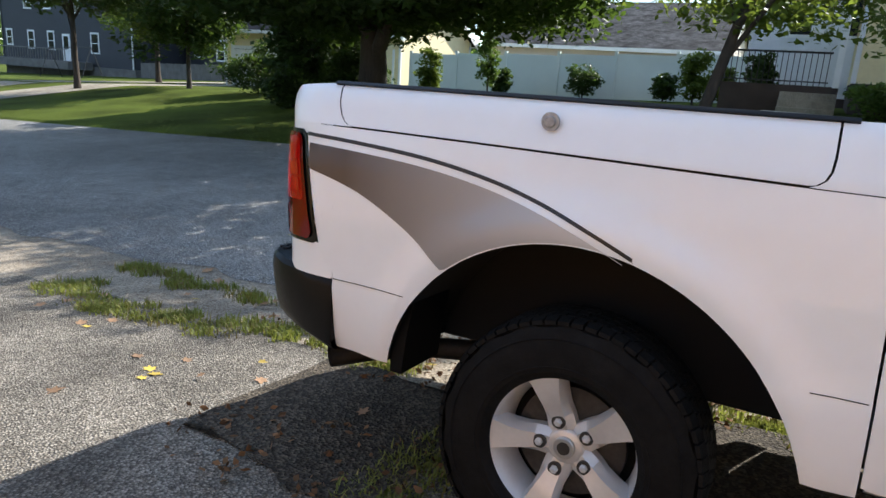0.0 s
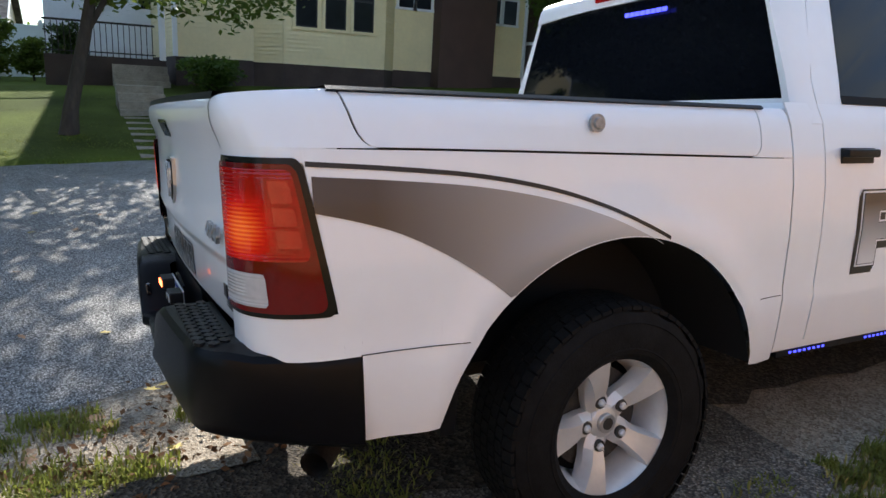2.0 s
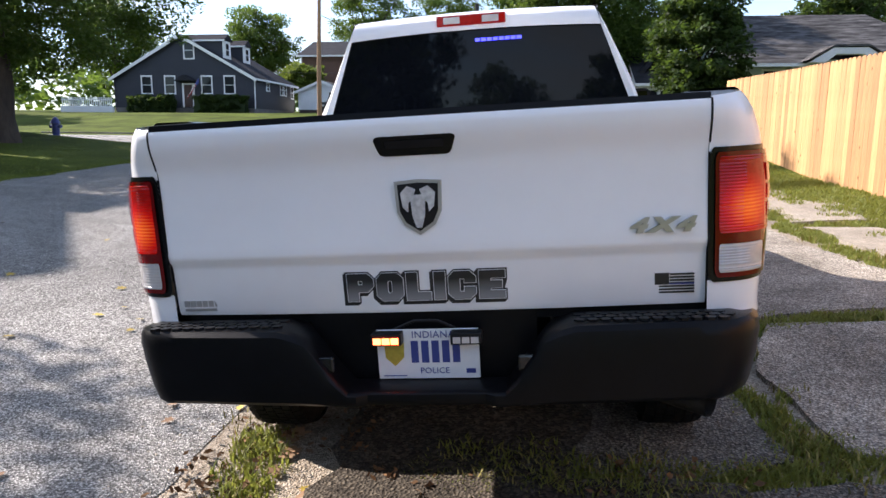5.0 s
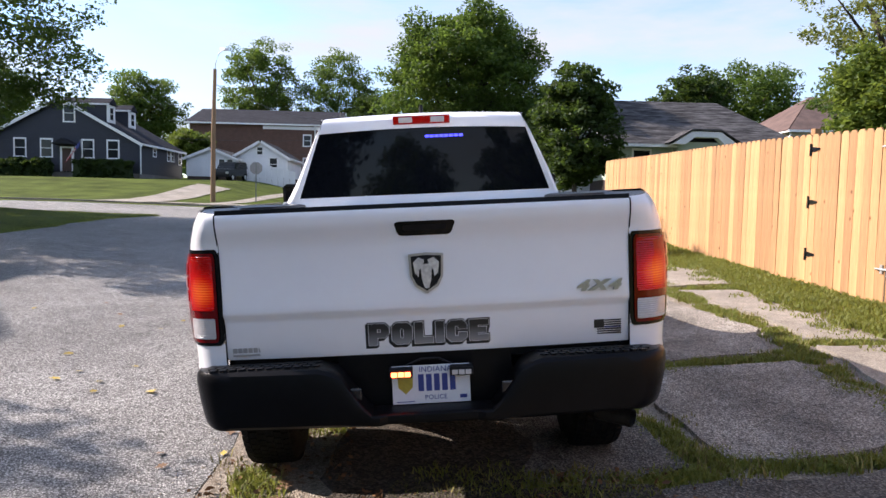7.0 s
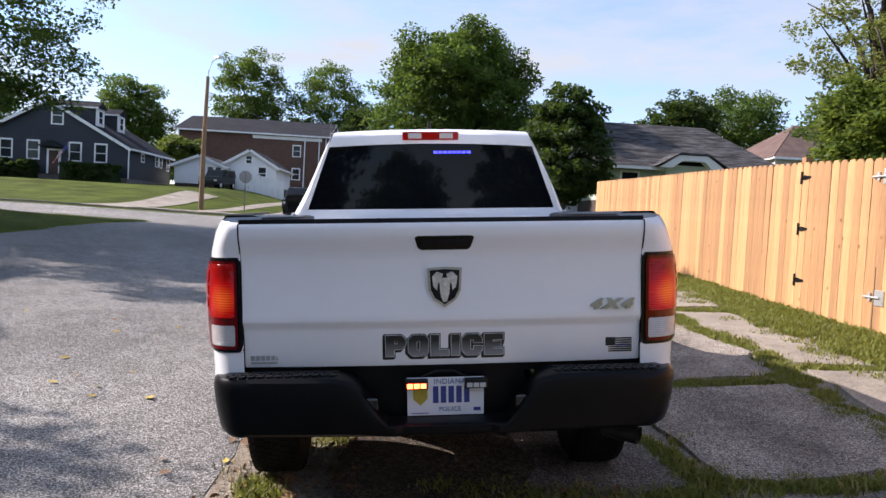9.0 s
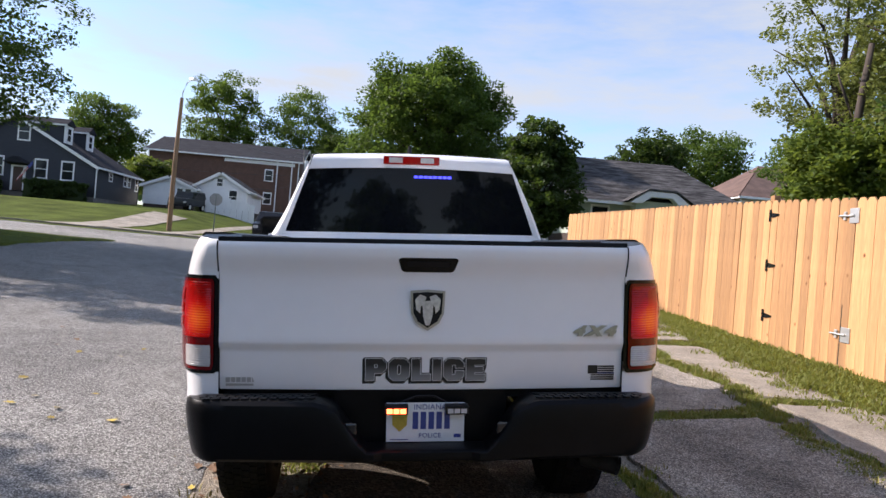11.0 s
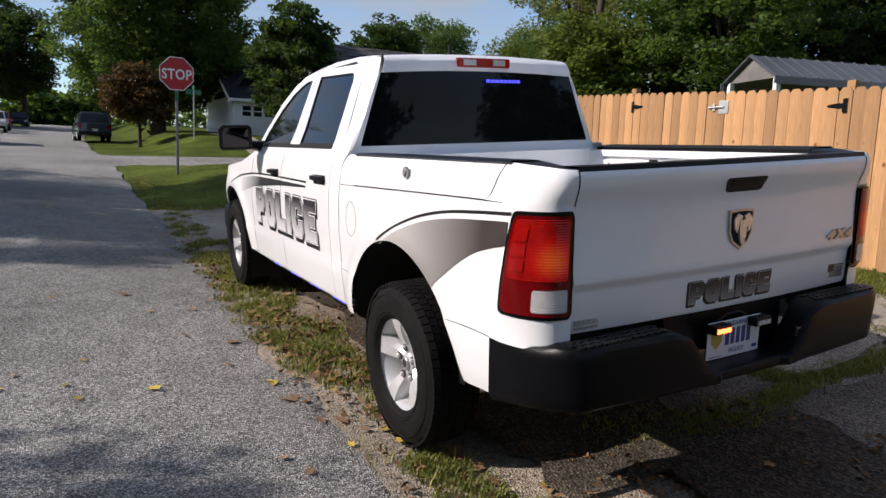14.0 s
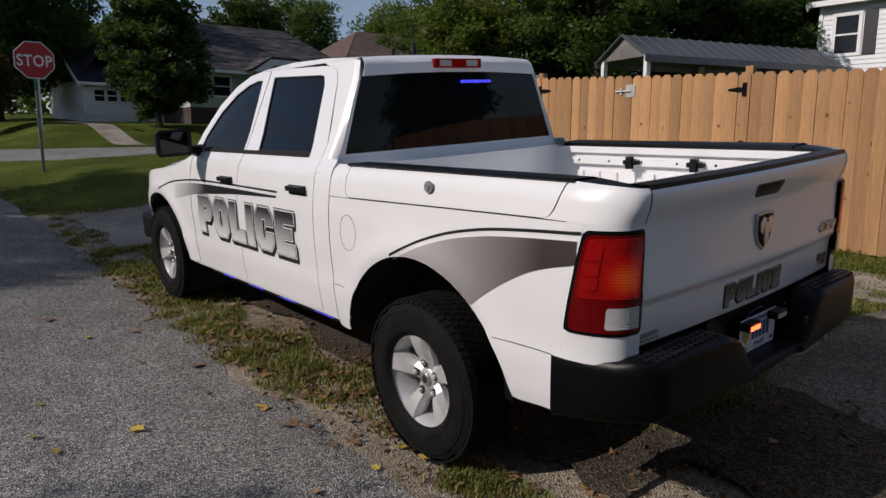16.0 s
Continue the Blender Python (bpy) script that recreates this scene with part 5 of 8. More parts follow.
for sg in (-1, 1):
    ys = list(np.linspace(0.285, 1.398, 60))
    tp("pin_stripe", band(ys, lambda y: line(y) - 0.006, lambda y: line(y) + 0.006, sg, 1, 0.0022, bed_x), M["decal_black"], label="thin black pin stripe")
    ys = list(np.linspace(0.297, 1.372, 64))
    tp("fading_sweep", band(ys, lambda y: min(max(sweep(y), arch_edge(y)) + 0.0, line(y) - 0.030), lambda y: line(y) - 0.028, sg, 8, 0.0022, bed_x), M["fade_rear"], label="grey vinyl sweep fading to white")
    ys = list(np.linspace(2.59, 4.75, 70))
    tp("pin_stripe", band(ys, lambda y: fline(y) - 0.006, lambda y: fline(y) + 0.006, sg, 1, 0.0022, cab_x), M["decal_black"])
    ys = list(np.linspace(2.60, 4.40, 60))
    tp("fading_sweep", band(ys, wedge, lambda y: fline(y) - 0.024, sg, 3, 0.0022, cab_x), M["fade_front"])
    for mm, grow, out, dy, dz in (("decal_black", 0.021, 0.0018, -0.012, -0.022), ("decal_black", 0.021, 0.0021, -0.006, -0.011), ("decal_black", 0.021, 0.0024, 0.0, 0.0), ("decal_white", 0.0145, 0.0036, 0.0, 0.0), ("decal_black", 0.0075, 0.0048, 0.0, 0.0), ("fade_letter_big", 0.0045, 0.0060, 0.0, 0.0)):
        bm = block_word("POLICE", 0.258, grow)
        bmesh.ops.bisect_plane(bm, geom=bm.verts[:] + bm.edges[:] + bm.faces[:], plane_co=(0, 0.132, 0), plane_no=(0, 1, 0))
        for v in bm.verts:
            y = 3.14 + sg * v.co.x + dy
            z = 0.888 + v.co.y + dz
            v.co = (sg * (side_x(y, z) + out), y, z)
        tp("lettering", bm, M[mm], truck, "large outlined police lettering" if mm == "fade_letter_big" else "", smooth=False)
# body line creases: black strips painting the shade in the pressing's narrow step
for sg in (-1, 1):
    bm = band([0.40, 0.5, 0.6, 0.70], lambda y: 0.8015, lambda y: 0.8040, sg, 1, 0.0030, side_x)
    tp("body_crease", bm, M["gap"])
    bm = band([1.845, 1.90, 1.968], lambda y: 0.8015, lambda y: 0.8040, sg, 1, 0.0030, side_x)
    tp("body_crease", bm, M["gap"])


# ---- wheels ----
def wheel_parts(sg):
    w_ = thing("wheel", "", "")
    w_.parent = truck
    w_["label"] = "silver five-spoke alloy wheel with a black all-terrain tyre"
    prof = [(-0.105, 0.225), (-0.128, 0.25), (-0.133, 0.30), (-0.128, 0.35), (-0.112, 0.385), (-0.085, 0.399), (0, 0.402), (0.085, 0.399), (0.112, 0.385), (0.128, 0.35), (0.133, 0.30), (0.128, 0.25), (0.105, 0.225)]
    n = 72
    bm = bmesh.new()
    rows = []
    for k in range(n):
        a = 2 * math.pi * k / n
        rows.append([(x, (r - (0.008 if (r > 0.37 and r < 0.40 and k % 4 < 2) else 0)) * math.cos(a), (r - (0.008 if (r > 0.37 and r < 0.40 and k % 4 < 2) else 0)) * math.sin(a)) for x, r in prof])
    grid(bm, rows + [rows[0]])
    tyre = part("tyre", bm, M["rubber"], w_, "black all-terrain tyre", True)
    tyre.data.set_sharp_from_angle(angle=radians(25))
    bm = bmesh.new()
    for row, x in enumerate((-0.100, -0.060, -0.020, 0.020, 0.060, 0.100)):
        for k in range(62):
            a = 2 * math.pi * (k + 0.37 * row) / 62
            pts = []
            for rr in (0.395, 0.4075):
                for da, dx in ((-0.046, -0.0165), (0.040, -0.018), (0.046, 0.0165), (-0.040, 0.018)):
                    aa = a + da
                    r2 = rr - (0.009 if abs(x + dx) > 0.1 else 0)
                    pts.append(bm.verts.new((x + dx, r2 * math.cos(aa), r2 * math.sin(aa))))
            for f in ((4, 5, 6, 7), (0, 1, 5, 4), (1, 2, 6, 5), (2, 3, 7, 6), (3, 0, 4, 7)):
                bm.faces.new([pts[i] for i in f])
    bmesh.ops.recalc_face_normals(bm, faces=bm.faces)
    part("tread", bm, M["rubber"], tyre)
    # raised rings on the sidewall
    bm = bmesh.new()
    for r0, x0 in ((0.262, 0.1305), (0.345, 0.1295)):
        grid(bm, [[(x, r * math.cos(a), r * math.sin(a)) for a in (2 * math.pi * k / 64 for k in range(64))] for x, r in ((x0 - 0.002, r0), (x0 + 0.0018, r0 + 0.002), (x0 + 0.0018, r0 + 0.005), (x0 - 0.003, r0 + 0.007))], wrap=True)
    part("sidewall_ring", bm, M["rubber"], tyre, "", True)
    # rim, out along +x
    bm = bmesh.new()
    lip = [(-0.02, 0.196), (0.05, 0.208), (0.088, 0.222), (0.100, 0.232), (0.106, 0.236), (0.116, 0.238), (0.118, 0.247), (0.110, 0.253), (0.09, 0.246), (-0.10, 0.225)]
    grid(bm, [[(x, r * math.cos(a), r * math.sin(a)) for a in (2 * math.pi * k / 80 for k in range(80))] for x, r in lip], wrap=True)
    rim = part("rim", bm, M["alloy"], w_, "silver alloy rim", True)
    rim.data.set_sharp_from_angle(angle=radians(40))
    for k in range(5):
        a0 = 2 * math.pi * k / 5 + math.pi / 2
        bm = bmesh.new()
        rows = []
        for r, face_, flank, x0, drop in ((0.030, 0.014, 0.024, 0.052, 0.012), (0.060, 0.019, 0.044, 0.056, 0.016), (0.095, 0.022, 0.043, 0.066, 0.026), (0.13, 0.027, 0.040, 0.083, 0.036), (0.17, 0.034, 0.045, 0.094, 0.038), (0.205, 0.042, 0.053, 0.100, 0.034), (0.236, 0.054, 0.066, 0.104, 0.028)):
            sec = []
            for t_, dx in ((-flank, -drop - 0.03), (-flank, -drop), (-face_, 0.0), (0.0, -0.0015), (face_, 0.0), (flank, -drop), (flank, -drop - 0.03)):
                sec.append((x0 + dx, r * math.cos(a0) - t_ * math.sin(a0), r * math.sin(a0) + t_ * math.cos(a0)))
            rows.append(sec)
        grid(bm, rows, flip=True)
        sp = part("spoke", bm, M["alloy"], rim, "", True)
        sp.data.set_sharp_from_angle(angle=radians(18))
        cy, cz = 0.079 * math.cos(a0), 0.079 * math.sin(a0)
        bm = bmesh.new()
        tube(bm, [(0.04, cy, cz), (0.0655, cy, cz)], 0.0215, 18)
        part("lug_pocket", bm, M["dark_metal"], rim)
        bm = bmesh.new()
        tube(bm, [(0.05, cy, cz), (0.073, cy, cz), (0.079, cy, cz)], [0.0135, 0.0125, 0.007], 6)
        part("lug_nut", bm, M["alloy"], rim)
    bm = bmesh.new()
    tube(bm, [(0.01, 0, 0), (0.052, 0, 0), (0.058, 0, 0)], [0.058, 0.056, 0.046], 28)
    part("hub", bm, M["alloy"], rim, "", True)
    bm = bmesh.new()
    tube(bm, [(0.05, 0, 0), (0.070, 0, 0), (0.073, 0, 0)], [0.033, 0.033, 0.030], 28)
    cap_ = part("centre_cap", bm, M["satin_badge"], rim, "flat grey centre cap")
    bm = bmesh.new()
    tube(bm, [(0.072, 0, 0), (0.0742, 0, 0)], 0.020, 24)
    part("cap_field", bm, M["dark_metal"], cap_)
    bm = bmesh.new()
    tube(bm, [(-0.02, 0, 0), (0.005, 0, 0)], 0.17, 40)
    part("brake_disc", bm, M["dark_metal"], w_)
    bm = bmesh.new()
    tube(bm, [(-0.07, 0, 0), (-0.06, 0, 0)], 0.224, 40)
    part("backing_plate", bm, M["gap"], w_)
    return w_


wheel0 = wheel_parts(1)
spots = [(0.862, R_WHEEL, 0, 18), (-0.862, R_WHEEL, 180, 8), (-0.862, F_WHEEL, 180, 30), (0.862, F_WHEEL, 0, 50)]
for k, (x, y, turn, spin) in enumerate(spots):
    m = pose(x, y, 0.395, 0, 0, turn) @ pose(0, 0, 0, spin, 0, 0)
    if k == 0:
        wheel0.matrix_basis = m
    else:
        copy_thing(wheel0, m)

# ---- houses, garages, fences across the street and round the corner ----
M["siding_yellow"] = mat("siding_yellow", (0.78, 0.66, 0.38), 0.6, var=0.05, scale=1.2, fine=9)
M["siding_white"] = mat("siding_white", (0.74, 0.75, 0.76), 0.6, var=0.05, scale=1.2, fine=9)
M["siding_navy"] = mat("siding_navy", (0.019, 0.022, 0.031), 0.6, var=0.10, scale=1.2, fine=9)
M["siding_green"] = mat("siding_green", (0.40, 0.46, 0.38), 0.65, var=0.06, scale=1.2, fine=9)
M["siding_tan"] = mat("siding_tan", (0.58, 0.50, 0.40), 0.65, var=0.06, scale=1.2, fine=9)
M["trim_white"] = mat("trim_white", (0.78, 0.78, 0.77), 0.5, var=0.04)
M["brick_dark"] = mat("brick_dark", (0.060, 0.042, 0.036), 0.9, var=0.2, scale=2, fine=30, bump=0.4, bscale=40)
M["brick_red"] = mat("brick_red", (0.115, 0.062, 0.045), 0.9, var=0.15, scale=2, fine=30, bump=0.4, bscale=40)
M["brown_panel"] = mat("brown_panel", (0.075, 0.040, 0.030), 0.7, var=0.1, scale=2)
M["shingle"] = mat("shingle", (0.030, 0.031, 0.036), 0.95, var=0.25, scale=1.3, fine=14, bump=0.8, bscale=14, stretch=(1, 1, 3), spec=0.08)
M["shingle_worn"] = mat("shingle_worn", (0.066, 0.064, 0.064), 0.95, var=0.7, scale=1.5, fine=4, bump=1.0, bscale=7, stretch=(0.5, 1, 4), spec=0.1)
M["shingle_brown"] = mat("shingle_brown", (0.12, 0.075, 0.06), 0.95, var=0.25, scale=1.3, fine=14)
M["metal_roof"] = mat("metal_roof", (0.10, 0.11, 0.125), 0.42, 0.3, var=0.08, scale=2)
M["window_dark"] = mat("window_dark", (0.015, 0.017, 0.021), 0.10, var=0.2, scale=2, spec=0.3)
M["curtain"] = mat("curtain", (0.42, 0.42, 0.42), 0.8, var=0.1, scale=8)
M["vinyl_fence"] = mat("vinyl_fence", (0.66, 0.70, 0.63), 0.5, var=0.05, scale=0.8)
M["grey_wood"] = mat("grey_wood", (0.16, 0.15, 0.14), 0.9, var=0.2, scale=2, bump=0.4, bscale=30)
M["iron"] = mat("iron", (0.015, 0.015, 0.016), 0.5, var=0.1)
M["steel_post"] = mat("steel_post", (0.20, 0.21, 0.20), 0.55, 0.6, var=0.15)
M["sign_red"] = mat("sign_red", (0.42, 0.012, 0.018), 0.4, var=0.05)
M["sign_green"] = mat("sign_green", (0.01, 0.13, 0.07), 0.4, var=0.05)
M["sign_back"] = mat("sign_back", (0.30, 0.30, 0.30), 0.5, 0.6, var=0.1)


def moved(bm, m):
    bmesh.ops.transform(bm, matrix=m, verts=bm.verts)
    return bm


def win(parent, m, w, h, trim="trim_white", panes=2, curtain=False, deep=0.05, sash=""):
    """A sash window: m puts its lower middle on the wall, with -y outwards."""
    bm = bmesh.new()
    t = 0.09
    for d in ((-w / 2 - t, -w / 2, 0, h), (w / 2, w / 2 + t, 0, h), (-w / 2 - t, w / 2 + t, h, h + t * 1.2), (-w / 2 - t * 1.3, w / 2 + t * 1.3, -t * 0.8, 0)):
        box(bm, d[0], d[1], -deep, 0.02, d[2], d[3])
    ob = part("window", moved(bm, m), M[trim], parent)
    part("pane", moved(boxes((-w / 2, w / 2, -0.034, -0.028, 0, h)), m), M["curtain" if curtain else "window_dark"], ob)
    if panes > 1:
        part("sash", moved(boxes((-w / 2, w / 2, -0.047, -0.03, h / 2 - 0.03, h / 2 + 0.03), (-w / 2, -w / 2 + 0.035, -0.045, -0.03, 0, h), (w / 2 - 0.035, w / 2, -0.045, -0.03, 0, h), (-w / 2, w / 2, -0.045, -0.03, 0, 0.04), (-w / 2, w / 2, -0.045, -0.03, h - 0.04, h)), m), M[sash or trim], ob)
    return ob


def lap_wall(bm, a, b, z0, z1, course=0.13, peak=None, out=0.024):
    """Lapped boards from a to b (seen from outside, left to right). peak: (along 0..1, height) of a gable above z1."""
    a, b = Vector((*a, 0)), Vector((*b, 0))
    d = (b - a).normalized()
    n = Vector((d.y, -d.x, 0))
    ln = (b - a).length
    top = peak[1] if peak else z1
    z = z0
    while z < top - 0.01:
        zh = min(z + course, top if z >= z1 else z1)
        def ends(h):
            if h <= z1 or not peak:
                return 0.0, ln
            f = (h - z1) / (peak[1] - z1)
            return ln * peak[0] * f, ln - ln * (1 - peak[0]) * f
        l0, r0 = ends(z)
        l1, r1 = ends(zh)
        p = [a + d * l0 + n * out, a + d * r0 + n * out, a + d * r1, a + d * l1]
        vs = [bm.verts.new((q.x, q.y, hh)) for q, hh in zip(p, (z, z, zh, zh))]
        if (p[2] - p[3]).length > 1e-4:
            bm.faces.new(vs)
            u = [bm.verts.new((q.x, q.y, z)) for q in (a + d * l0, a + d * r0)]
            bm.faces.new([vs[1], vs[0], u[0], u[1]])
        z = zh
    return bm


def slab_roof(bm, p, q, r, s, t=0.12):
    """A roof plane with thickness from four corners."""
    n = (Vector(q) - Vector(p)).cross(Vector(s) - Vector(p)).normalized()
    if n.z < 0:
        n = -n
    lo = [bm.verts.new(Vector(v)) for v in (p, q, r, s)]
    hi = [bm.verts.new(Vector(v) + n * t) for v in (p, q, r, s)]
    bm.faces.new(lo[::-1])
    bm.faces.new(hi)
    for i in range(4):
        bm.faces.new([lo[i], lo[(i + 1) % 4], hi[(i + 1) % 4], hi[i]])
    bmesh.ops.recalc_face_normals(bm, faces=bm.faces)
    return bm


def gable_house(name, label, x0, x1, y0, y1, z0, h, rise, ridge, wall, roof, course=0.14, eave=0.35, base=0.5, base_mat="brick_dark", group="", hip=(0.0, 0.0)):
    """Walls from z0 to z0+h with a gable roof whose ridge runs along x or y; hip draws in the ends of a ridge along x. Returns the thing."""
    ob = thing(name, label, "house", group)
    zt = z0 + h
    bm = bmesh.new()
    box(bm, x0 - 0.0, x1 + 0.0, y0, y1, z0 - 1.6, z0 + 0.02)
    part("foundation", bm, M[base_mat], ob)
    bm = bmesh.new()
    pk = (0.5, zt + rise)
    gx_, gy_ = (pk, None) if ridge == "y" else (None, pk)
    lap_wall(bm, (x0, y0), (x1, y0), z0, zt, course, gx_)
    lap_wall(bm, (x1, y0), (x1, y1), z0, zt, course, None if hip[1] else gy_)
    lap_wall(bm, (x1, y1), (x0, y1), z0, zt, course, gx_)
    lap_wall(bm, (x0, y1), (x0, y0), z0, zt, course, None if hip[0] else gy_)
    tagged(part("wall", bm, M[wall], ob), kind="stuff")
    for x, y in ((x0, y0), (x1, y0), (x0, y1), (x1, y1)):
        part("corner_board", boxes((x - 0.06, x + 0.06, y - 0.06, y + 0.06, z0, zt)), M["trim_white" if wall != "siding_navy" else wall], ob)
    rf = bmesh.new()
    fa, ends = [], []
    e = eave
    k = rise / ((x1 - x0) / 2 if ridge == "y" else (y1 - y0) / 2)
    if ridge == "y":
        xm = (x0 + x1) / 2
        slab_roof(rf, (x0 - e, y0 - e, zt - e * k), (x0 - e, y1 + e, zt - e * k), (xm, y1 + e, zt + rise), (xm, y0 - e, zt + rise))
        slab_roof(rf, (x1 + e, y0 - e, zt - e * k), (x1 + e, y1 + e, zt - e * k), (xm, y1 + e, zt + rise), (xm, y0 - e, zt + rise))
        for yy in (y0 - e - 0.03, y1 + e):
            for xx in (x0 - e, x1 + e):
                fa.append(slab_roof(bmesh.new(), (xx, yy, zt - e * k - 0.18), (xx, yy + 0.03, zt - e * k - 0.18), (xm, yy + 0.03, zt + rise - 0.18), (xm, yy, zt + rise - 0.18), 0.26))
        fa.append(boxes((x0 - e - 0.08, x0 - e, y0 - e, y1 + e, zt - e * k - 0.06, zt - e * k + 0.12)))
        fa.append(boxes((x1 + e, x1 + e + 0.08, y0 - e, y1 + e, zt - e * k - 0.06, zt - e * k + 0.12)))
    else:
        ym = (y0 + y1) / 2
        ra, rb = x0 - e + hip[0], x1 + e - hip[1]
        slab_roof(rf, (x0 - e, y0 - e, zt - e * k), (x1 + e, y0 - e, zt - e * k), (rb, ym, zt + rise), (ra, ym, zt + rise))
        slab_roof(rf, (x0 - e, y1 + e, zt - e * k), (x1 + e, y1 + e, zt - e * k), (rb, ym, zt + rise), (ra, ym, zt + rise))
        for in_, xe, xr in ((hip[0], x0 - e, ra), (hip[1], x1 + e, rb)):
            if in_:
                ends.append(slab_roof(bmesh.new(), (xe, y0 - e, zt - e * k), (xe, y1 + e, zt - e * k), (xr, ym + 0.02, zt + rise), (xr, ym - 0.02, zt + rise)))
        for in_, xx in ((hip[0], x0 - e - 0.03), (hip[1], x1 + e)):
            if in_:
                fa.append(boxes((xx, xx + 0.04, y0 - e, y1 + e, zt - e * k - 0.06, zt - e * k + 0.12)))
                continue
            for yy in (y0 - e, y1 + e):
                fa.append(slab_roof(bmesh.new(), (xx, yy, zt - e * k - 0.18), (xx + 0.03, yy, zt - e * k - 0.18), (xx + 0.03, ym, zt + rise - 0.18), (xx, ym, zt + rise - 0.18), 0.26))
        fa.append(boxes((x0 - e, x1 + e, y0 - e - 0.08, y0 - e, zt - e * k - 0.06, zt - e * k + 0.12)))
        fa.append(boxes((x0 - e, x1 + e, y1 + e, y1 + e + 0.08, zt - e * k - 0.06, zt - e * k + 0.12)))
    part("roof", rf, M[roof], ob)
    for piece in ends:
        part("roof_end", piece, M[roof], ob)
    for piece in fa:
        part("fascia", piece, M["trim_white"], ob)
    return ob


def face(x, y, z, turn):
    """A place on a wall; turn 0 faces -y, 90 faces +x, 180 faces +y, -90 faces -x."""
    return pose(x, y, z, 0, 0, turn)


# yellow house with a bay, brown chimney and porch
yh = gable_house("yellow_house", "pale yellow clapboard house with a bay window and brown chimney", -27, -18.1, 2.2, 13.45, 1.85, 4.6, 3.0, "x", "siding_yellow", "shingle", 0.115)
bm = bmesh.new()
bay = [(-18.1, 8.6), (-17.35, 8.0), (-17.35, 4.95), (-18.1, 4.3)]
for a, b in zip(bay, bay[1:]):
    lap_wall(bm, b, a, 1.82, 4.85, 0.115)
ybay = part("bay", bm, M["siding_yellow"], yh)
part("bay_base", prism(bmesh.new(), bay, 0.2, 1.83, "z"), M["brick_dark"], yh)
part("bay_roof", prism(bmesh.new(), [(-18.2, 9.0), (-16.95, 8.3), (-16.95, 4.65), (-18.2, 3.9)], 4.85, 5.0, "z"), M["trim_white"], yh)
bm = bmesh.new()
lo = [bm.verts.new((x, y, 5.0)) for x, y in ((-18.1, 9.0), (-16.95, 8.3), (-16.95, 4.65), (-18.1, 3.9))]
hi = [bm.verts.new((-18.1, y, 5.75)) for y in (7.6, 7.3, 5.7, 5.4)]
for i in range(3):
    bm.faces.new([lo[i], lo[i + 1], hi[i + 1], hi[i]])
part("bay_shingles", bm, M["shingle"], yh)
for y in (5.60, 6.45, 7.30):
    win(yh, face(-17.35, y, 2.85, 90), 0.62, 1.68, "siding_yellow", curtain=False, sash="iron")
for y in (8.98, 9.58):
    win(yh, face(-18.1, y, 3.75, 90), 0.50, 0.75, "trim_white", 1)
for y in (12.15, 12.80):
    win(yh, face(-18.1, y, 3.55, 90), 0.50, 0.75, "trim_white", 1)
part("chimney", prism(bmesh.new(), [(9.95, 0.6), (11.95, 0.6), (11.95, 4.2), (11.2, 4.9), (11.2, 8.5), (9.95, 8.5)], -18.1, -17.55, "x"), M["brown_panel"], yh, "brown sheathed chimney")
part("chimney_cap", prism(bmesh.new(), [(11.95, 4.2), (12.0, 4.2), (11.25, 5.0), (11.2, 4.9)], -18.12, -17.5, "x"), M["grey_wood"], yh)
bm = bmesh.new()
tube(bm, [(-17.98, 13.4, 1.6), (-17.98, 13.4, 5.0)], 0.04, 8)
part("downspout", bm, M["trim_white"], yh)
# porch at the far end, open and dark
part("porch_wall", boxes((-18.1, -16.9, 13.6, 19.3, 0.4, 2.95)), M["brick_dark"], yh)
part("porch_ledge", boxes((-18.2, -16.85, 13.6, 19.4, 2.95, 3.05)), M["trim_white"], yh)
for y in (16.0, 18.9):
    part("porch_post", boxes((-17.35, -16.95, y, y + 0.4, 3.05, 4.8)), M["brick_dark"], yh)
part("porch_roof", boxes((-27, -16.5, 13.5, 19.8, 4.85, 5.05)), M["shingle"], yh)
part("porch_back", boxes((-27, -20.5, 13.5, 19.3, 0.4, 4.85)), M["brown_panel"], yh)
# stoop with iron rail, steps
part("stoop", boxes((-19.6, -17.6, -0.9, 1.9, 0.4, 1.72)), M["brick_dark"], yh)
for k in range(5):
    part("step", boxes((-17.6 + k * 0.28, -17.3 + k * 0.28, 0.6, 1.9, 0.4, 1.55 - k * 0.19)), M["concrete"], yh)
rail_ = part("iron_rail", boxes((-17.68, -17.62, -0.9, 1.65, 2.52, 2.57)), M["iron"], yh, "black iron railing")
part("lower_bar", boxes((-17.68, -17.62, -0.9, 1.65, 1.80, 1.83)), M["iron"], rail_)
for k in range(19):
    y = -0.85 + k * 0.135
    part("baluster", boxes((-17.66, -17.64, y, y + 0.02, 1.72, 2.52)), M["iron"], rail_)
part("stoop_post", boxes((-17.7, -17.55, 1.75, 1.9, 1.7, 4.9)), M["trim_white"], yh)
white_wing = gable_house("white_house", "white clapboard house with a shaded porch", -33, -24.5, -1.0, 9.5, 1.4, 4.8, 3.0, "y", "siding_white", "shingle", 0.14)
for y in (0.5, 2.2):
    win(white_wing, face(-24.5, y, 3.4, 90), 0.7, 1.3)
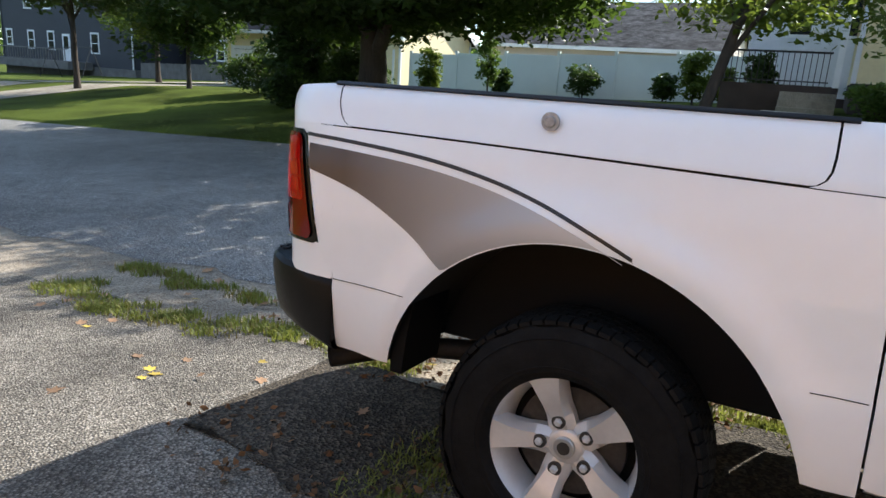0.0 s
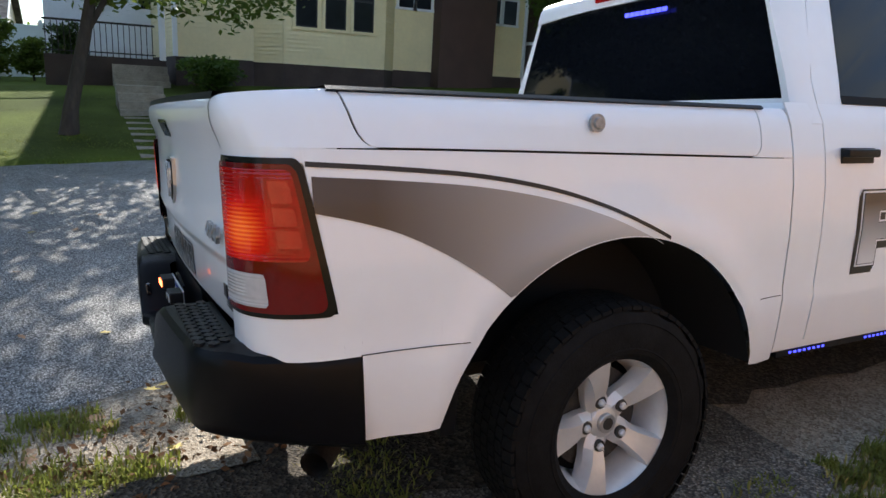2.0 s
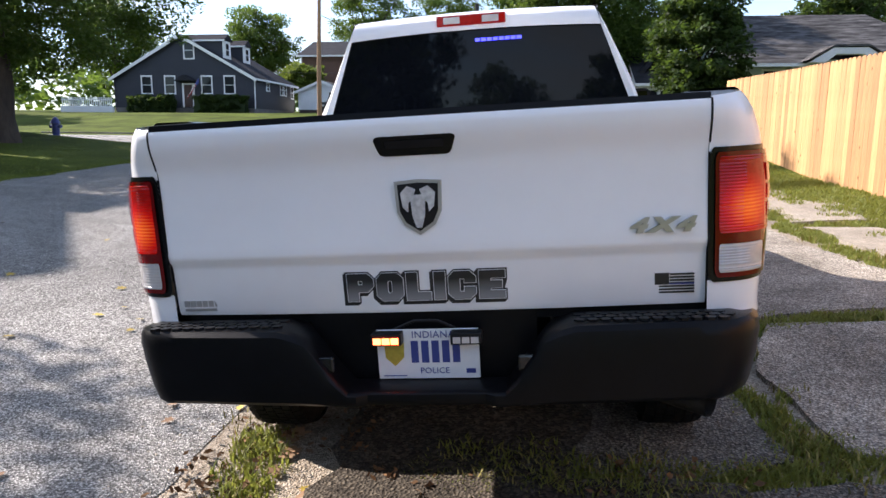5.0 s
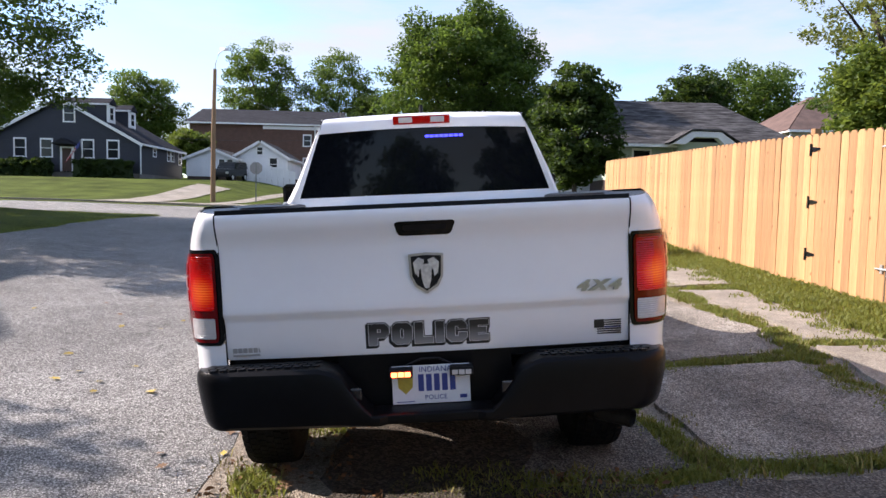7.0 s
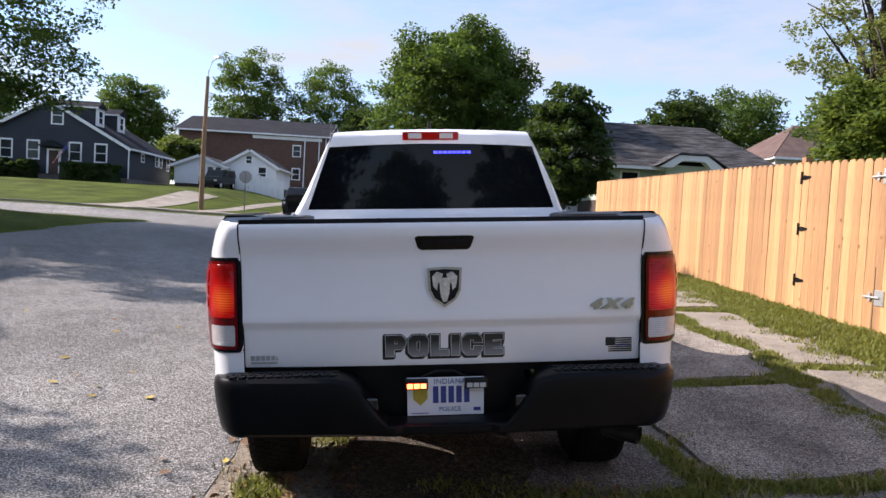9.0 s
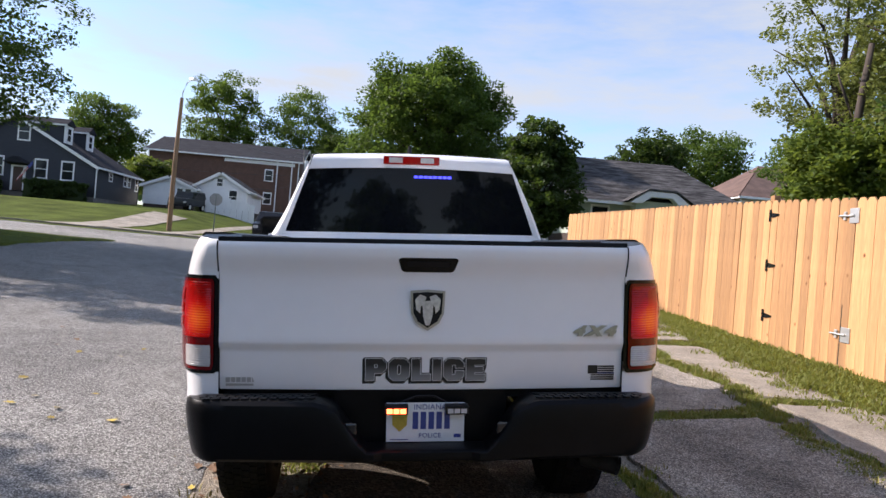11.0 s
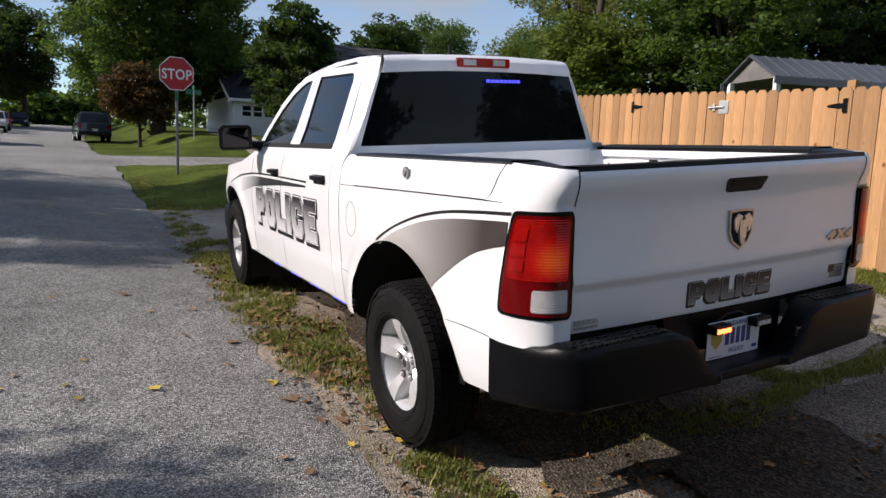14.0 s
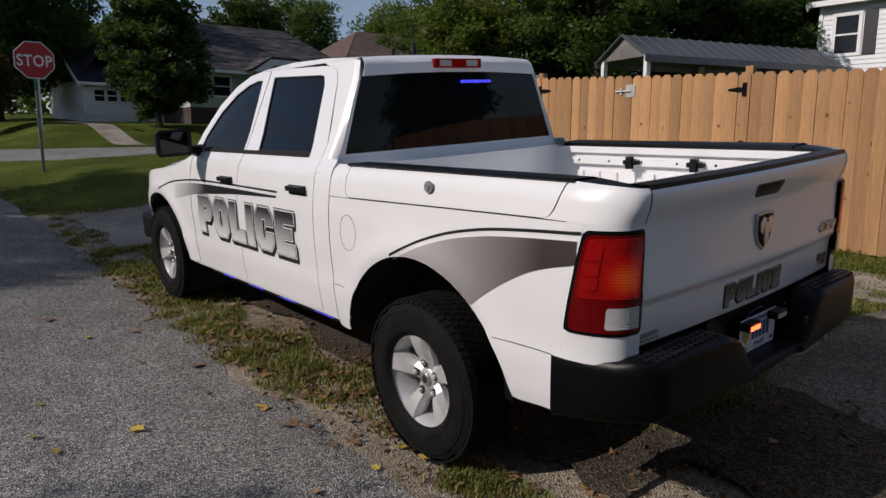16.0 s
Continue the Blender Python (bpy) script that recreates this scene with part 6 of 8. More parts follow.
# lower walk and steps up the bank
walkway = thing("garden_walk", "narrow concrete walk with steps up the lawn", "path", kind="structure")
for k in range(10):
    x = -8.6 - k * 0.62
    part("slab", boxes((x - 0.6, x, 0.55, 1.35, g(x, 1) - 0.1, g(x, 1) + 0.035)), M["concrete"], walkway)
for k in range(4):
    x = -12.6 - k * 0.32
    part("step", boxes((x - 0.6, x, 0.5, 1.4, g(-12.4, 1), g(-12.4, 1) + 0.15 * (k + 1))), M["concrete"], walkway)

# pale vinyl fence
vf = thing("vinyl_fence", "pale cream vinyl privacy fence", "fence")
y = -15.6
while y < 0.0:
    z = g(-25.6, y) - 0.04
    part("panel", boxes((-25.62, -25.58, y + 0.06, y + 2.34, z, z + 1.78)), M["vinyl_fence"], vf)
    part("post", boxes((-25.67, -25.53, y - 0.06, y + 0.06, z - 0.2, z + 1.95)), M["vinyl_fence"], vf)
    part("top_rail", boxes((-25.64, -25.56, y, y + 2.4, z + 1.74, z + 1.86)), M["vinyl_fence"], vf)
    y += 2.4
# yellow garage
ga = gable_house("yellow_garage", "yellow clapboard garage with a white overhead door", -33.5, -26.2, -28.0, -16.6, 0.0, 3.1, 2.0, "y", "siding_yellow", "shingle", 0.115)
part("garage_door", boxes((-26.2, -26.14, -27.4, -24.0, -0.2, 2.2)), M["trim_white"], ga, "white panelled overhead door")
for k in range(4):
    part("door_panel_joint", boxes((-26.14, -26.135, -27.4, -24.0, 0.35 + k * 0.55, 0.37 + k * 0.55)), M["gap"], ga)
part("side_door", boxes((-26.2, -26.14, -17.9, -17.0, 0.1, 2.2)), M["siding_yellow"], ga)
for y0, y1 in ((-18.0, -17.9), (-17.0, -16.9), (-27.6, -27.4)):
    part("trim", boxes((-26.2, -26.12, y0, y1, -0.1, 2.37)), M["trim_white"], ga)
tagged(draped("garage_drive", steps((-26, -8.4, 16)), [-27.5, -26.5, -25.5, -24.5], 0.045, M["concrete"], None, 0.15, 3.0), "pale concrete driveway to the garage", "driveway", kind="structure")
tagged(draped("side_drive", steps((-40, -8.4, 24)), [-33, -31.5, -30], 0.045, M["concrete"], None, 0.2, 8.0), "worn gravel driveway across the street", "driveway", kind="structure")
back_house = gable_house("grey_roof_house", "house with a grey hip roof behind the vinyl fence", -44, -33, -15, -3, 0.8, 2.4, 2.6, "y", "siding_tan", "shingle_worn")
gf = thing("grey_fence", "weathered grey board fence", "fence")
for k in range(16):
    y0 = -30.0 - k * 0.95
    part("panel", boxes((-34.05, -34.0, y0 - 0.93, y0, g(-34, y0) - 0.3, g(-34, y0) + 1.15)), M["grey_wood"], gf)
# tall navy house
nh = gable_house("navy_house", "two-storey navy clapboard house with white windows", -48, -34.5, -64, -46.4, 0.1, 6.2, 3.0, "x", "siding_navy", "shingle", 0.16, base_mat="grey_wood")
for y, z, w_, h_ in ((-63, 1.5, 0.75, 1.25), (-59.8, 1.3, 0.8, 1.4), (-57.0, 1.3, 0.8, 1.4), (-51.2, 1.2, 0.9, 1.5), (-60, 4.6, 0.9, 1.0), (-57.3, 4.6, 0.9, 1.0), (-53.5, 4.3, 0.85, 1.5)):
    win(nh, face(-34.5, y, z, 90), w_, h_)
part("door", boxes((-34.5, -34.42, -55.4, -54.4, 0.35, 2.6)), M["trim_white"], nh, "white half-glazed back door")
part("door_glass", boxes((-34.42, -34.41, -55.2, -54.6, 1.4, 2.4)), M["window_dark"], nh)
part("deck", boxes((-34.4, -32.2, -66, -51.5, -0.2, 0.42)), M["grey_wood"], nh)
bm = bmesh.new()
for k in range(40):
    y = -65.5 + k * 0.35
    box(bm, -32.25, -32.2, y, y + 0.05, 0.42, 1.35)
box(bm, -32.27, -32.18, -65.6, -51.6, 1.32, 1.4)
part("deck_rail", bm, M["grey_wood"], nh)
bm = bmesh.new()
tube(bm, [(-34.35, -46.5, 0.1), (-34.35, -46.5, 6.3)], 0.06, 8)
part("downspout", bm, M["trim_white"], nh)
nh2 = gable_house("dark_wing", "dark clapboard house beside the navy house", -52, -39, -45.5, -37, 0.3, 5.6, 2.5, "x", "siding_navy", "shingle", 0.16)
for y, z in ((-44.3, 1.4), (-41.8, 1.2), (-44.0, 4.2)):
    win(nh2, face(-39, y, z, 90), 0.8, 1.5)
sw = thing("swing_set", "thin dark metal swing set on the lawn", "swing set")
for y in (-45.5, -41.0):
    for dx in (-0.8, 0.8):
        bm = bmesh.new()
        tube(bm, [(-27 + dx, y, g(-27 + dx, y)), (-27, y, g(-27, y) + 2.0)], 0.03, 6)
        part("leg", bm, M["iron"], sw)
bm = bmesh.new()
tube(bm, [(-27, -45.5, g(-27, -45.5) + 2.0), (-27, -41.0, g(-27, -41) + 2.0)], 0.03, 6)
part("top_bar", bm, M["iron"], sw)

# ---- beyond the corner ----
cape = gable_house("dark_cape_house", "dark blue-grey cape cod house with white windows and dormers", -38.5, -24.9, 60, 71, 3.45, 2.75, 3.75, "y", "siding_navy", "shingle", 0.16, base_mat="grey_wood")
for x in (-35.3, -33.0, -29.4, -27.2):
    win(cape, face(x, 60, 4.75, 0), 0.95, 1.55)
win(cape, face(-31.0, 60, 7.9, 0), 0.9, 1.5)
part("front_door", boxes((-31.8, -30.6, 59.9, 60, 3.5, 5.7)), M["trim_white"], cape, "white framed front door")
part("door_leaf", boxes((-31.6, -30.8, 59.88, 59.9, 3.5, 5.55)), M["brown_panel"], cape)
part("door_hood", prism(bmesh.new(), [(-32.2, 5.85), (-30.2, 5.85), (-31.2, 6.4)], 59.0, 60.0), M["shingle"], cape)
for y in (60.6, 65.2):
    zr = 7.78
    part("dormer", boxes((-31.6, -28.0, y, y + 1.6, zr, zr + 1.85)), M["siding_navy"], cape)
    part("dormer_roof", prism(bmesh.new(), [(y - 0.2, zr + 1.82), (y + 1.8, zr + 1.82), (y + 0.8, zr + 2.45)], -32.2, -27.75, "x"), M["shingle"], cape)
    part("dormer_trim", boxes((-32.2, -27.7, y - 0.24, y - 0.16, zr + 1.72, zr + 1.86)), M["trim_white"], cape)
    part("dormer_face", boxes((-28.0, -27.94, y - 0.02, y + 1.62, zr - 0.1, zr + 1.85)), M["trim_white"], cape)
    win(cape, face(-27.94, y + 0.8, zr + 0.45, 90), 0.75, 1.15)
for y, w_, h_, z in ((63.5, 0.7, 0.7, 5.2), (67.2, 0.7, 1.0, 5.0), (68.3, 0.7, 1.0, 5.0), (70.4, 0.7, 1.2, 4.8)):
    win(cape, face(-24.9, y, z, 90), w_, h_)
bm = bmesh.new()
tube(bm, [(-24.75, 59.9, 3.4), (-24.75, 59.9, 6.2)], 0.06, 8)
part("downspout", bm, M["trim_white"], cape)
fl_ = thing("house_flag", "striped flag on a short pole by the door", "flag")
bm = bmesh.new()
tube(bm, [(-29.9, 59.9, 5.0), (-29.5, 58.8, 6.2)], 0.025, 6)
part("pole", bm, M["galv"], fl_)
for k in range(6):
    bm = bmesh.new()
    grid(bm, [[(-29.55 - s * 0.9 - 0.13 * k * 0.5, 58.85 + 0.06 * math.sin(s * 7 + k), 6.1 - s * 1.15 - k * 0.12 - u * 0.12) for s in np.linspace(0, 1, 6)] for u in (0, 1)])
    part("stripe", bm, M["sign_red" if k % 2 else "trim_white"], fl_)
bm = bmesh.new()
grid(bm, [[(-29.54 - s * 0.4, 58.80 + 0.05 * math.sin(s * 7), 6.12 - s * 0.5 - u * 0.40) for s in np.linspace(0, 1, 4)] for u in (0, 1)])
part("canton", bm, M["plate_blue"], fl_)
brick = gable_house("brick_building", "long brown brick building with a dark shingle roof", -28.6, -10.4, 85, 99, 3.6, 7.3, 2.4, "x", "brick_red", "shingle", 0.30, eave=0.5, base_mat="brick_red")
for x in (-14.0,):
    for z in (5.3, 8.2):
        win(brick, face(x, 85, z, 0), 0.9, 1.35)
for y in (87.5, 90.5, 93.5, 96.5):
    for z in (4.6, 7.6):
        win(brick, face(-10.4, y, z, 90), 0.9, 1.4)
part("band", boxes((-19.5, -10.9, 84.85, 85.0, 10.2, 10.6)), M["trim_white"], brick)
bm = bmesh.new()
for x in (-13.0, -11.2):
    tube(bm, [(x, 84.8, 3.8), (x, 84.8, 10.9)], 0.08, 8)
part("downspout", bm, M["trim_white"], brick)
cott = gable_house("white_cottage", "small white cottage with grey roof and side wing", -19.0, -13.6, 69.5, 78, 3.7, 2.1, 1.6, "y", "siding_white", "shingle_worn", 0.16)
wing = gable_house("white_cottage_wing", "white wing of the cottage with a low gable", -23.5, -18.6, 68.5, 76, 3.6, 1.9, 1.0, "y", "siding_white", "shingle_worn", 0.16)
win(cott, face(-16.4, 69.5, 6.0, 0), 0.6, 0.8)
win(cott, face(-15.0, 69.5, 4.4, 0), 0.8, 1.3)
for x in (-20.0, -19.2):
    win(wing, face(x, 68.5, 4.3, 0), 0.6, 1.1)
wf = thing("white_picket_fence", "white vinyl fence beside the cottage", "fence")
for k in range(10):
    x0 = -17.9 + k * 0.58
    part("panel", boxes((x0, x0 + 0.55, 66.0, 66.06, g(x0, 66) - 0.2, g(x0, 66) + (1.75 if k > 3 else 1.2))), M["siding_white"], wf)
gh = gable_house("green_house", "pale green house under a wide worn grey shingle roof", 12.2, 24.2, 41, 53, 3.2, 2.5, 3.3, "x", "siding_green", "shingle_worn", 0.14, eave=0.7, hip=(0.0, 3.4))
part("porch_gable", prism(bmesh.new(), [(15.6, 5.4), (16.8, 6.2), (18.6, 6.2), (19.8, 5.4), (18.9, 5.4), (18.4, 5.85), (17.0, 5.85), (16.4, 5.4)], 39.4, 40.0), M["trim_white"], gh)
part("porch_wall", boxes((16.2, 19.2, 40.0, 41.0, 2.6, 5.6)), M["siding_green"], gh)
part("porch_shingles", prism(bmesh.new(), [(15.4, 5.5), (16.8, 6.35), (18.6, 6.35), (20.0, 5.5), (18.6, 6.25), (16.8, 6.25)], 39.3, 41.5), M["shingle_worn"], gh)
win(gh, face(14.2, 41, 3.9, 0), 1.1, 1.2, "trim_white")
win(gh, face(20.9, 41, 3.9, 0), 1.0, 1.2, "trim_white")
bm = bmesh.new()
box(bm, 15.2, 15.7, 46.6, 47.1, 7.8, 8.9)
part("chimney", bm, M["brick_red"], gh)
tan = gable_house("tan_house", "tan house with a brown hip roof", 28.8, 39.7, 50, 60, 4.6, 3.2, 3.2, "x", "siding_tan", "shingle_brown", 0.16, hip=(4.6, 0.0))
win(tan, face(31.7, 50, 6.3, 0), 0.8, 1.3)
win(tan, face(28.8, 53, 6.3, -90), 0.8, 1.3)
bung = gable_house("white_bungalow", "white bungalow with a glazed front porch", 7.5, 14.5, 46, 56, 2.75, 2.0, 2.4, "x", "siding_white", "shingle", 0.14, base_mat="siding_white")
for x in (8.35, 9.1, 9.85):
    win(bung, face(x, 46, 3.55, 0), 0.62, 0.75)
part("upper_gable", prism(bmesh.new(), [(8.7, 4.9), (12.4, 4.9), (10.5, 7.3)], 47.5, 50), M["siding_white"], bung)
part("upper_roof", prism(bmesh.new(), [(7.1, 4.9), (9.2, 7.5), (11.4, 4.9), (11.0, 4.9), (9.2, 7.2), (7.5, 4.9)], 47.2, 51), M["shingle"], bung)
shed = thing("open_shed", "open shed with a dark ribbed metal roof behind the fence", "shed", m=pose(14.65, 11.7, 0, 0, 0, -15.6))
for sg in (-1, 1):
    bm = bmesh.new()
    slab_roof(bm, (0, sg * 1.15, 3.82), (8.4, sg * 1.15, 3.82), (8.4, 0, 4.50), (0, 0, 4.50), 0.04)
    rf = part("roof", bm, M["metal_roof"], shed)
    for k in range(20):
        x = 0.05 + k * 0.43
        bm = bmesh.new()
        slab_roof(bm, (x, sg * 1.15, 3.86), (x + 0.05, sg * 1.15, 3.86), (x + 0.05, 0, 4.54), (x, 0, 4.54), 0.03)
        part("rib", bm, M["metal_roof"], rf)
    part("fascia", boxes((-0.02, 8.4, sg * 1.15, sg * 1.19, 3.66, 3.86)), M["metal_roof"], shed)
    for x in (0.2, 4.2, 8.1):
        part("post", boxes((x - 0.07, x + 0.07, sg * 1.0 - 0.07, sg * 1.0 + 0.07, 0.4, 3.86)), M["trim_white"], shed)
part("gable", prism(bmesh.new(), [(-1.1, 3.84), (0, 4.46), (1.1, 3.84)], 0.15, 0.22, "x"), M["grey_wood"], shed)
wr = gable_house("white_siding_house", "white sided house with dark shutters behind the fence", 24, 34, -8, 9.9, 1.2, 5.2, 3.0, "y", "siding_white", "shingle", 0.16)
win(wr, face(24, 9.0, 4.45, -90), 0.8, 1.35)
part("shutter", boxes((23.94, 24.0, 8.05, 8.45, 4.4, 5.9)), M["iron"], wr)

# ---- trees ----
rng = np.random.default_rng(11)


def leaf_cloud(name, centers, spread, per, size, material, parent, flat=0.6):
    """Many small folded leaves round given clump centres, as one mesh."""
    c = np.repeat(np.asarray(centers, float), per, axis=0)
    n = len(c)
    off = rng.normal(0, 1, (n, 3))
    off /= np.maximum(np.linalg.norm(off, axis=1, keepdims=True), 1e-6)
    off *= (rng.random((n, 1)) ** 0.45) * spread
    off[:, 2] *= flat
    p = c + off
    a = rng.normal(0, 1, (n, 3))
    a[:, 2] = a[:, 2] * 0.5 - 0.2
    a /= np.linalg.norm(a, axis=1, keepdims=True)
    up = rng.normal(0, 0.6, (n, 3)) + (0, 0, 1.0)
    b = np.cross(a, up)
    b /= np.maximum(np.linalg.norm(b, axis=1, keepdims=True), 1e-6)
    s = size * (0.6 + 0.8 * rng.random((n, 1)))
    v = np.empty((n, 4, 3))
    v[:, 0] = p - a * s * 0.62
    v[:, 1] = p + b * s * 0.36
    v[:, 2] = p + a * s * 0.62
    v[:, 3] = p - b * s * 0.36
    me = bpy.data.meshes.new(name)
    me.vertices.add(n * 4)
    me.vertices.foreach_set("co", v.ravel())
    me.loops.add(n * 4)
    me.loops.foreach_set("vertex_index", np.arange(n * 4, dtype=np.int32))
    me.polygons.add(n)
    me.polygons.foreach_set("loop_start", np.arange(n, dtype=np.int32) * 4)
    me.update(calc_edges=True)
    me.materials.append(material)
    ob = new(name, me)
    ob.parent = parent
    return ob


def tree(label, x, y, height, radius, trunk, leaf, clumps, per, size, low=0.25, lean=(0, 0), wide=1.0, squash=1.0, name="tree", z=None, limbs=9, hole=0.15, seed=0.0, top=0.5, clump=0.0, skirt=1.0):
    """Trunk, tapering limbs and a crown of leaf clumps with an uneven outline."""
    z0 = g(x, y) if z is None else z
    ob = thing(name, label, "tree", m=pose(x, y, z0))
    base = height * low
    cz = base + (height - base) * top
    lx, ly = lean
    bm = bmesh.new()
    n = 8
    pts = [(lx * (k / n) ** 1.3 + 0.12 * trunk * math.sin(k * 2 + seed), ly * (k / n) ** 1.3 + 0.12 * trunk * math.cos(k * 1.7 + seed), -0.15 + (cz + 0.15) * k / n) for k in range(n + 1)]
    tube(bm, pts, [trunk * (1.35 if k == 0 else 1.0 - 0.62 * k / n) for k in range(n + 1)], 12, cap=False)
    tips = []
    for k in range(limbs):
        f = 0.45 + 0.5 * k / limbs
        p = Vector(pts[min(n, int(f * n))])
        a = 2.4 * k + seed
        r = radius * (0.55 + 0.35 * rng.random())
        q = Vector((lx + wide * r * math.cos(a), ly + r * math.sin(a), cz + (height - cz) * (0.5 * rng.random() - 0.1)))
        mid = p.lerp(q, 0.5) + Vector((0, 0, 0.08 * height))
        tube(bm, [p, p.lerp(mid, 0.5) + Vector((0, 0, 0.03 * height)), mid, q], [trunk * 0.42, trunk * 0.32, trunk * 0.22, trunk * 0.06], 7, cap=False)
        tips.append(q)
    part("trunk", bm, M["bark"], ob, "", True)
    cs = []
    while len(cs) < clumps:
        d = rng.normal(0, 1, 3)
        d /= np.linalg.norm(d)
        bulge = 0.80 + 0.34 * noise.noise((d[0] * 1.8 + seed, d[1] * 1.8, d[2] * 1.8 + seed)) + 0.16 * noise.noise((d[0] * 4.5, d[1] * 4.5 + seed, d[2] * 4.5))
        r = bulge * (0.35 + 0.65 * rng.random() ** 0.5)
        zz = (d[2] * r * (height - cz) if d[2] > 0 else -(abs(d[2]) ** skirt) * (cz - base) * r ** (0.5 if skirt < 1 else 1.0)) * squash
        q = (lx + wide * d[0] * r * radius, ly + d[1] * r * radius, cz + zz)
        if noise.noise((q[0] * 0.55 + seed, q[1] * 0.55, q[2] * 0.55)) < -0.42 + hole:
            if rng.random() < 0.75:
                continue
        cs.append(q)
    leaf_cloud("crown", cs, clump or radius * 0.17 + 0.18, per, size, M[leaf], ob)
    return ob


# street trees across the road
tree("large dark street maple with a heavy trunk", -11.2, -7.85, 7.6, 7.0, 0.42, "leaf_dark", 820, 120, 0.15, low=0.29, seed=1.0, limbs=14, hole=0.42, clump=0.85, skirt=0.45, top=0.38)
tree("slender light green roadside locust tree", -10.8, -0.4, 7.6, 3.6, 0.13, "leaf_light", 280, 58, 0.12, low=0.22, lean=(-0.6, 1.2), seed=2.0, hole=0.35, clump=0.55, skirt=0.6)
tree("street maple hanging over the road", -12.5, 13.7, 10.6, 5.2, 0.30, "leaf", 820, 150, 0.085, low=0.13, seed=3.0, limbs=14, hole=0.15, clump=0.5, skirt=0.8)
tree("dense dark bushy tree beside the street maple", -15.6, -13.0, 4.6, 2.0, 0.10, "leaf_dark", 330, 60, 0.16, low=0.02, seed=3.7, hole=-0.2, clump=0.45, skirt=0.6)
tree("slim young tree by the garage drive", -17.5, -21.2, 7.5, 3.4, 0.10, "leaf_dark", 300, 56, 0.18, low=0.12, seed=4.0)
tree("slim street tree with a thin trunk", -15.5, -25.5, 8.5, 4.2, 0.13, "leaf_dark", 380, 56, 0.19, low=0.30, seed=4.5)
tree("young maple on the far lawn", -24, -31, 7.0, 3.6, 0.16, "leaf_light", 190, 50, 0.2, low=0.25, seed=5.0)
tree("broad garden tree shading the corner verge", -18.6, 18.6, 10.5, 4.9, 0.26, "leaf", 420, 70, 0.14, low=0.2, seed=3.3, limbs=10, hole=0.0, clump=0.75)
# shrubs before the vinyl fence
for lab, x, y, h, r, lf in (("narrow clipped green shrub", -20, -11.4, 2.0, 0.42, "leaf_light"), ("tall narrow vine-grown shrub", -22, -9.9, 3.3, 0.45, "leaf"), ("small dark rounded shrub by the fence", -23.8, -10.2, 1.2, 0.45, "leaf_dark"),
                            ("tall leafy hedge shrub on the lawn", -21.5, -2.2, 2.1, 0.55, "leaf_light"), ("low shrub beside the hedge", -21.0, -1.3, 1.2, 0.5, "leaf_light"), ("small dark rounded shrub by the fence", -24.2, -3.7, 1.1, 0.5, "leaf_dark"),
                            ("sparse twiggy shrub by the fence", -24.2, -6.8, 1.5, 0.7, "leaf_dark"), ("dark shrub under the tree", -16.5, -16.5, 1.6, 1.5, "leaf_dark"), ("dark shrub under the tree", -13.8, -12.5, 1.2, 1.1, "leaf_dark"),
                            ("dark leafy shrub by the maple trunk", -14.0, -10.4, 1.9, 1.1, "leaf_dark"), ("flowering shrub by the stoop", -16.4, 2.8, 0.9, 0.8, "leaf"), ("dark evergreen shrub by the stoop", -23.5, -0.4, 2.0, 0.55, "leaf_dark")):
    tree(lab, x, y, h, r, 0.04, lf, 46 if r < 1 else 90, 50, 0.11, low=0.02, seed=x, name="shrub", limbs=4)
# beyond the corner
tree("large round dark green maple", 3.4, 51.5, 15.4, 7.6, 0.45, "leaf", 950, 120, 0.21, low=0.10, clump=1.0, skirt=0.7, seed=6.0, limbs=12, hole=-0.1)
tree("round pale green garden tree before the brick building", -26.7, 80, 6.2, 3.1, 0.2, "leaf_light", 260, 46, 0.30, low=0.12, seed=10.4, hole=-0.2, clump=0.6)
tree("oval dense pear tree", 8.9, 36.5, 7.9, 3.1, 0.16, "leaf_dark", 480, 60, 0.20, low=0.07, clump=0.5, skirt=0.7, seed=7.0, hole=-0.2)
tree("small rust-coloured maple by the street", 1.4, 42.5, 5.0, 2.3, 0.12, "leaf_rust", 240, 50, 0.18, low=0.2, seed=8.0)
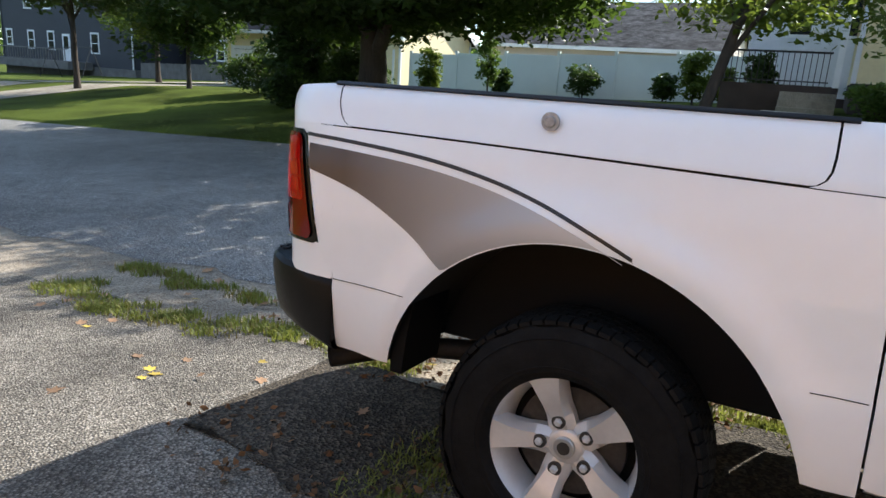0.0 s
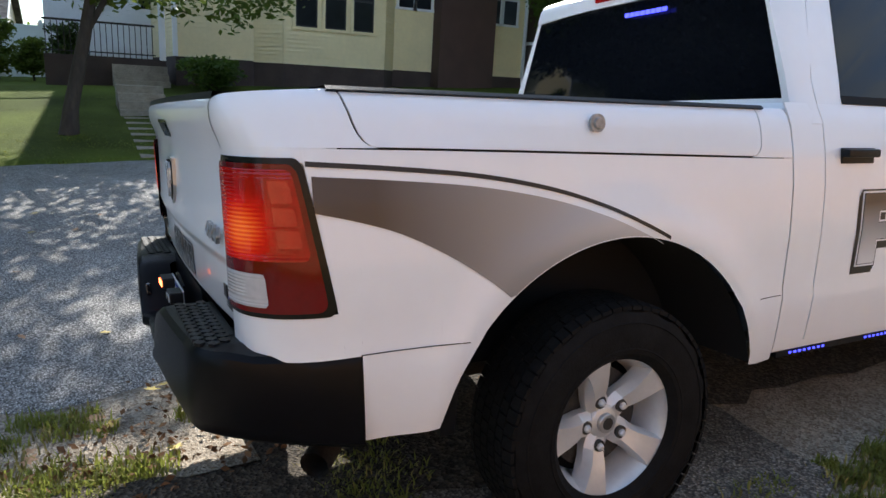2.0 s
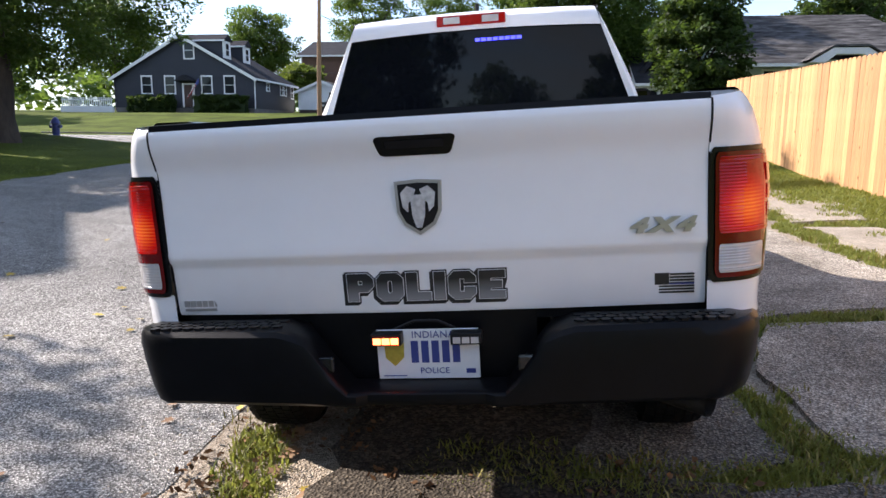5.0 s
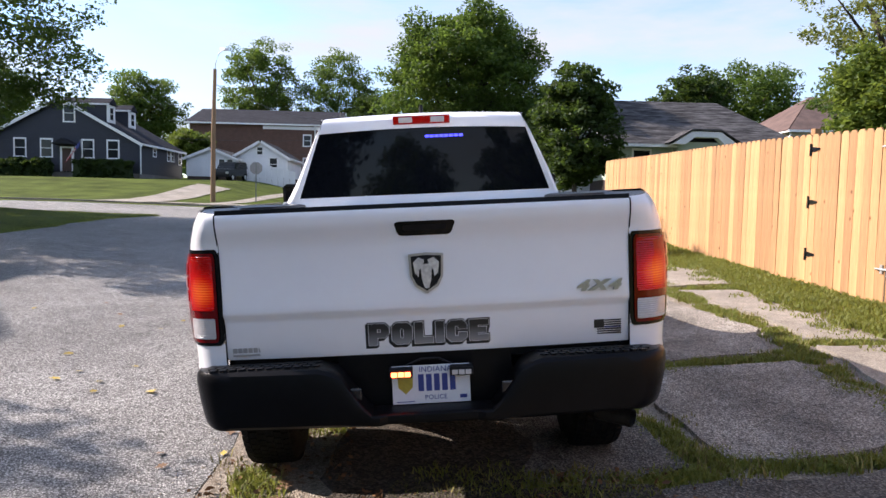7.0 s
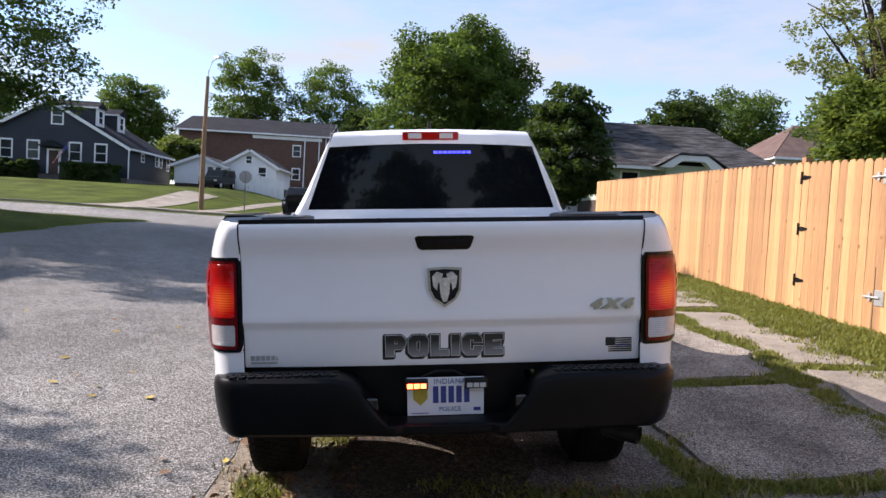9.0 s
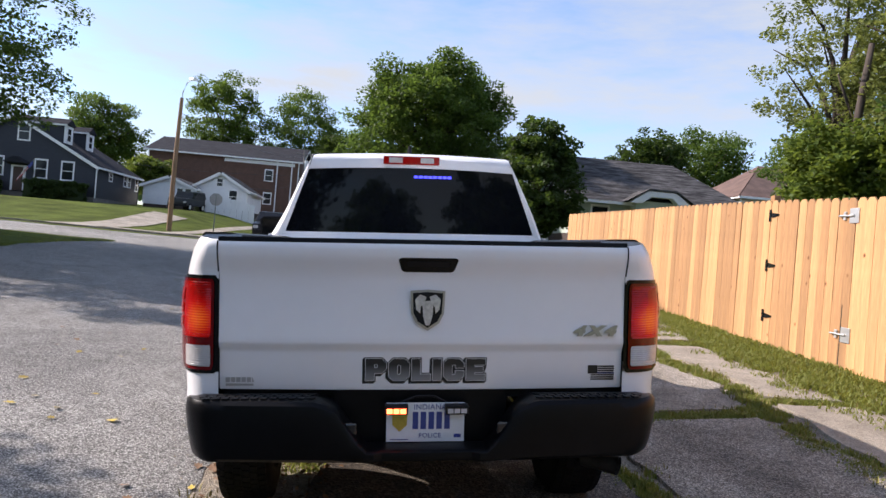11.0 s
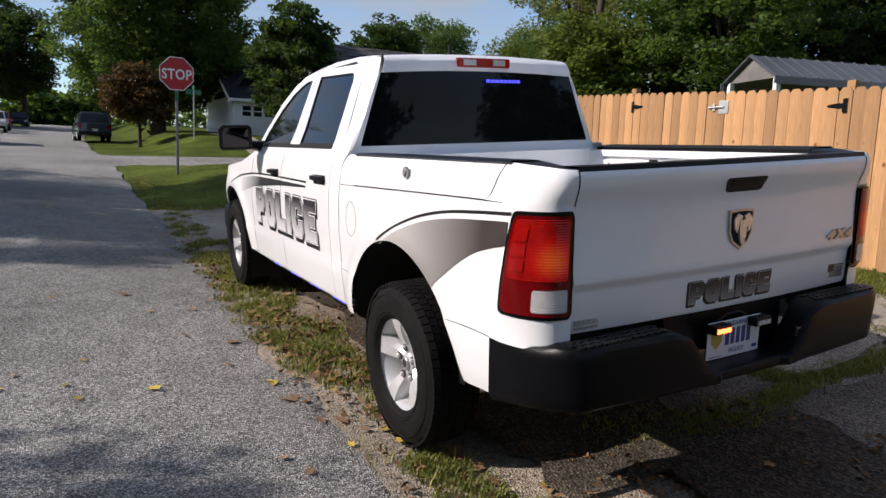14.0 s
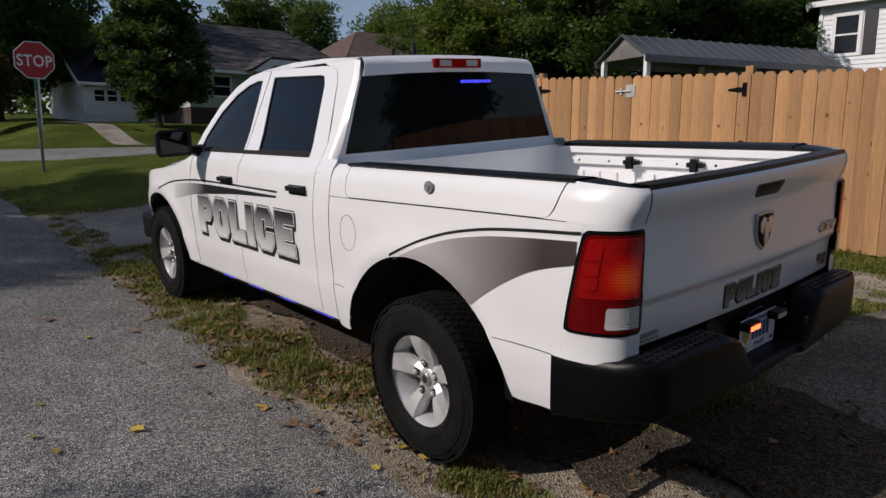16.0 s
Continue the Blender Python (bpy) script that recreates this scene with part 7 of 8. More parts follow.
for lab, x, y, h, r, lf, s in (("tall cottonwood behind the brick building", -26, 112, 25, 7.5, "leaf", 9.0), ("tall cottonwood behind the brick building", -13.5, 112, 23.5, 7.5, "leaf", 9.5),
                               ("broad tree behind the dark house", -42, 105, 17, 7.0, "leaf", 10.0), ("broad tree behind the dark house", -60, 95, 18, 8.0, "leaf", 10.6), ("tall tree beside the brick building", -7.0, 104, 16, 5.5, "leaf_dark", 10.8),
                               ("broad light green tree behind the roofs", 25, 88, 11.5, 6, "leaf_light", 11.0), ("broad light green tree behind the roofs", 19.5, 92, 11.5, 5.5, "leaf_light", 11.2), ("broad tree behind the roofs", 30.5, 92, 12.5, 5.5, "leaf", 11.3), ("broad tree behind the roofs", 41, 82, 17.5, 8, "leaf", 11.5), ("broad tree behind the roofs", 52, 74, 17, 8, "leaf_light", 12.0), ("tall dark tree behind the tan house", 31.5, 76, 15.5, 5.0, "leaf_dark", 11.7),
                               ("broad tree behind the roofs", 14, 88, 12.5, 5.5, "leaf", 12.2), ("street tree far down the road", -12, 130, 14, 6, "leaf_dark", 12.4), ("street tree down the road", 6, 92, 14, 7, "leaf", 12.5), ("street tree down the road", 4, 130, 15, 7, "leaf", 12.7)):
    tree(lab, x, y, h, r, 0.4, lf, 300, 84, 0.31, low=0.15, seed=s, hole=0.0, clump=r * 0.15 + 0.15)
for lab, x, y, h, r, lf, s in (("garden tree beyond the corner", -46, 47, 9, 4.6, "leaf", 30.0), ("garden tree beyond the corner", -54, 40, 10, 5.0, "leaf_dark", 31.0), ("garden tree beyond the corner", -50, 60, 11, 5.2, "leaf", 32.0), ("broad garden tree behind the yellow house", -42, 26, 9, 4.6, "leaf_dark", 33.0), ("broad garden tree behind the yellow house", -36, 33, 7.5, 3.6, "leaf", 34.0)):
    tree(lab, x, y, h, r, 0.3, lf, 170, 60, 0.32, low=0.06, seed=s, hole=-0.1)
# thicket behind the cedar fence
for lab, x, y, h, r, lf, s in (("tall half-bare cottonwood behind the fence", 18.4, 24, 15.5, 3.8, "leaf_dry", 13.0), ("tall ragged half-bare tree", 19.5, 20, 14, 3.9, "leaf_dry", 14.0), ("leafy tree behind the fence", 17.8, 15.0, 11, 3.8, "leaf", 15.0),
                               ("leafy tree behind the fence", 23.5, 16.5, 9.5, 4.0, "leaf_dark", 16.0), ("leafy tree behind the fence", 15.6, 19.5, 6.5, 2.6, "leaf_light", 17.0), ("leafy tree behind the fence", 18.4, 22.5, 6.5, 2.8, "leaf_dark", 17.5),
                               ("leafy tree behind the fence", 19.4, 17.5, 8.5, 3.0, "leaf_dark", 18.5), ("broad tree behind the fence", 24.5, 30, 11, 5.5, "leaf", 19.0), ("broad tree behind the fence", 26.5, 17, 9, 4.5, "leaf", 19.5), ("leafy tree behind the open shed", 25.6, 14.4, 8.6, 3.2, "leaf_dark", 19.7), ("small leafy tree beside the white house", 24.4, 11.6, 7.0, 1.9, "leaf", 19.9)):
    if lf == "leaf_dry":
        tree(lab, x, y, h, r, 0.30, lf, 250, 84, 0.13, low=0.26, seed=s, hole=0.4, limbs=14, clump=0.55)
    else:
        tree(lab, x, y, h, r, 0.24, lf, 260, 100, 0.15, low=0.06, seed=s, hole=0.1, clump=0.6)
# trees behind the camera, seen in the glass
for lab, x, y, h, r, lf, s in (("tall dark maple down the street", -9.5, -32, 13, 5.5, "leaf_dark", 20.0), ("dark maple behind the drive", 8, -30, 9, 4.5, "leaf_dark", 21.0), ("broad tree behind the drive", 22, -26, 9, 5.0, "leaf", 22.0), ("broad tree down the street", -1.0, -52, 12, 6.0, "leaf", 23.0)):
    tree(lab, x, y, h, r, 0.35, lf, 220, 46, 0.40, low=0.10, seed=s, hole=-0.1)
# low foundation hedges
for x0, x1, y0 in ((-36.5, -32.2, 58.9), (-30.0, -25.2, 58.9)):
    hd = thing("hedge", "dark clipped hedge before the house", "hedge", m=pose(0, 0, 0))
    cs = [(rng.uniform(x0, x1), y0 + rng.uniform(-0.5, 0.5), g((x0 + x1) / 2, y0) + rng.uniform(0.1, 1.5)) for _ in range(130)]
    leaf_cloud("crown", cs, 0.4, 90, 0.2, M["leaf_dark"], hd)
    bm = bmesh.new()
    box(bm, x0, x1, y0 - 0.4, y0 + 0.4, g(x0, y0) - 0.1, g(x0, y0) + 1.3)
    part("core", bm, M["leaf_dark"], hd)

# low white wall and pickets before the dark house
lw = thing("garden_wall", "low white wall with pickets before the dark house", "wall")
part("wall", boxes((-42.0, -36.9, 56.9, 57.15, g(-39, 57) - 0.3, g(-39, 57) + 0.55), bevel=0.03), M["siding_white"], lw)
for k in range(26):
    x = -41.9 + k * 0.19
    part("picket", boxes((x, x + 0.09, 57.0, 57.03, g(-39, 57) + 0.54, g(-39, 57) + 1.35)), M["siding_white"], lw)
part("top_rail", boxes((-42.0, -36.95, 57.03, 57.07, g(-39, 57) + 1.1, g(-39, 57) + 1.18)), M["siding_white"], lw)

# low woods on the horizon all round
woods = thing("distant_woods", "low green woods on the horizon", "woods", kind="stuff")
cs = []
for k in range(1500):
    a = rng.random() * 2 * math.pi if k < 1300 else math.pi / 2 + rng.normal(0, 0.05)
    d = rng.uniform(165, 215)
    top_ = 6.5 + 5.0 * (0.5 + noise.noise((math.cos(a) * 6, math.sin(a) * 6, 0.3)))
    x, y = d * math.cos(a), d * math.sin(a)
    if abs(x + 4.5) < 14 and y > 0:
        y = rng.uniform(238, 262)
    cs.append((x, y, g(x, y) + rng.random() ** 0.8 * top_))
leaf_cloud("crown", cs, 3.6, 32, 1.7, M["leaf"], woods, 0.8)

# broken bare trunk among the thicket
stub = thing("tree_stub", "tall broken bare tree trunk behind the fence", "tree", m=pose(0, 0, 0))
bm = bmesh.new()
tube(bm, [(16.5, 20.5, 0.3), (16.45, 20.5, 3.5), (16.55, 20.5, 6.5), (16.75, 20.5, 8.4), (16.95, 20.5, 10.1)], [0.20, 0.17, 0.15, 0.13, 0.10], 10)
tube(bm, [(16.6, 20.5, 6.8), (16.1, 20.4, 7.9), (15.6, 20.3, 8.8)], [0.08, 0.06, 0.03], 7)
part("trunk", bm, M["bark"], stub, "", True)

# ---- signs, poles, wires ----
def octagon(r):
    return [(r * math.cos(math.pi / 8 + k * math.pi / 4), r * math.sin(math.pi / 8 + k * math.pi / 4)) for k in range(8)]


def stop_sign(x, y, zc, turn, size=0.762, lettered=True, zbase=None):
    ob = thing("stop_sign", "red octagonal stop sign with white border on a steel post" if lettered else "back of a grey stop sign on a steel post", "road sign", "stop signs", m=pose(x, y, 0, 0, 0, turn))
    zb = g(x, y) if zbase is None else zbase
    part("post", boxes((-0.03, 0.03, 0.012, 0.05, zb - 0.3, zc + 0.3)), M["steel_post"], ob, "u-channel steel post")
    R = size / 2 / math.cos(math.pi / 8)
    up = pose(0, 0, zc)
    part("sign_back", moved(prism(bmesh.new(), octagon(R), 0.006, 0.011), up), M["sign_back"], ob)
    part("border", moved(prism(bmesh.new(), octagon(R), 0.0, 0.0055), up), M["decal_white" if lettered else "sign_back"], ob)
    if lettered:
        part("field", moved(prism(bmesh.new(), octagon(R * 0.95), -0.003, -0.0005), up), M["sign_red"], ob)
        writing("lettering", "STOP", 0.33, M["decal_white"], ob, pose(0, -0.005, zc - 0.125, 90, 0, 0), "white stop lettering", thick=0.001, grow=0.006, squeeze=0.82, spread=1.06)
        part("street_name_plate", boxes((-0.05, 0.02, -0.02, -0.015, zc - 0.62, zc - 0.42)), M["sign_green"], ob)
    return ob


stop_sign(-0.06, 15.82, 3.09, 3)
stop_sign(-10.2, 41, 3.35, 186, 0.75, False)
ns = thing("street_name_sign", "green street name sign on a pale post", "road sign")
part("post", boxes((3.55, 3.61, 37.0, 37.06, g(3.6, 37) - 0.2, g(3.6, 37) + 2.6)), M["galv"], ns)
part("blade", boxes((3.2, 3.96, 37.02, 37.04, g(3.6, 37) + 2.35, g(3.6, 37) + 2.6)), M["sign_green"], ns)
part("blade", boxes((3.57, 3.59, 36.7, 37.4, g(3.6, 37) + 2.62, g(3.6, 37) + 2.82)), M["sign_green"], ns)

lp = thing("street_light_pole", "brown wooden street light pole with a curved arm", "street light", m=pose(-12.0, 38, 0))
zb = g(-12, 38)
bm = bmesh.new()
tube(bm, [(0, 0, zb - 0.3), (0.03, 0, zb + 4), (0.12, 0, zb + 7.7)], [0.15, 0.13, 0.10], 12)
part("pole", bm, M["pole_wood"], lp)
bm = bmesh.new()
tube(bm, [(0.1, -0.05, zb + 7.3), (0.2, -0.15, zb + 8.0), (0.5, -0.5, zb + 8.5), (0.8, -0.8, zb + 8.6)], 0.03, 8)
part("arm", bm, M["galv"], lp)
part("lamp_head", moved(boxes((-0.13, 0.13, -0.28, 0.28, -0.07, 0.07), bevel=0.04), pose(0.92, -0.95, zb + 8.62, 8, 0, 40)), M["trim_white"], lp, "pale lamp head")
up_ = thing("utility_pole", "grey utility pole with a transformer", "utility pole", m=pose(-9.8, 85, 0))
zb = g(-9.8, 85)
bm = bmesh.new()
tube(bm, [(0, 0, zb - 0.3), (0, 0, zb + 9.8)], [0.17, 0.12], 10)
part("pole", bm, M["grey_wood"], up_)
bm = bmesh.new()
tube(bm, [(0.28, -0.1, zb + 7.4), (0.28, -0.1, zb + 8.5)], 0.22, 12)
part("transformer", bm, M["trim_white"], up_)
part("cross_arm", boxes((-1.0, 1.0, -0.06, 0.06, zb + 9.2, zb + 9.35)), M["grey_wood"], up_)
for k, (a, b) in enumerate((((-11.9, 38, 8.0), (-9.8, 85, 11.6)), ((-9.8, 85, 9.2), (-40, 66, 8.2)), ((-9.8, 85, 12.0), (-9, 120, 14)), ((-9.8, 85, 8.6), (-15, 70, 6.4)))):
    a, b = Vector(a), Vector(b)
    bm = bmesh.new()
    tube(bm, [a.lerp(b, f) - Vector((0, 0, 0.8 * 4 * f * (1 - f))) for f in np.linspace(0, 1, 13)], 0.018, 5)
    tagged(part("overhead_wire", bm, M["iron"]), "thin black overhead wire between poles", "wire", "overhead wires")

# ---- cars ----
M["car_dark"] = mat("car_dark", (0.010, 0.013, 0.015), 0.3, var=0.05, coat=0.15, spec=0.3)
M["car_slate"] = mat("car_slate", (0.035, 0.042, 0.055), 0.25, var=0.05, coat=0.7)
M["car_white"] = mat("car_white", (0.62, 0.62, 0.62), 0.3, var=0.03, coat=0.6)
M["car_red"] = mat("car_red", (0.25, 0.03, 0.03), 0.3, var=0.03, coat=0.6)
M["plate_bars"] = mat("plate_bars", (0.6, 0.6, 0.62), 0.4, var=0.1)


def car(name, label, x, y, turn, body, length=4.6, width=1.85, profile=None, van=False):
    """Body from a side profile, tapered above the belt; glass, wheels, lamps. Front looks along -y before the turn."""
    ob = thing(name, label, "car", m=pose(x, y, g(x, y), 2.0, 0, turn))
    prof = profile or ([(-2.2, 0.35), (-2.3, 0.6), (-2.2, 0.95), (-1.2, 1.08), (-0.55, 1.70), (1.9, 1.74), (2.2, 1.05), (2.28, 0.6), (2.2, 0.35)])
    belt = 1.05
    bm = bmesh.new()
    rows = []
    for f in (-1, -0.96, -0.5, 0.5, 0.96, 1):
        rows.append([(f * width / 2 * (1 if z <= belt else 1 - 0.16 * (z - belt) / 0.7), yy * (1 if abs(f) < 0.9 else 0.985), z - (0.02 if abs(f) > 0.99 else 0)) for yy, z in prof])
    vv = grid(bm, rows, wrap=True)
    bm.faces.new(vv[0])
    bm.faces.new(vv[-1][::-1])
    bmesh.ops.recalc_face_normals(bm, faces=bm.faces)
    part("body", bm, M[body], ob)
    zt = max(z for _, z in prof)
    yf = [yy for yy, z in prof if z > 1.5]
    y0, y1 = min(yf), max(yf)
    hw = width / 2
    for sg in (-1, 1):
        bm = bmesh.new()
        q = [(y0 - 0.28, belt + 0.06), (y1 + 0.05, belt + 0.06), (y1 - 0.12, zt - 0.12), (y0 + 0.12, zt - 0.12)]
        bm.faces.new([bm.verts.new((sg * (hw * (1 - 0.16 * (z - belt) / 0.7) + 0.004), yy, z)) for yy, z in q])
        part("side_window", bm, M["window_dark"], ob)
        for yy in (-length * 0.31, length * 0.31):
            bm = bmesh.new()
            tube(bm, [(sg * (hw - 0.22), yy, 0.34), (sg * (hw + 0.01), yy, 0.34)], 0.34, 20)
            wh = part("wheel", bm, M["rubber"], ob)
            bm = bmesh.new()
            tube(bm, [(sg * (hw + 0.005), yy, 0.34), (sg * (hw + 0.02), yy, 0.34)], 0.21, 16)
            part("rim", bm, M["alloy"], wh)
    fy = min(yy for yy, _ in prof)
    by = max(yy for yy, _ in prof)
    for z0, z1, ya, yb in ((1.12, zt - 0.1, prof[3][0] + 0.06, prof[4][0] - 0.02), (belt + 0.1, zt - 0.12, by - 0.05, y1 + 0.04)):
        bm = bmesh.new()
        bm.faces.new([bm.verts.new((sx * hw * (1 - 0.16 * (z - belt) / 0.7) * 0.9, yy + (-0.03 if ya < 0 else 0.03), z + 0.01)) for sx, yy, z in ((-1, ya, z0), (1, ya, z0), (1, yb, z1), (-1, yb, z1))])
        part("windscreen" if ya < 0 else "rear_window", bm, M["window_dark"], ob)
    for sg in (-1, 1):
        part("headlamp", boxes((sg * hw * 0.62, sg * hw * 0.93, fy - 0.01, fy + 0.12, 0.68, 0.85)), M["clear_lens"], ob)
        part("tail_lamp", boxes((sg * hw * 0.78, sg * hw * 0.97, by - 0.12, by + 0.01, 0.8, 1.1)), M["red_lens"], ob)
    part("grille", boxes((-hw * 0.55, hw * 0.55, fy - 0.015, fy + 0.1, 0.62, 0.84)), M["iron"], ob)
    part("front_plate", boxes((-0.16, 0.16, fy - 0.03, fy, 0.42, 0.54)), M["plate_bars"], ob)
    part("rear_plate", boxes((-0.16, 0.16, by, by + 0.03, 0.62, 0.76)), M["plate_bars"], ob)
    for yy in (fy, by):
        part("bumper", boxes((-hw * 0.97, hw * 0.97, yy - 0.1, yy + 0.1, 0.36, 0.58), bevel=0.03), M["black_plastic"], ob)
    return ob


car("sport_utility", "dark green sport utility vehicle stopped at the corner", -6.9, 42.5, 2, "car_dark")
VAN = [(-2.4, 0.35), (-2.45, 0.7), (-2.3, 1.0), (-1.7, 1.15), (-0.9, 1.80), (2.2, 1.85), (2.4, 1.1), (2.42, 0.6), (2.38, 0.35)]
car("minivan", "dark slate minivan parked at the kerb", -0.9, 51.0, -176, "car_slate", 4.9, 1.95, VAN)
car("parked_car", "white car parked along the street", -7.6, 66, 2, "car_white")
car("parked_car", "dark red car parked along the street", -7.8, 74, 2, "car_red")
car("parked_car", "white car parked far down the street", -0.6, 84, -178, "car_white")
car("parked_car", "dark car parked far down the street", -7.4, 98, 2, "car_dark")
JEEP = [(-1.9, 0.45), (-2.0, 0.7), (-1.95, 1.1), (-0.75, 1.15), (-0.6, 1.78), (1.9, 1.80), (2.0, 1.1), (2.0, 0.6), (1.95, 0.45)]
car("off_roader", "black boxy off-road vehicle in the cottage drive", -18.1, 64.5, -12, "car_dark", 4.2, 1.85, JEEP)

# ---- hydrant, bicycle ----
hy = thing("fire_hydrant", "blue-grey fire hydrant on the verge", "hydrant", m=pose(-15.0, 19.0, g(-15, 19) + 0.02))
bm = bmesh.new()
tube(bm, [(0, 0, 0), (0, 0, 0.05), (0, 0, 0.06), (0, 0, 0.5), (0, 0, 0.52), (0, 0, 0.56), (0, 0, 0.66), (0, 0, 0.72)], [0.16, 0.16, 0.11, 0.11, 0.15, 0.14, 0.09, 0.03], 14)
part("barrel", bm, M["plate_blue"], hy)
for sg in (-1, 1):
    bm = bmesh.new()
    tube(bm, [(0, 0, 0.42), (sg * 0.2, 0, 0.42)], 0.055, 10)
    part("outlet", bm, M["plate_blue"], hy)
bk = thing("bicycle", "black bicycle standing at the far kerb", "bicycle", m=pose(-8.9, 3.0, g(-8.9, 3) + 0.02, 0, 4, 82))
for x in (-0.52, 0.52):
    bm = bmesh.new()
    pts = [(x + 0.33 * math.cos(a), 0, 0.34 + 0.33 * math.sin(a)) for a in (2 * math.pi * k / 28 for k in range(29))]
    tube(bm, pts, 0.018, 6, cap=False)
    wh = part("wheel", bm, M["rubber"], bk)
    bm = bmesh.new()
    for k in range(14):
        a = 2 * math.pi * k / 14
        tube(bm, [(x, 0, 0.34), (x + 0.32 * math.cos(a), 0, 0.34 + 0.32 * math.sin(a))], 0.003, 4)
    part("spokes", bm, M["galv"], wh)
bm = bmesh.new()
for a, b in (((-0.52, 0.34), (-0.05, 0.34)), ((-0.05, 0.34), (-0.2, 0.8)), ((-0.52, 0.34), (-0.18, 0.75)), ((-0.18, 0.75), (0.36, 0.78)), ((-0.05, 0.34), (0.38, 0.70)), ((0.52, 0.34), (0.35, 0.9))):
    tube(bm, [(a[0], 0, a[1]), (b[0], 0, b[1])], 0.018, 6)
part("frame", bm, M["iron"], bk)
bm = bmesh.new()
tube(bm, [(0.33, -0.28, 0.97), (0.35, 0, 0.93), (0.33, 0.28, 0.97)], 0.014, 6)
part("handlebar", bm, M["iron"], bk)
part("saddle", boxes((-0.32, -0.08, -0.07, 0.07, 0.82, 0.87), bevel=0.02), M["rubber"], bk)

# far kerb and sidewalk round the corner
tagged(draped("cottage_drive", steps((-16.3, -13.9, 6)), steps((31.4, 49, 24)), 0.07, M["concrete"], None, 0.15, 14.0), "pale concrete drive climbing the corner lawn", "driveway", kind="structure")
tagged(draped("corner_walk", steps((-14.0, -8.6, 8)), [33.6, 34.2, 34.9], 0.06, M["concrete"], None, 0.0, 4.0), "pale concrete sidewalk along the cross street", "sidewalk", kind="structure")
tagged(draped("side_walk", [-11.4, -10.9, -10.4], steps((33, 80, 20)), 0.06, M["concrete"], None, 0.0, 4.0), "pale concrete sidewalk up the street", "sidewalk", kind="structure")
tagged(draped("house_walk", [5.6, 6.2, 6.8], steps((31.5, 45, 14)), 0.06, M["concrete"], None, 0.0, 4.0), "concrete walk up to the bungalow", "sidewalk", kind="structure")
kerb = thing("corner_kerb", "low concrete kerb at the street corner", "kerb", kind="structure")
for k in range(16):
    x = -8.6 - k * 1.0
    part("kerb_stone", boxes((x - 0.98, x, 31.0, 31.15, g(x, 31) - 0.1, g(x, 31) + 0.12), bevel=0.01), M["concrete"], kerb)
for k in range(10):
    y = 31.2 + k * 1.0
    part("kerb_stone", boxes((-8.75, -8.6, y, y + 0.98, g(-8.6, y) - 0.1, g(-8.6, y) + 0.12), bevel=0.01), M["concrete"], kerb)

# ---- grass, weeds, fallen leaves ----
def blades(name, spots, height, per, spread, material, label, width=0.0042, parent=None):
    """Bent grass blades in tufts, as one mesh."""
    c = np.repeat(np.asarray(spots, float), per, axis=0)
    n = len(c)
    ang, rad = rng.random(n) * 2 * np.pi, rng.random(n) ** 0.6 * spread
    px, py = c[:, 0] + rad * np.cos(ang), c[:, 1] + rad * np.sin(ang)
    pz = G(px, py) - 0.01
    h = height * (0.35 + 0.8 * rng.random(n))
    la, lr = rng.random(n) * 2 * np.pi, h * (0.25 + 0.7 * rng.random(n))
    wx, wy = -np.sin(la) * width, np.cos(la) * width
    v = np.empty((n, 5, 3))
    v[:, 0] = np.stack([px - wx, py - wy, pz], 1)
    v[:, 1] = np.stack([px + wx, py + wy, pz], 1)
    mx, my = px + np.cos(la) * lr * 0.35, py + np.sin(la) * lr * 0.35
    v[:, 2] = np.stack([mx + wx * 0.8, my + wy * 0.8, pz + h * 0.7], 1)
    v[:, 3] = np.stack([mx - wx * 0.8, my - wy * 0.8, pz + h * 0.7], 1)
    v[:, 4] = np.stack([px + np.cos(la) * lr, py + np.sin(la) * lr, pz + h], 1)
    idx = np.arange(n)[:, None] * 5
    loops = np.concatenate([idx + [0, 1, 2, 3], idx + [3, 2, 4]], 1).ravel().astype(np.int32)
    starts = (np.arange(n)[:, None] * 7 + [0, 4]).ravel().astype(np.int32)
    me = bpy.data.meshes.new(name)
    me.vertices.add(n * 5)
    me.vertices.foreach_set("co", v.ravel())
    me.loops.add(n * 7)
    me.loops.foreach_set("vertex_index", loops)
    me.polygons.add(n * 2)
    me.polygons.foreach_set("loop_start", starts)
    me.update(calc_edges=True)
    me.materials.append(M[material])
    ob = new(name, me)
    return tagged(ob, label, "grass", kind="stuff")


def along(pts, n, wob):
    """Spots scattered along a bent line."""
    out = []
    seg = [(Vector(a), Vector(b)) for a, b in zip(pts, pts[1:])]
    tot = sum((b - a).length for a, b in seg)
    for a, b in seg:
        for _ in range(max(1, int(n * (b - a).length / tot))):
            p = a.lerp(b, rng.random())
            out.append((p.x + rng.normal(0, wob), p.y + rng.normal(0, wob)))
    return out


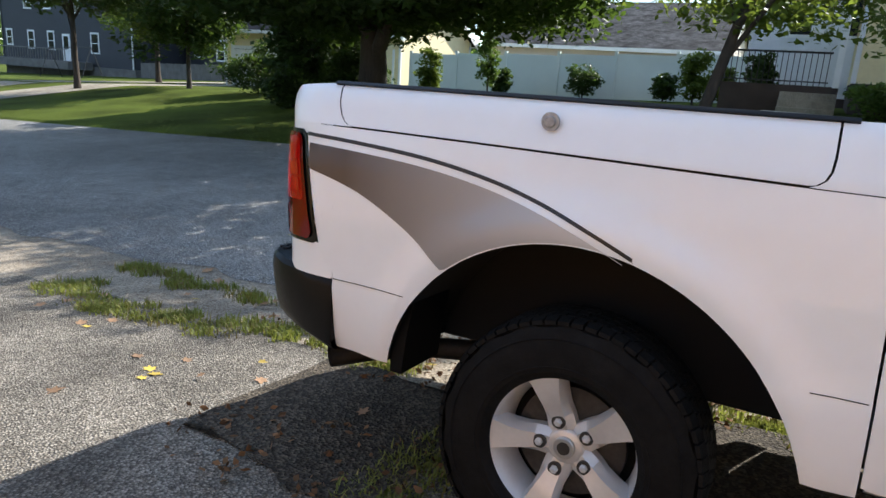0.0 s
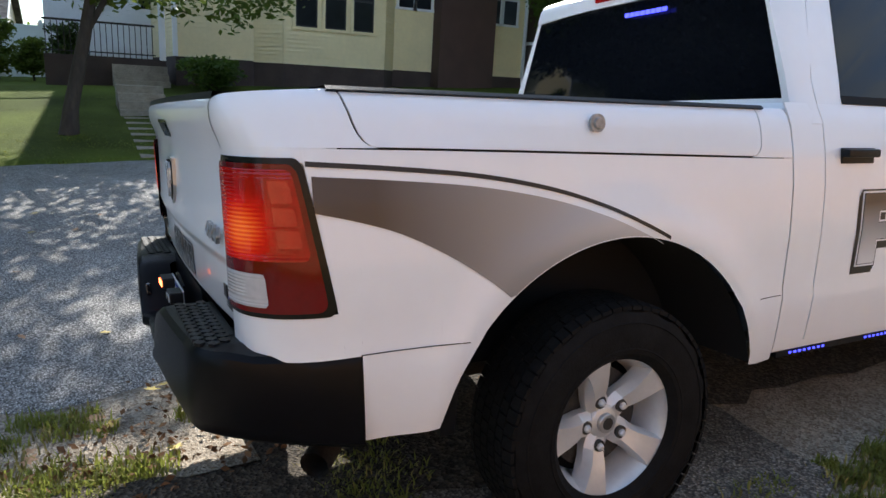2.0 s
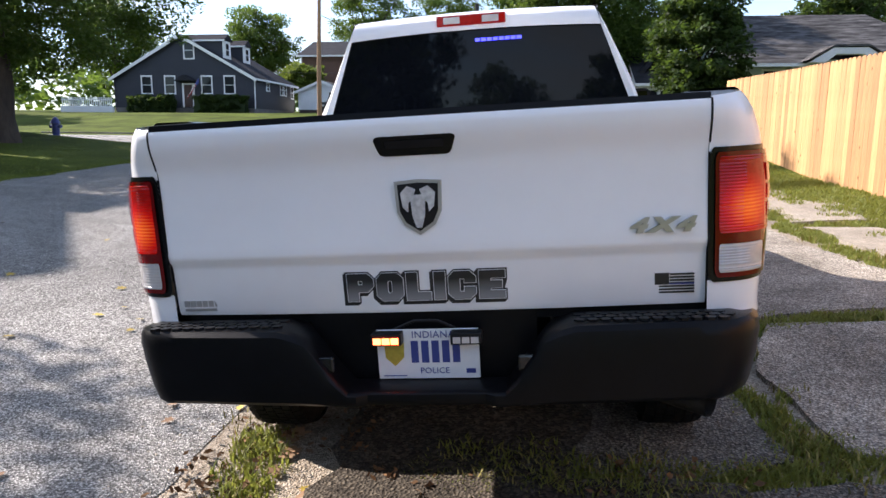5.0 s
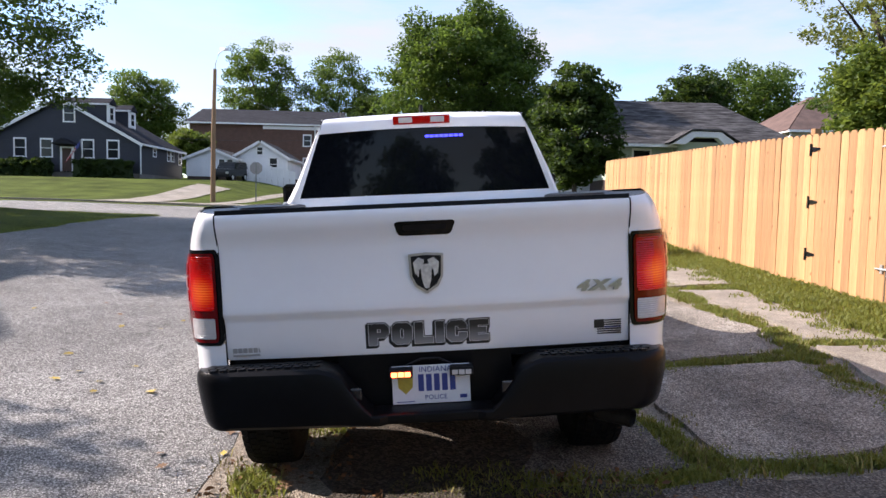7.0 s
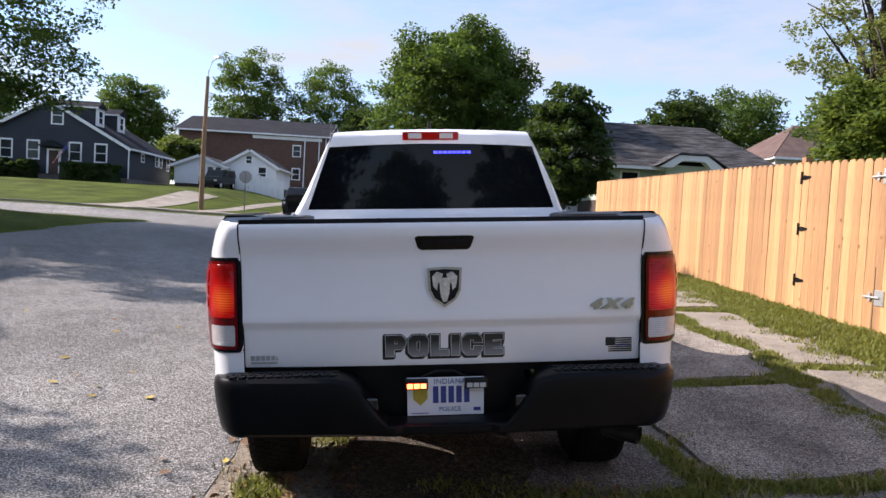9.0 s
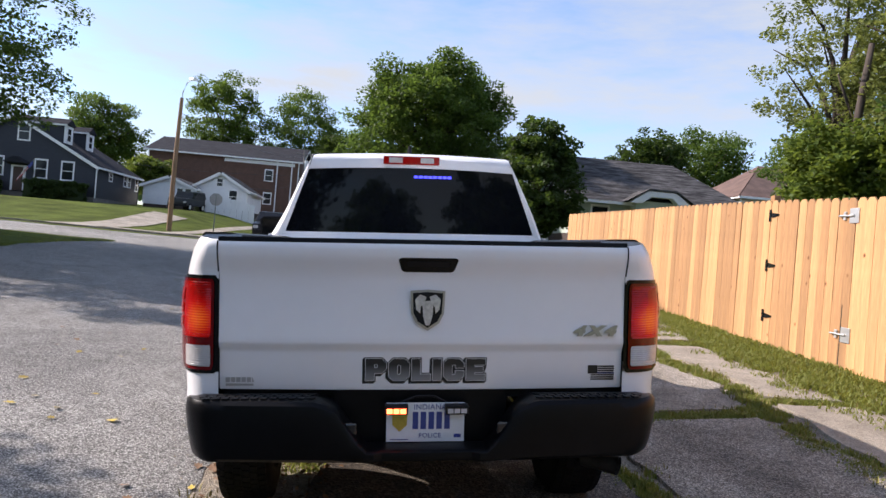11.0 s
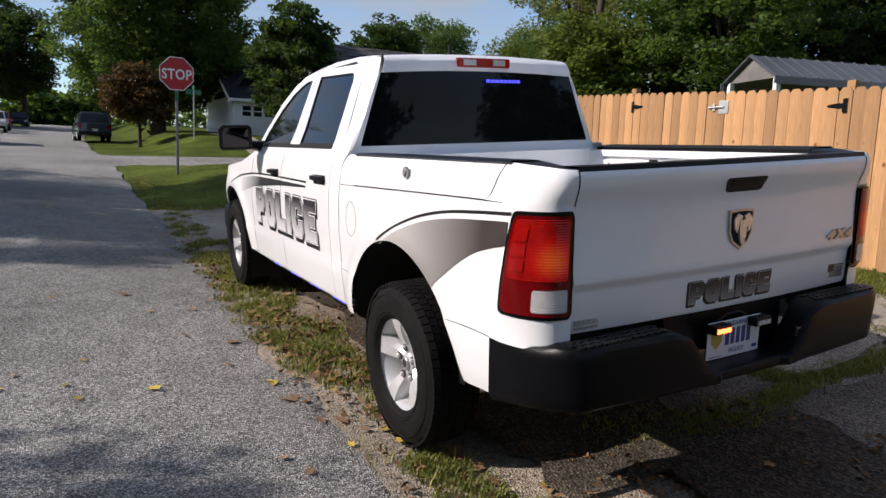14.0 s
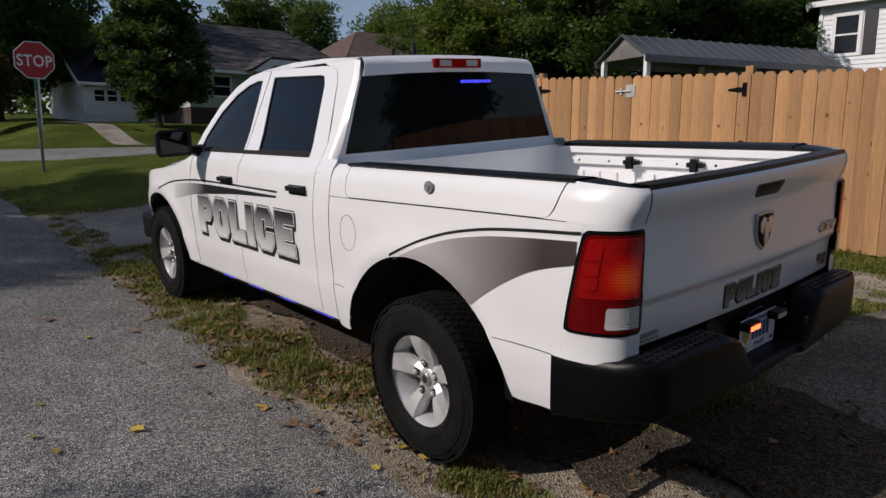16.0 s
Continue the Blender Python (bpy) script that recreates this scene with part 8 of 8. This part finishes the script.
joints = (along([(1.28, 1.55), (1.38, 0.9), (1.44, 0.72), (2.4, 0.70), (3.1, 0.69), (4.4, 0.5)], 150, 0.055) + along([(1.44, 0.72), (0.9, 0.62), (0.4, 0.62), (-0.2, 0.68)], 80, 0.06) + along([(1.6, 2.4), (1.8, 2.48), (2.8, 2.6)], 70, 0.05)
          + along([(2.75, 0.6), (2.85, 1.6), (2.9, 2.6), (3.12, 3.4), (2.95, 5.9)], 200, 0.08) + along([(3.2, 2.9), (3.3, 3.0), (3.9, 2.7)], 40, 0.05) + along([(1.15, 1.6), (1.1, 2.5), (1.2, 4.0), (1.25, 6.0)], 150, 0.09)
          + along([(1.6, 3.4), (1.55, 2.5), (1.35, 1.9)], 50, 0.05) + along([(2.6, 6.0), (1.3, 6.0)], 60, 0.07) + along([(3.2, 5.7), (3.9, 5.6)], 60, 0.07) + along([(3.05, 5.9), (3.05, 9)], 80, 0.09) + along([(3.5, 1.9), (3.9, 2.2)], 20, 0.05))
blades("joint_grass", joints, 0.04, 64, 0.07, "blade", "short green grass growing in the driveway joints")
edge = along([(-0.25, -3.1), (0.0, -2.2), (-0.1, -1.4), (-0.4, -0.95), (-0.32, -0.6), (-0.28, -0.25), (-0.25, 0.02)], 150, 0.09) + along([(-1.2, -1.05), (-0.7, -0.75), (-0.5, -0.5)], 22, 0.08) + along([(-0.95, -0.45), (-0.75, -0.3)], 12, 0.06) + along([(-1.05, -3.4), (-0.8, -2.2), (-0.95, -1.4)], 45, 0.08) + along([(-1.0, 1.1), (-0.9, 0.55), (-0.7, 0.2)], 34, 0.07) + along([(0.0, 0.8), (0.28, 0.65), (0.9, 0.5)], 34, 0.06)
blades("verge_weeds", edge[::2], 0.06, 70, 0.09, "blade", "weedy grass along the broken road edge")
strip = along([(-0.95, 1.9), (-0.85, 2.6), (-0.95, 3.4), (-0.85, 4.3), (-0.98, 5.3), (-0.95, 6.6)], 190, 0.14) + along([(-1.0, 2.2), (-1.3, 3.9), (-1.1, 4.6)], 30, 0.06) + along([(-0.95, 7.5), (-1.0, 9.5), (-0.9, 13), (-0.7, 17.5)], 160, 0.12)
blades("strip_grass", strip[::3] + strip[1::6], 0.045, 62, 0.11, "blade", "patchy grass and weeds beside the truck at the road edge")
strip_b = [(rng.uniform(-1.15, -0.45), rng.uniform(1.5, 7.2)) for _ in range(270)]
strip_b = [p for p in strip_b if noise.noise((p[0] * 2.2, p[1] * 1.6, 4)) > -0.04 and not (3.9 < p[1] < 5.5 and p[0] > -1.0)]
blades("truckside_weeds", strip_b, 0.05, 74, 0.10, "blade", "clumps of weeds and grass beside the truck")
blades("dry_grass", edge[::3] + strip[::3] + joints[::9], 0.06, 26, 0.12, "dry_blade", "dry straw-coloured blades among the weeds")
band_ = [(rng.uniform(3.85, 4.66) if rng.random() < 0.75 else rng.uniform(3.5, 4.6), rng.uniform(-3, 13)) for _ in range(1500)]
blades("fence_grass", band_, 0.06, 40, 0.13, "blade", "green grass along the foot of the fence", 0.007)
lawn_ = [(rng.uniform(-0.7, 4.5), rng.uniform(10.2, 20.2)) for _ in range(2000)]
blades("corner_lawn_grass", lawn_, 0.05, 30, 0.20, "blade", "mown lawn at the street corner", 0.010)
lawn_ = [(-8.6 - abs(rng.normal(0, 2.2)), rng.uniform(-14, 19)) for _ in range(2600)]
blades("verge_grass", lawn_, 0.05, 26, 0.30, "blade", "lawn grass on the far verge", 0.008)


def fallen(x, y, size, material, lift=0.0, turn=None):
    ob = new("fallen_leaf", leaf_meshes[material])
    t = rng.random() * 360 if turn is None else turn
    ob.matrix_basis = pose(x, y, g(x, y) + 0.012 + lift, rng.uniform(-12, 12), rng.uniform(-12, 12), t) @ Matrix.Diagonal((size, size, size, 1))
    return tagged(ob, "curled yellow fallen leaf on the road" if material == "fallen" else "curled brown fallen leaf on the ground", "leaf", "fallen leaves")


leaf_meshes = {}
for name in ("fallen", "fallen_brown"):
    bm = bmesh.new()
    rim = [(0.55, 0.0), (0.28, 0.16), (0.34, 0.40), (0.06, 0.26), (-0.20, 0.46), (-0.22, 0.18), (-0.5, 0.10), (-0.62, 0.0), (-0.5, -0.10), (-0.22, -0.18), (-0.20, -0.46), (0.06, -0.26), (0.34, -0.40), (0.28, -0.16)]
    c = bm.verts.new((0, 0, 0))
    vs = [bm.verts.new((a, b, 0.12 * abs(b) + 0.05 * a * a)) for a, b in rim]
    for i in range(len(vs)):
        bm.faces.new([c, vs[i], vs[(i + 1) % len(vs)]])
    me = bpy.data.meshes.new(name)
    bm.to_mesh(me)
    bm.free()
    me.materials.append(M[name])
    leaf_meshes[name] = me
for x, y, s, k in ((-3.0, 3.16, 0.085, 0), (-2.0, 2.3, 0.095, 0), (-2.44, 2.47, 0.06, 0), (-2.38, 2.25, 0.06, 0), (-2.7, 2.7, 0.05, 0), (-1.35, 2.2, 0.06, 0), (-1.7, 3.3, 0.07, 1), (-2.0, 4.6, 0.12, 1), (-1.8, 3.6, 0.05, 1), (-3.3, 4.4, 0.06, 1),
                   (-3.1, 5.2, 0.05, 1), (-2.2, 6.6, 0.05, 1), (-2.6, 1.2, 0.06, 1), (-1.2, -2.55, 0.1, 1), (-1.0, -2.2, 0.11, 1), (0.15, -1.9, 0.08, 1), (0.05, -2.5, 0.07, 1), (-3.4, -3.0, 0.07, 0), (-4.2, -2.2, 0.06, 1), (-2.1, -0.6, 0.06, 1), (-1.9, 0.5, 0.06, 1)):
    fallen(x, y, s, ("fallen", "fallen_brown")[k])
for _ in range(75):
    q = rng.random()
    if q < 0.70:
        fallen(rng.uniform(-1.25, -0.45), rng.uniform(-2.5, 7.0), rng.uniform(0.04, 0.085), "fallen_brown" if rng.random() < 0.75 else "fallen", 0.01)
    elif q < 0.82:
        fallen(rng.uniform(-8, -1.5), rng.uniform(0, 16), rng.uniform(0.04, 0.07), "fallen_brown" if rng.random() < 0.6 else "fallen")
    else:
        fallen(rng.uniform(-0.2, 4.4), rng.uniform(-2.5, 5), rng.uniform(0.04, 0.07), "fallen_brown" if rng.random() < 0.8 else "fallen", 0.02)
# small dead leaves trodden into the weeds
litter = thing("leaf_litter", "small brown dead leaves among the roadside weeds", "leaf litter", kind="stuff")
spots = [(rng.uniform(-1.25, -0.4), rng.uniform(-1.2, 7.2)) for _ in range(620)] + [(rng.uniform(-0.5, 1.2), rng.uniform(-0.5, 0.75)) for _ in range(130)]
spots = [q for q in spots if noise.noise((q[0] * 1.8, q[1] * 1.1, 9)) > -0.12]
leaf_cloud("leaves", [(x, y, g(x, y) + 0.028) for x, y in spots], 0.09, 4, 0.030, M["dead_leaf"], litter, 0.12)
# loose gravel at the road edge
n = 2600
gxs, gys = rng.uniform(-1.5, -0.6, n) + rng.normal(0, 0.12, n), rng.uniform(-4, 8, n)
gz = G(gxs, gys)
r = rng.uniform(0.004, 0.012, n)
octa = np.array([(1, 0, 0), (0, 1, 0), (-1, 0, 0), (0, -1, 0), (0, 0, 0.7), (0, 0, -0.5)])
vv = octa[None] * r[:, None, None] * rng.uniform(0.6, 1.3, (n, 6, 1)) + np.stack([gxs, gys, gz], 1)[:, None]
ff = np.array([(0, 1, 4), (1, 2, 4), (2, 3, 4), (3, 0, 4)])
tagged(pydata("gravel", vv.reshape(-1, 3).tolist(), (np.arange(n)[:, None, None] * 6 + ff[None]).reshape(-1, 3).tolist(), M["concrete"]), "loose pale gravel along the road edge", "gravel", kind="stuff")

# more leaves blown over the road and the strip
for k in range(46):
    fallen(-1.4 - abs(rng.normal(0, 1.9)), rng.uniform(-3.5, 11), rng.uniform(0.05, 0.085), "fallen" if rng.random() < 0.7 else "fallen_brown")
for k in range(130):
    y = rng.uniform(0.4, 9)
    fallen(-1.0 + rng.normal(0, 0.16) + (0.3 if y < 1.2 else 0), y, rng.uniform(0.05, 0.10), "fallen_brown" if rng.random() < 0.75 else "fallen")
for k in range(40):
    fallen(rng.uniform(-1.2, 1.5), rng.uniform(-2.6, 0.4), rng.uniform(0.05, 0.09), "fallen_brown" if rng.random() < 0.6 else "fallen")
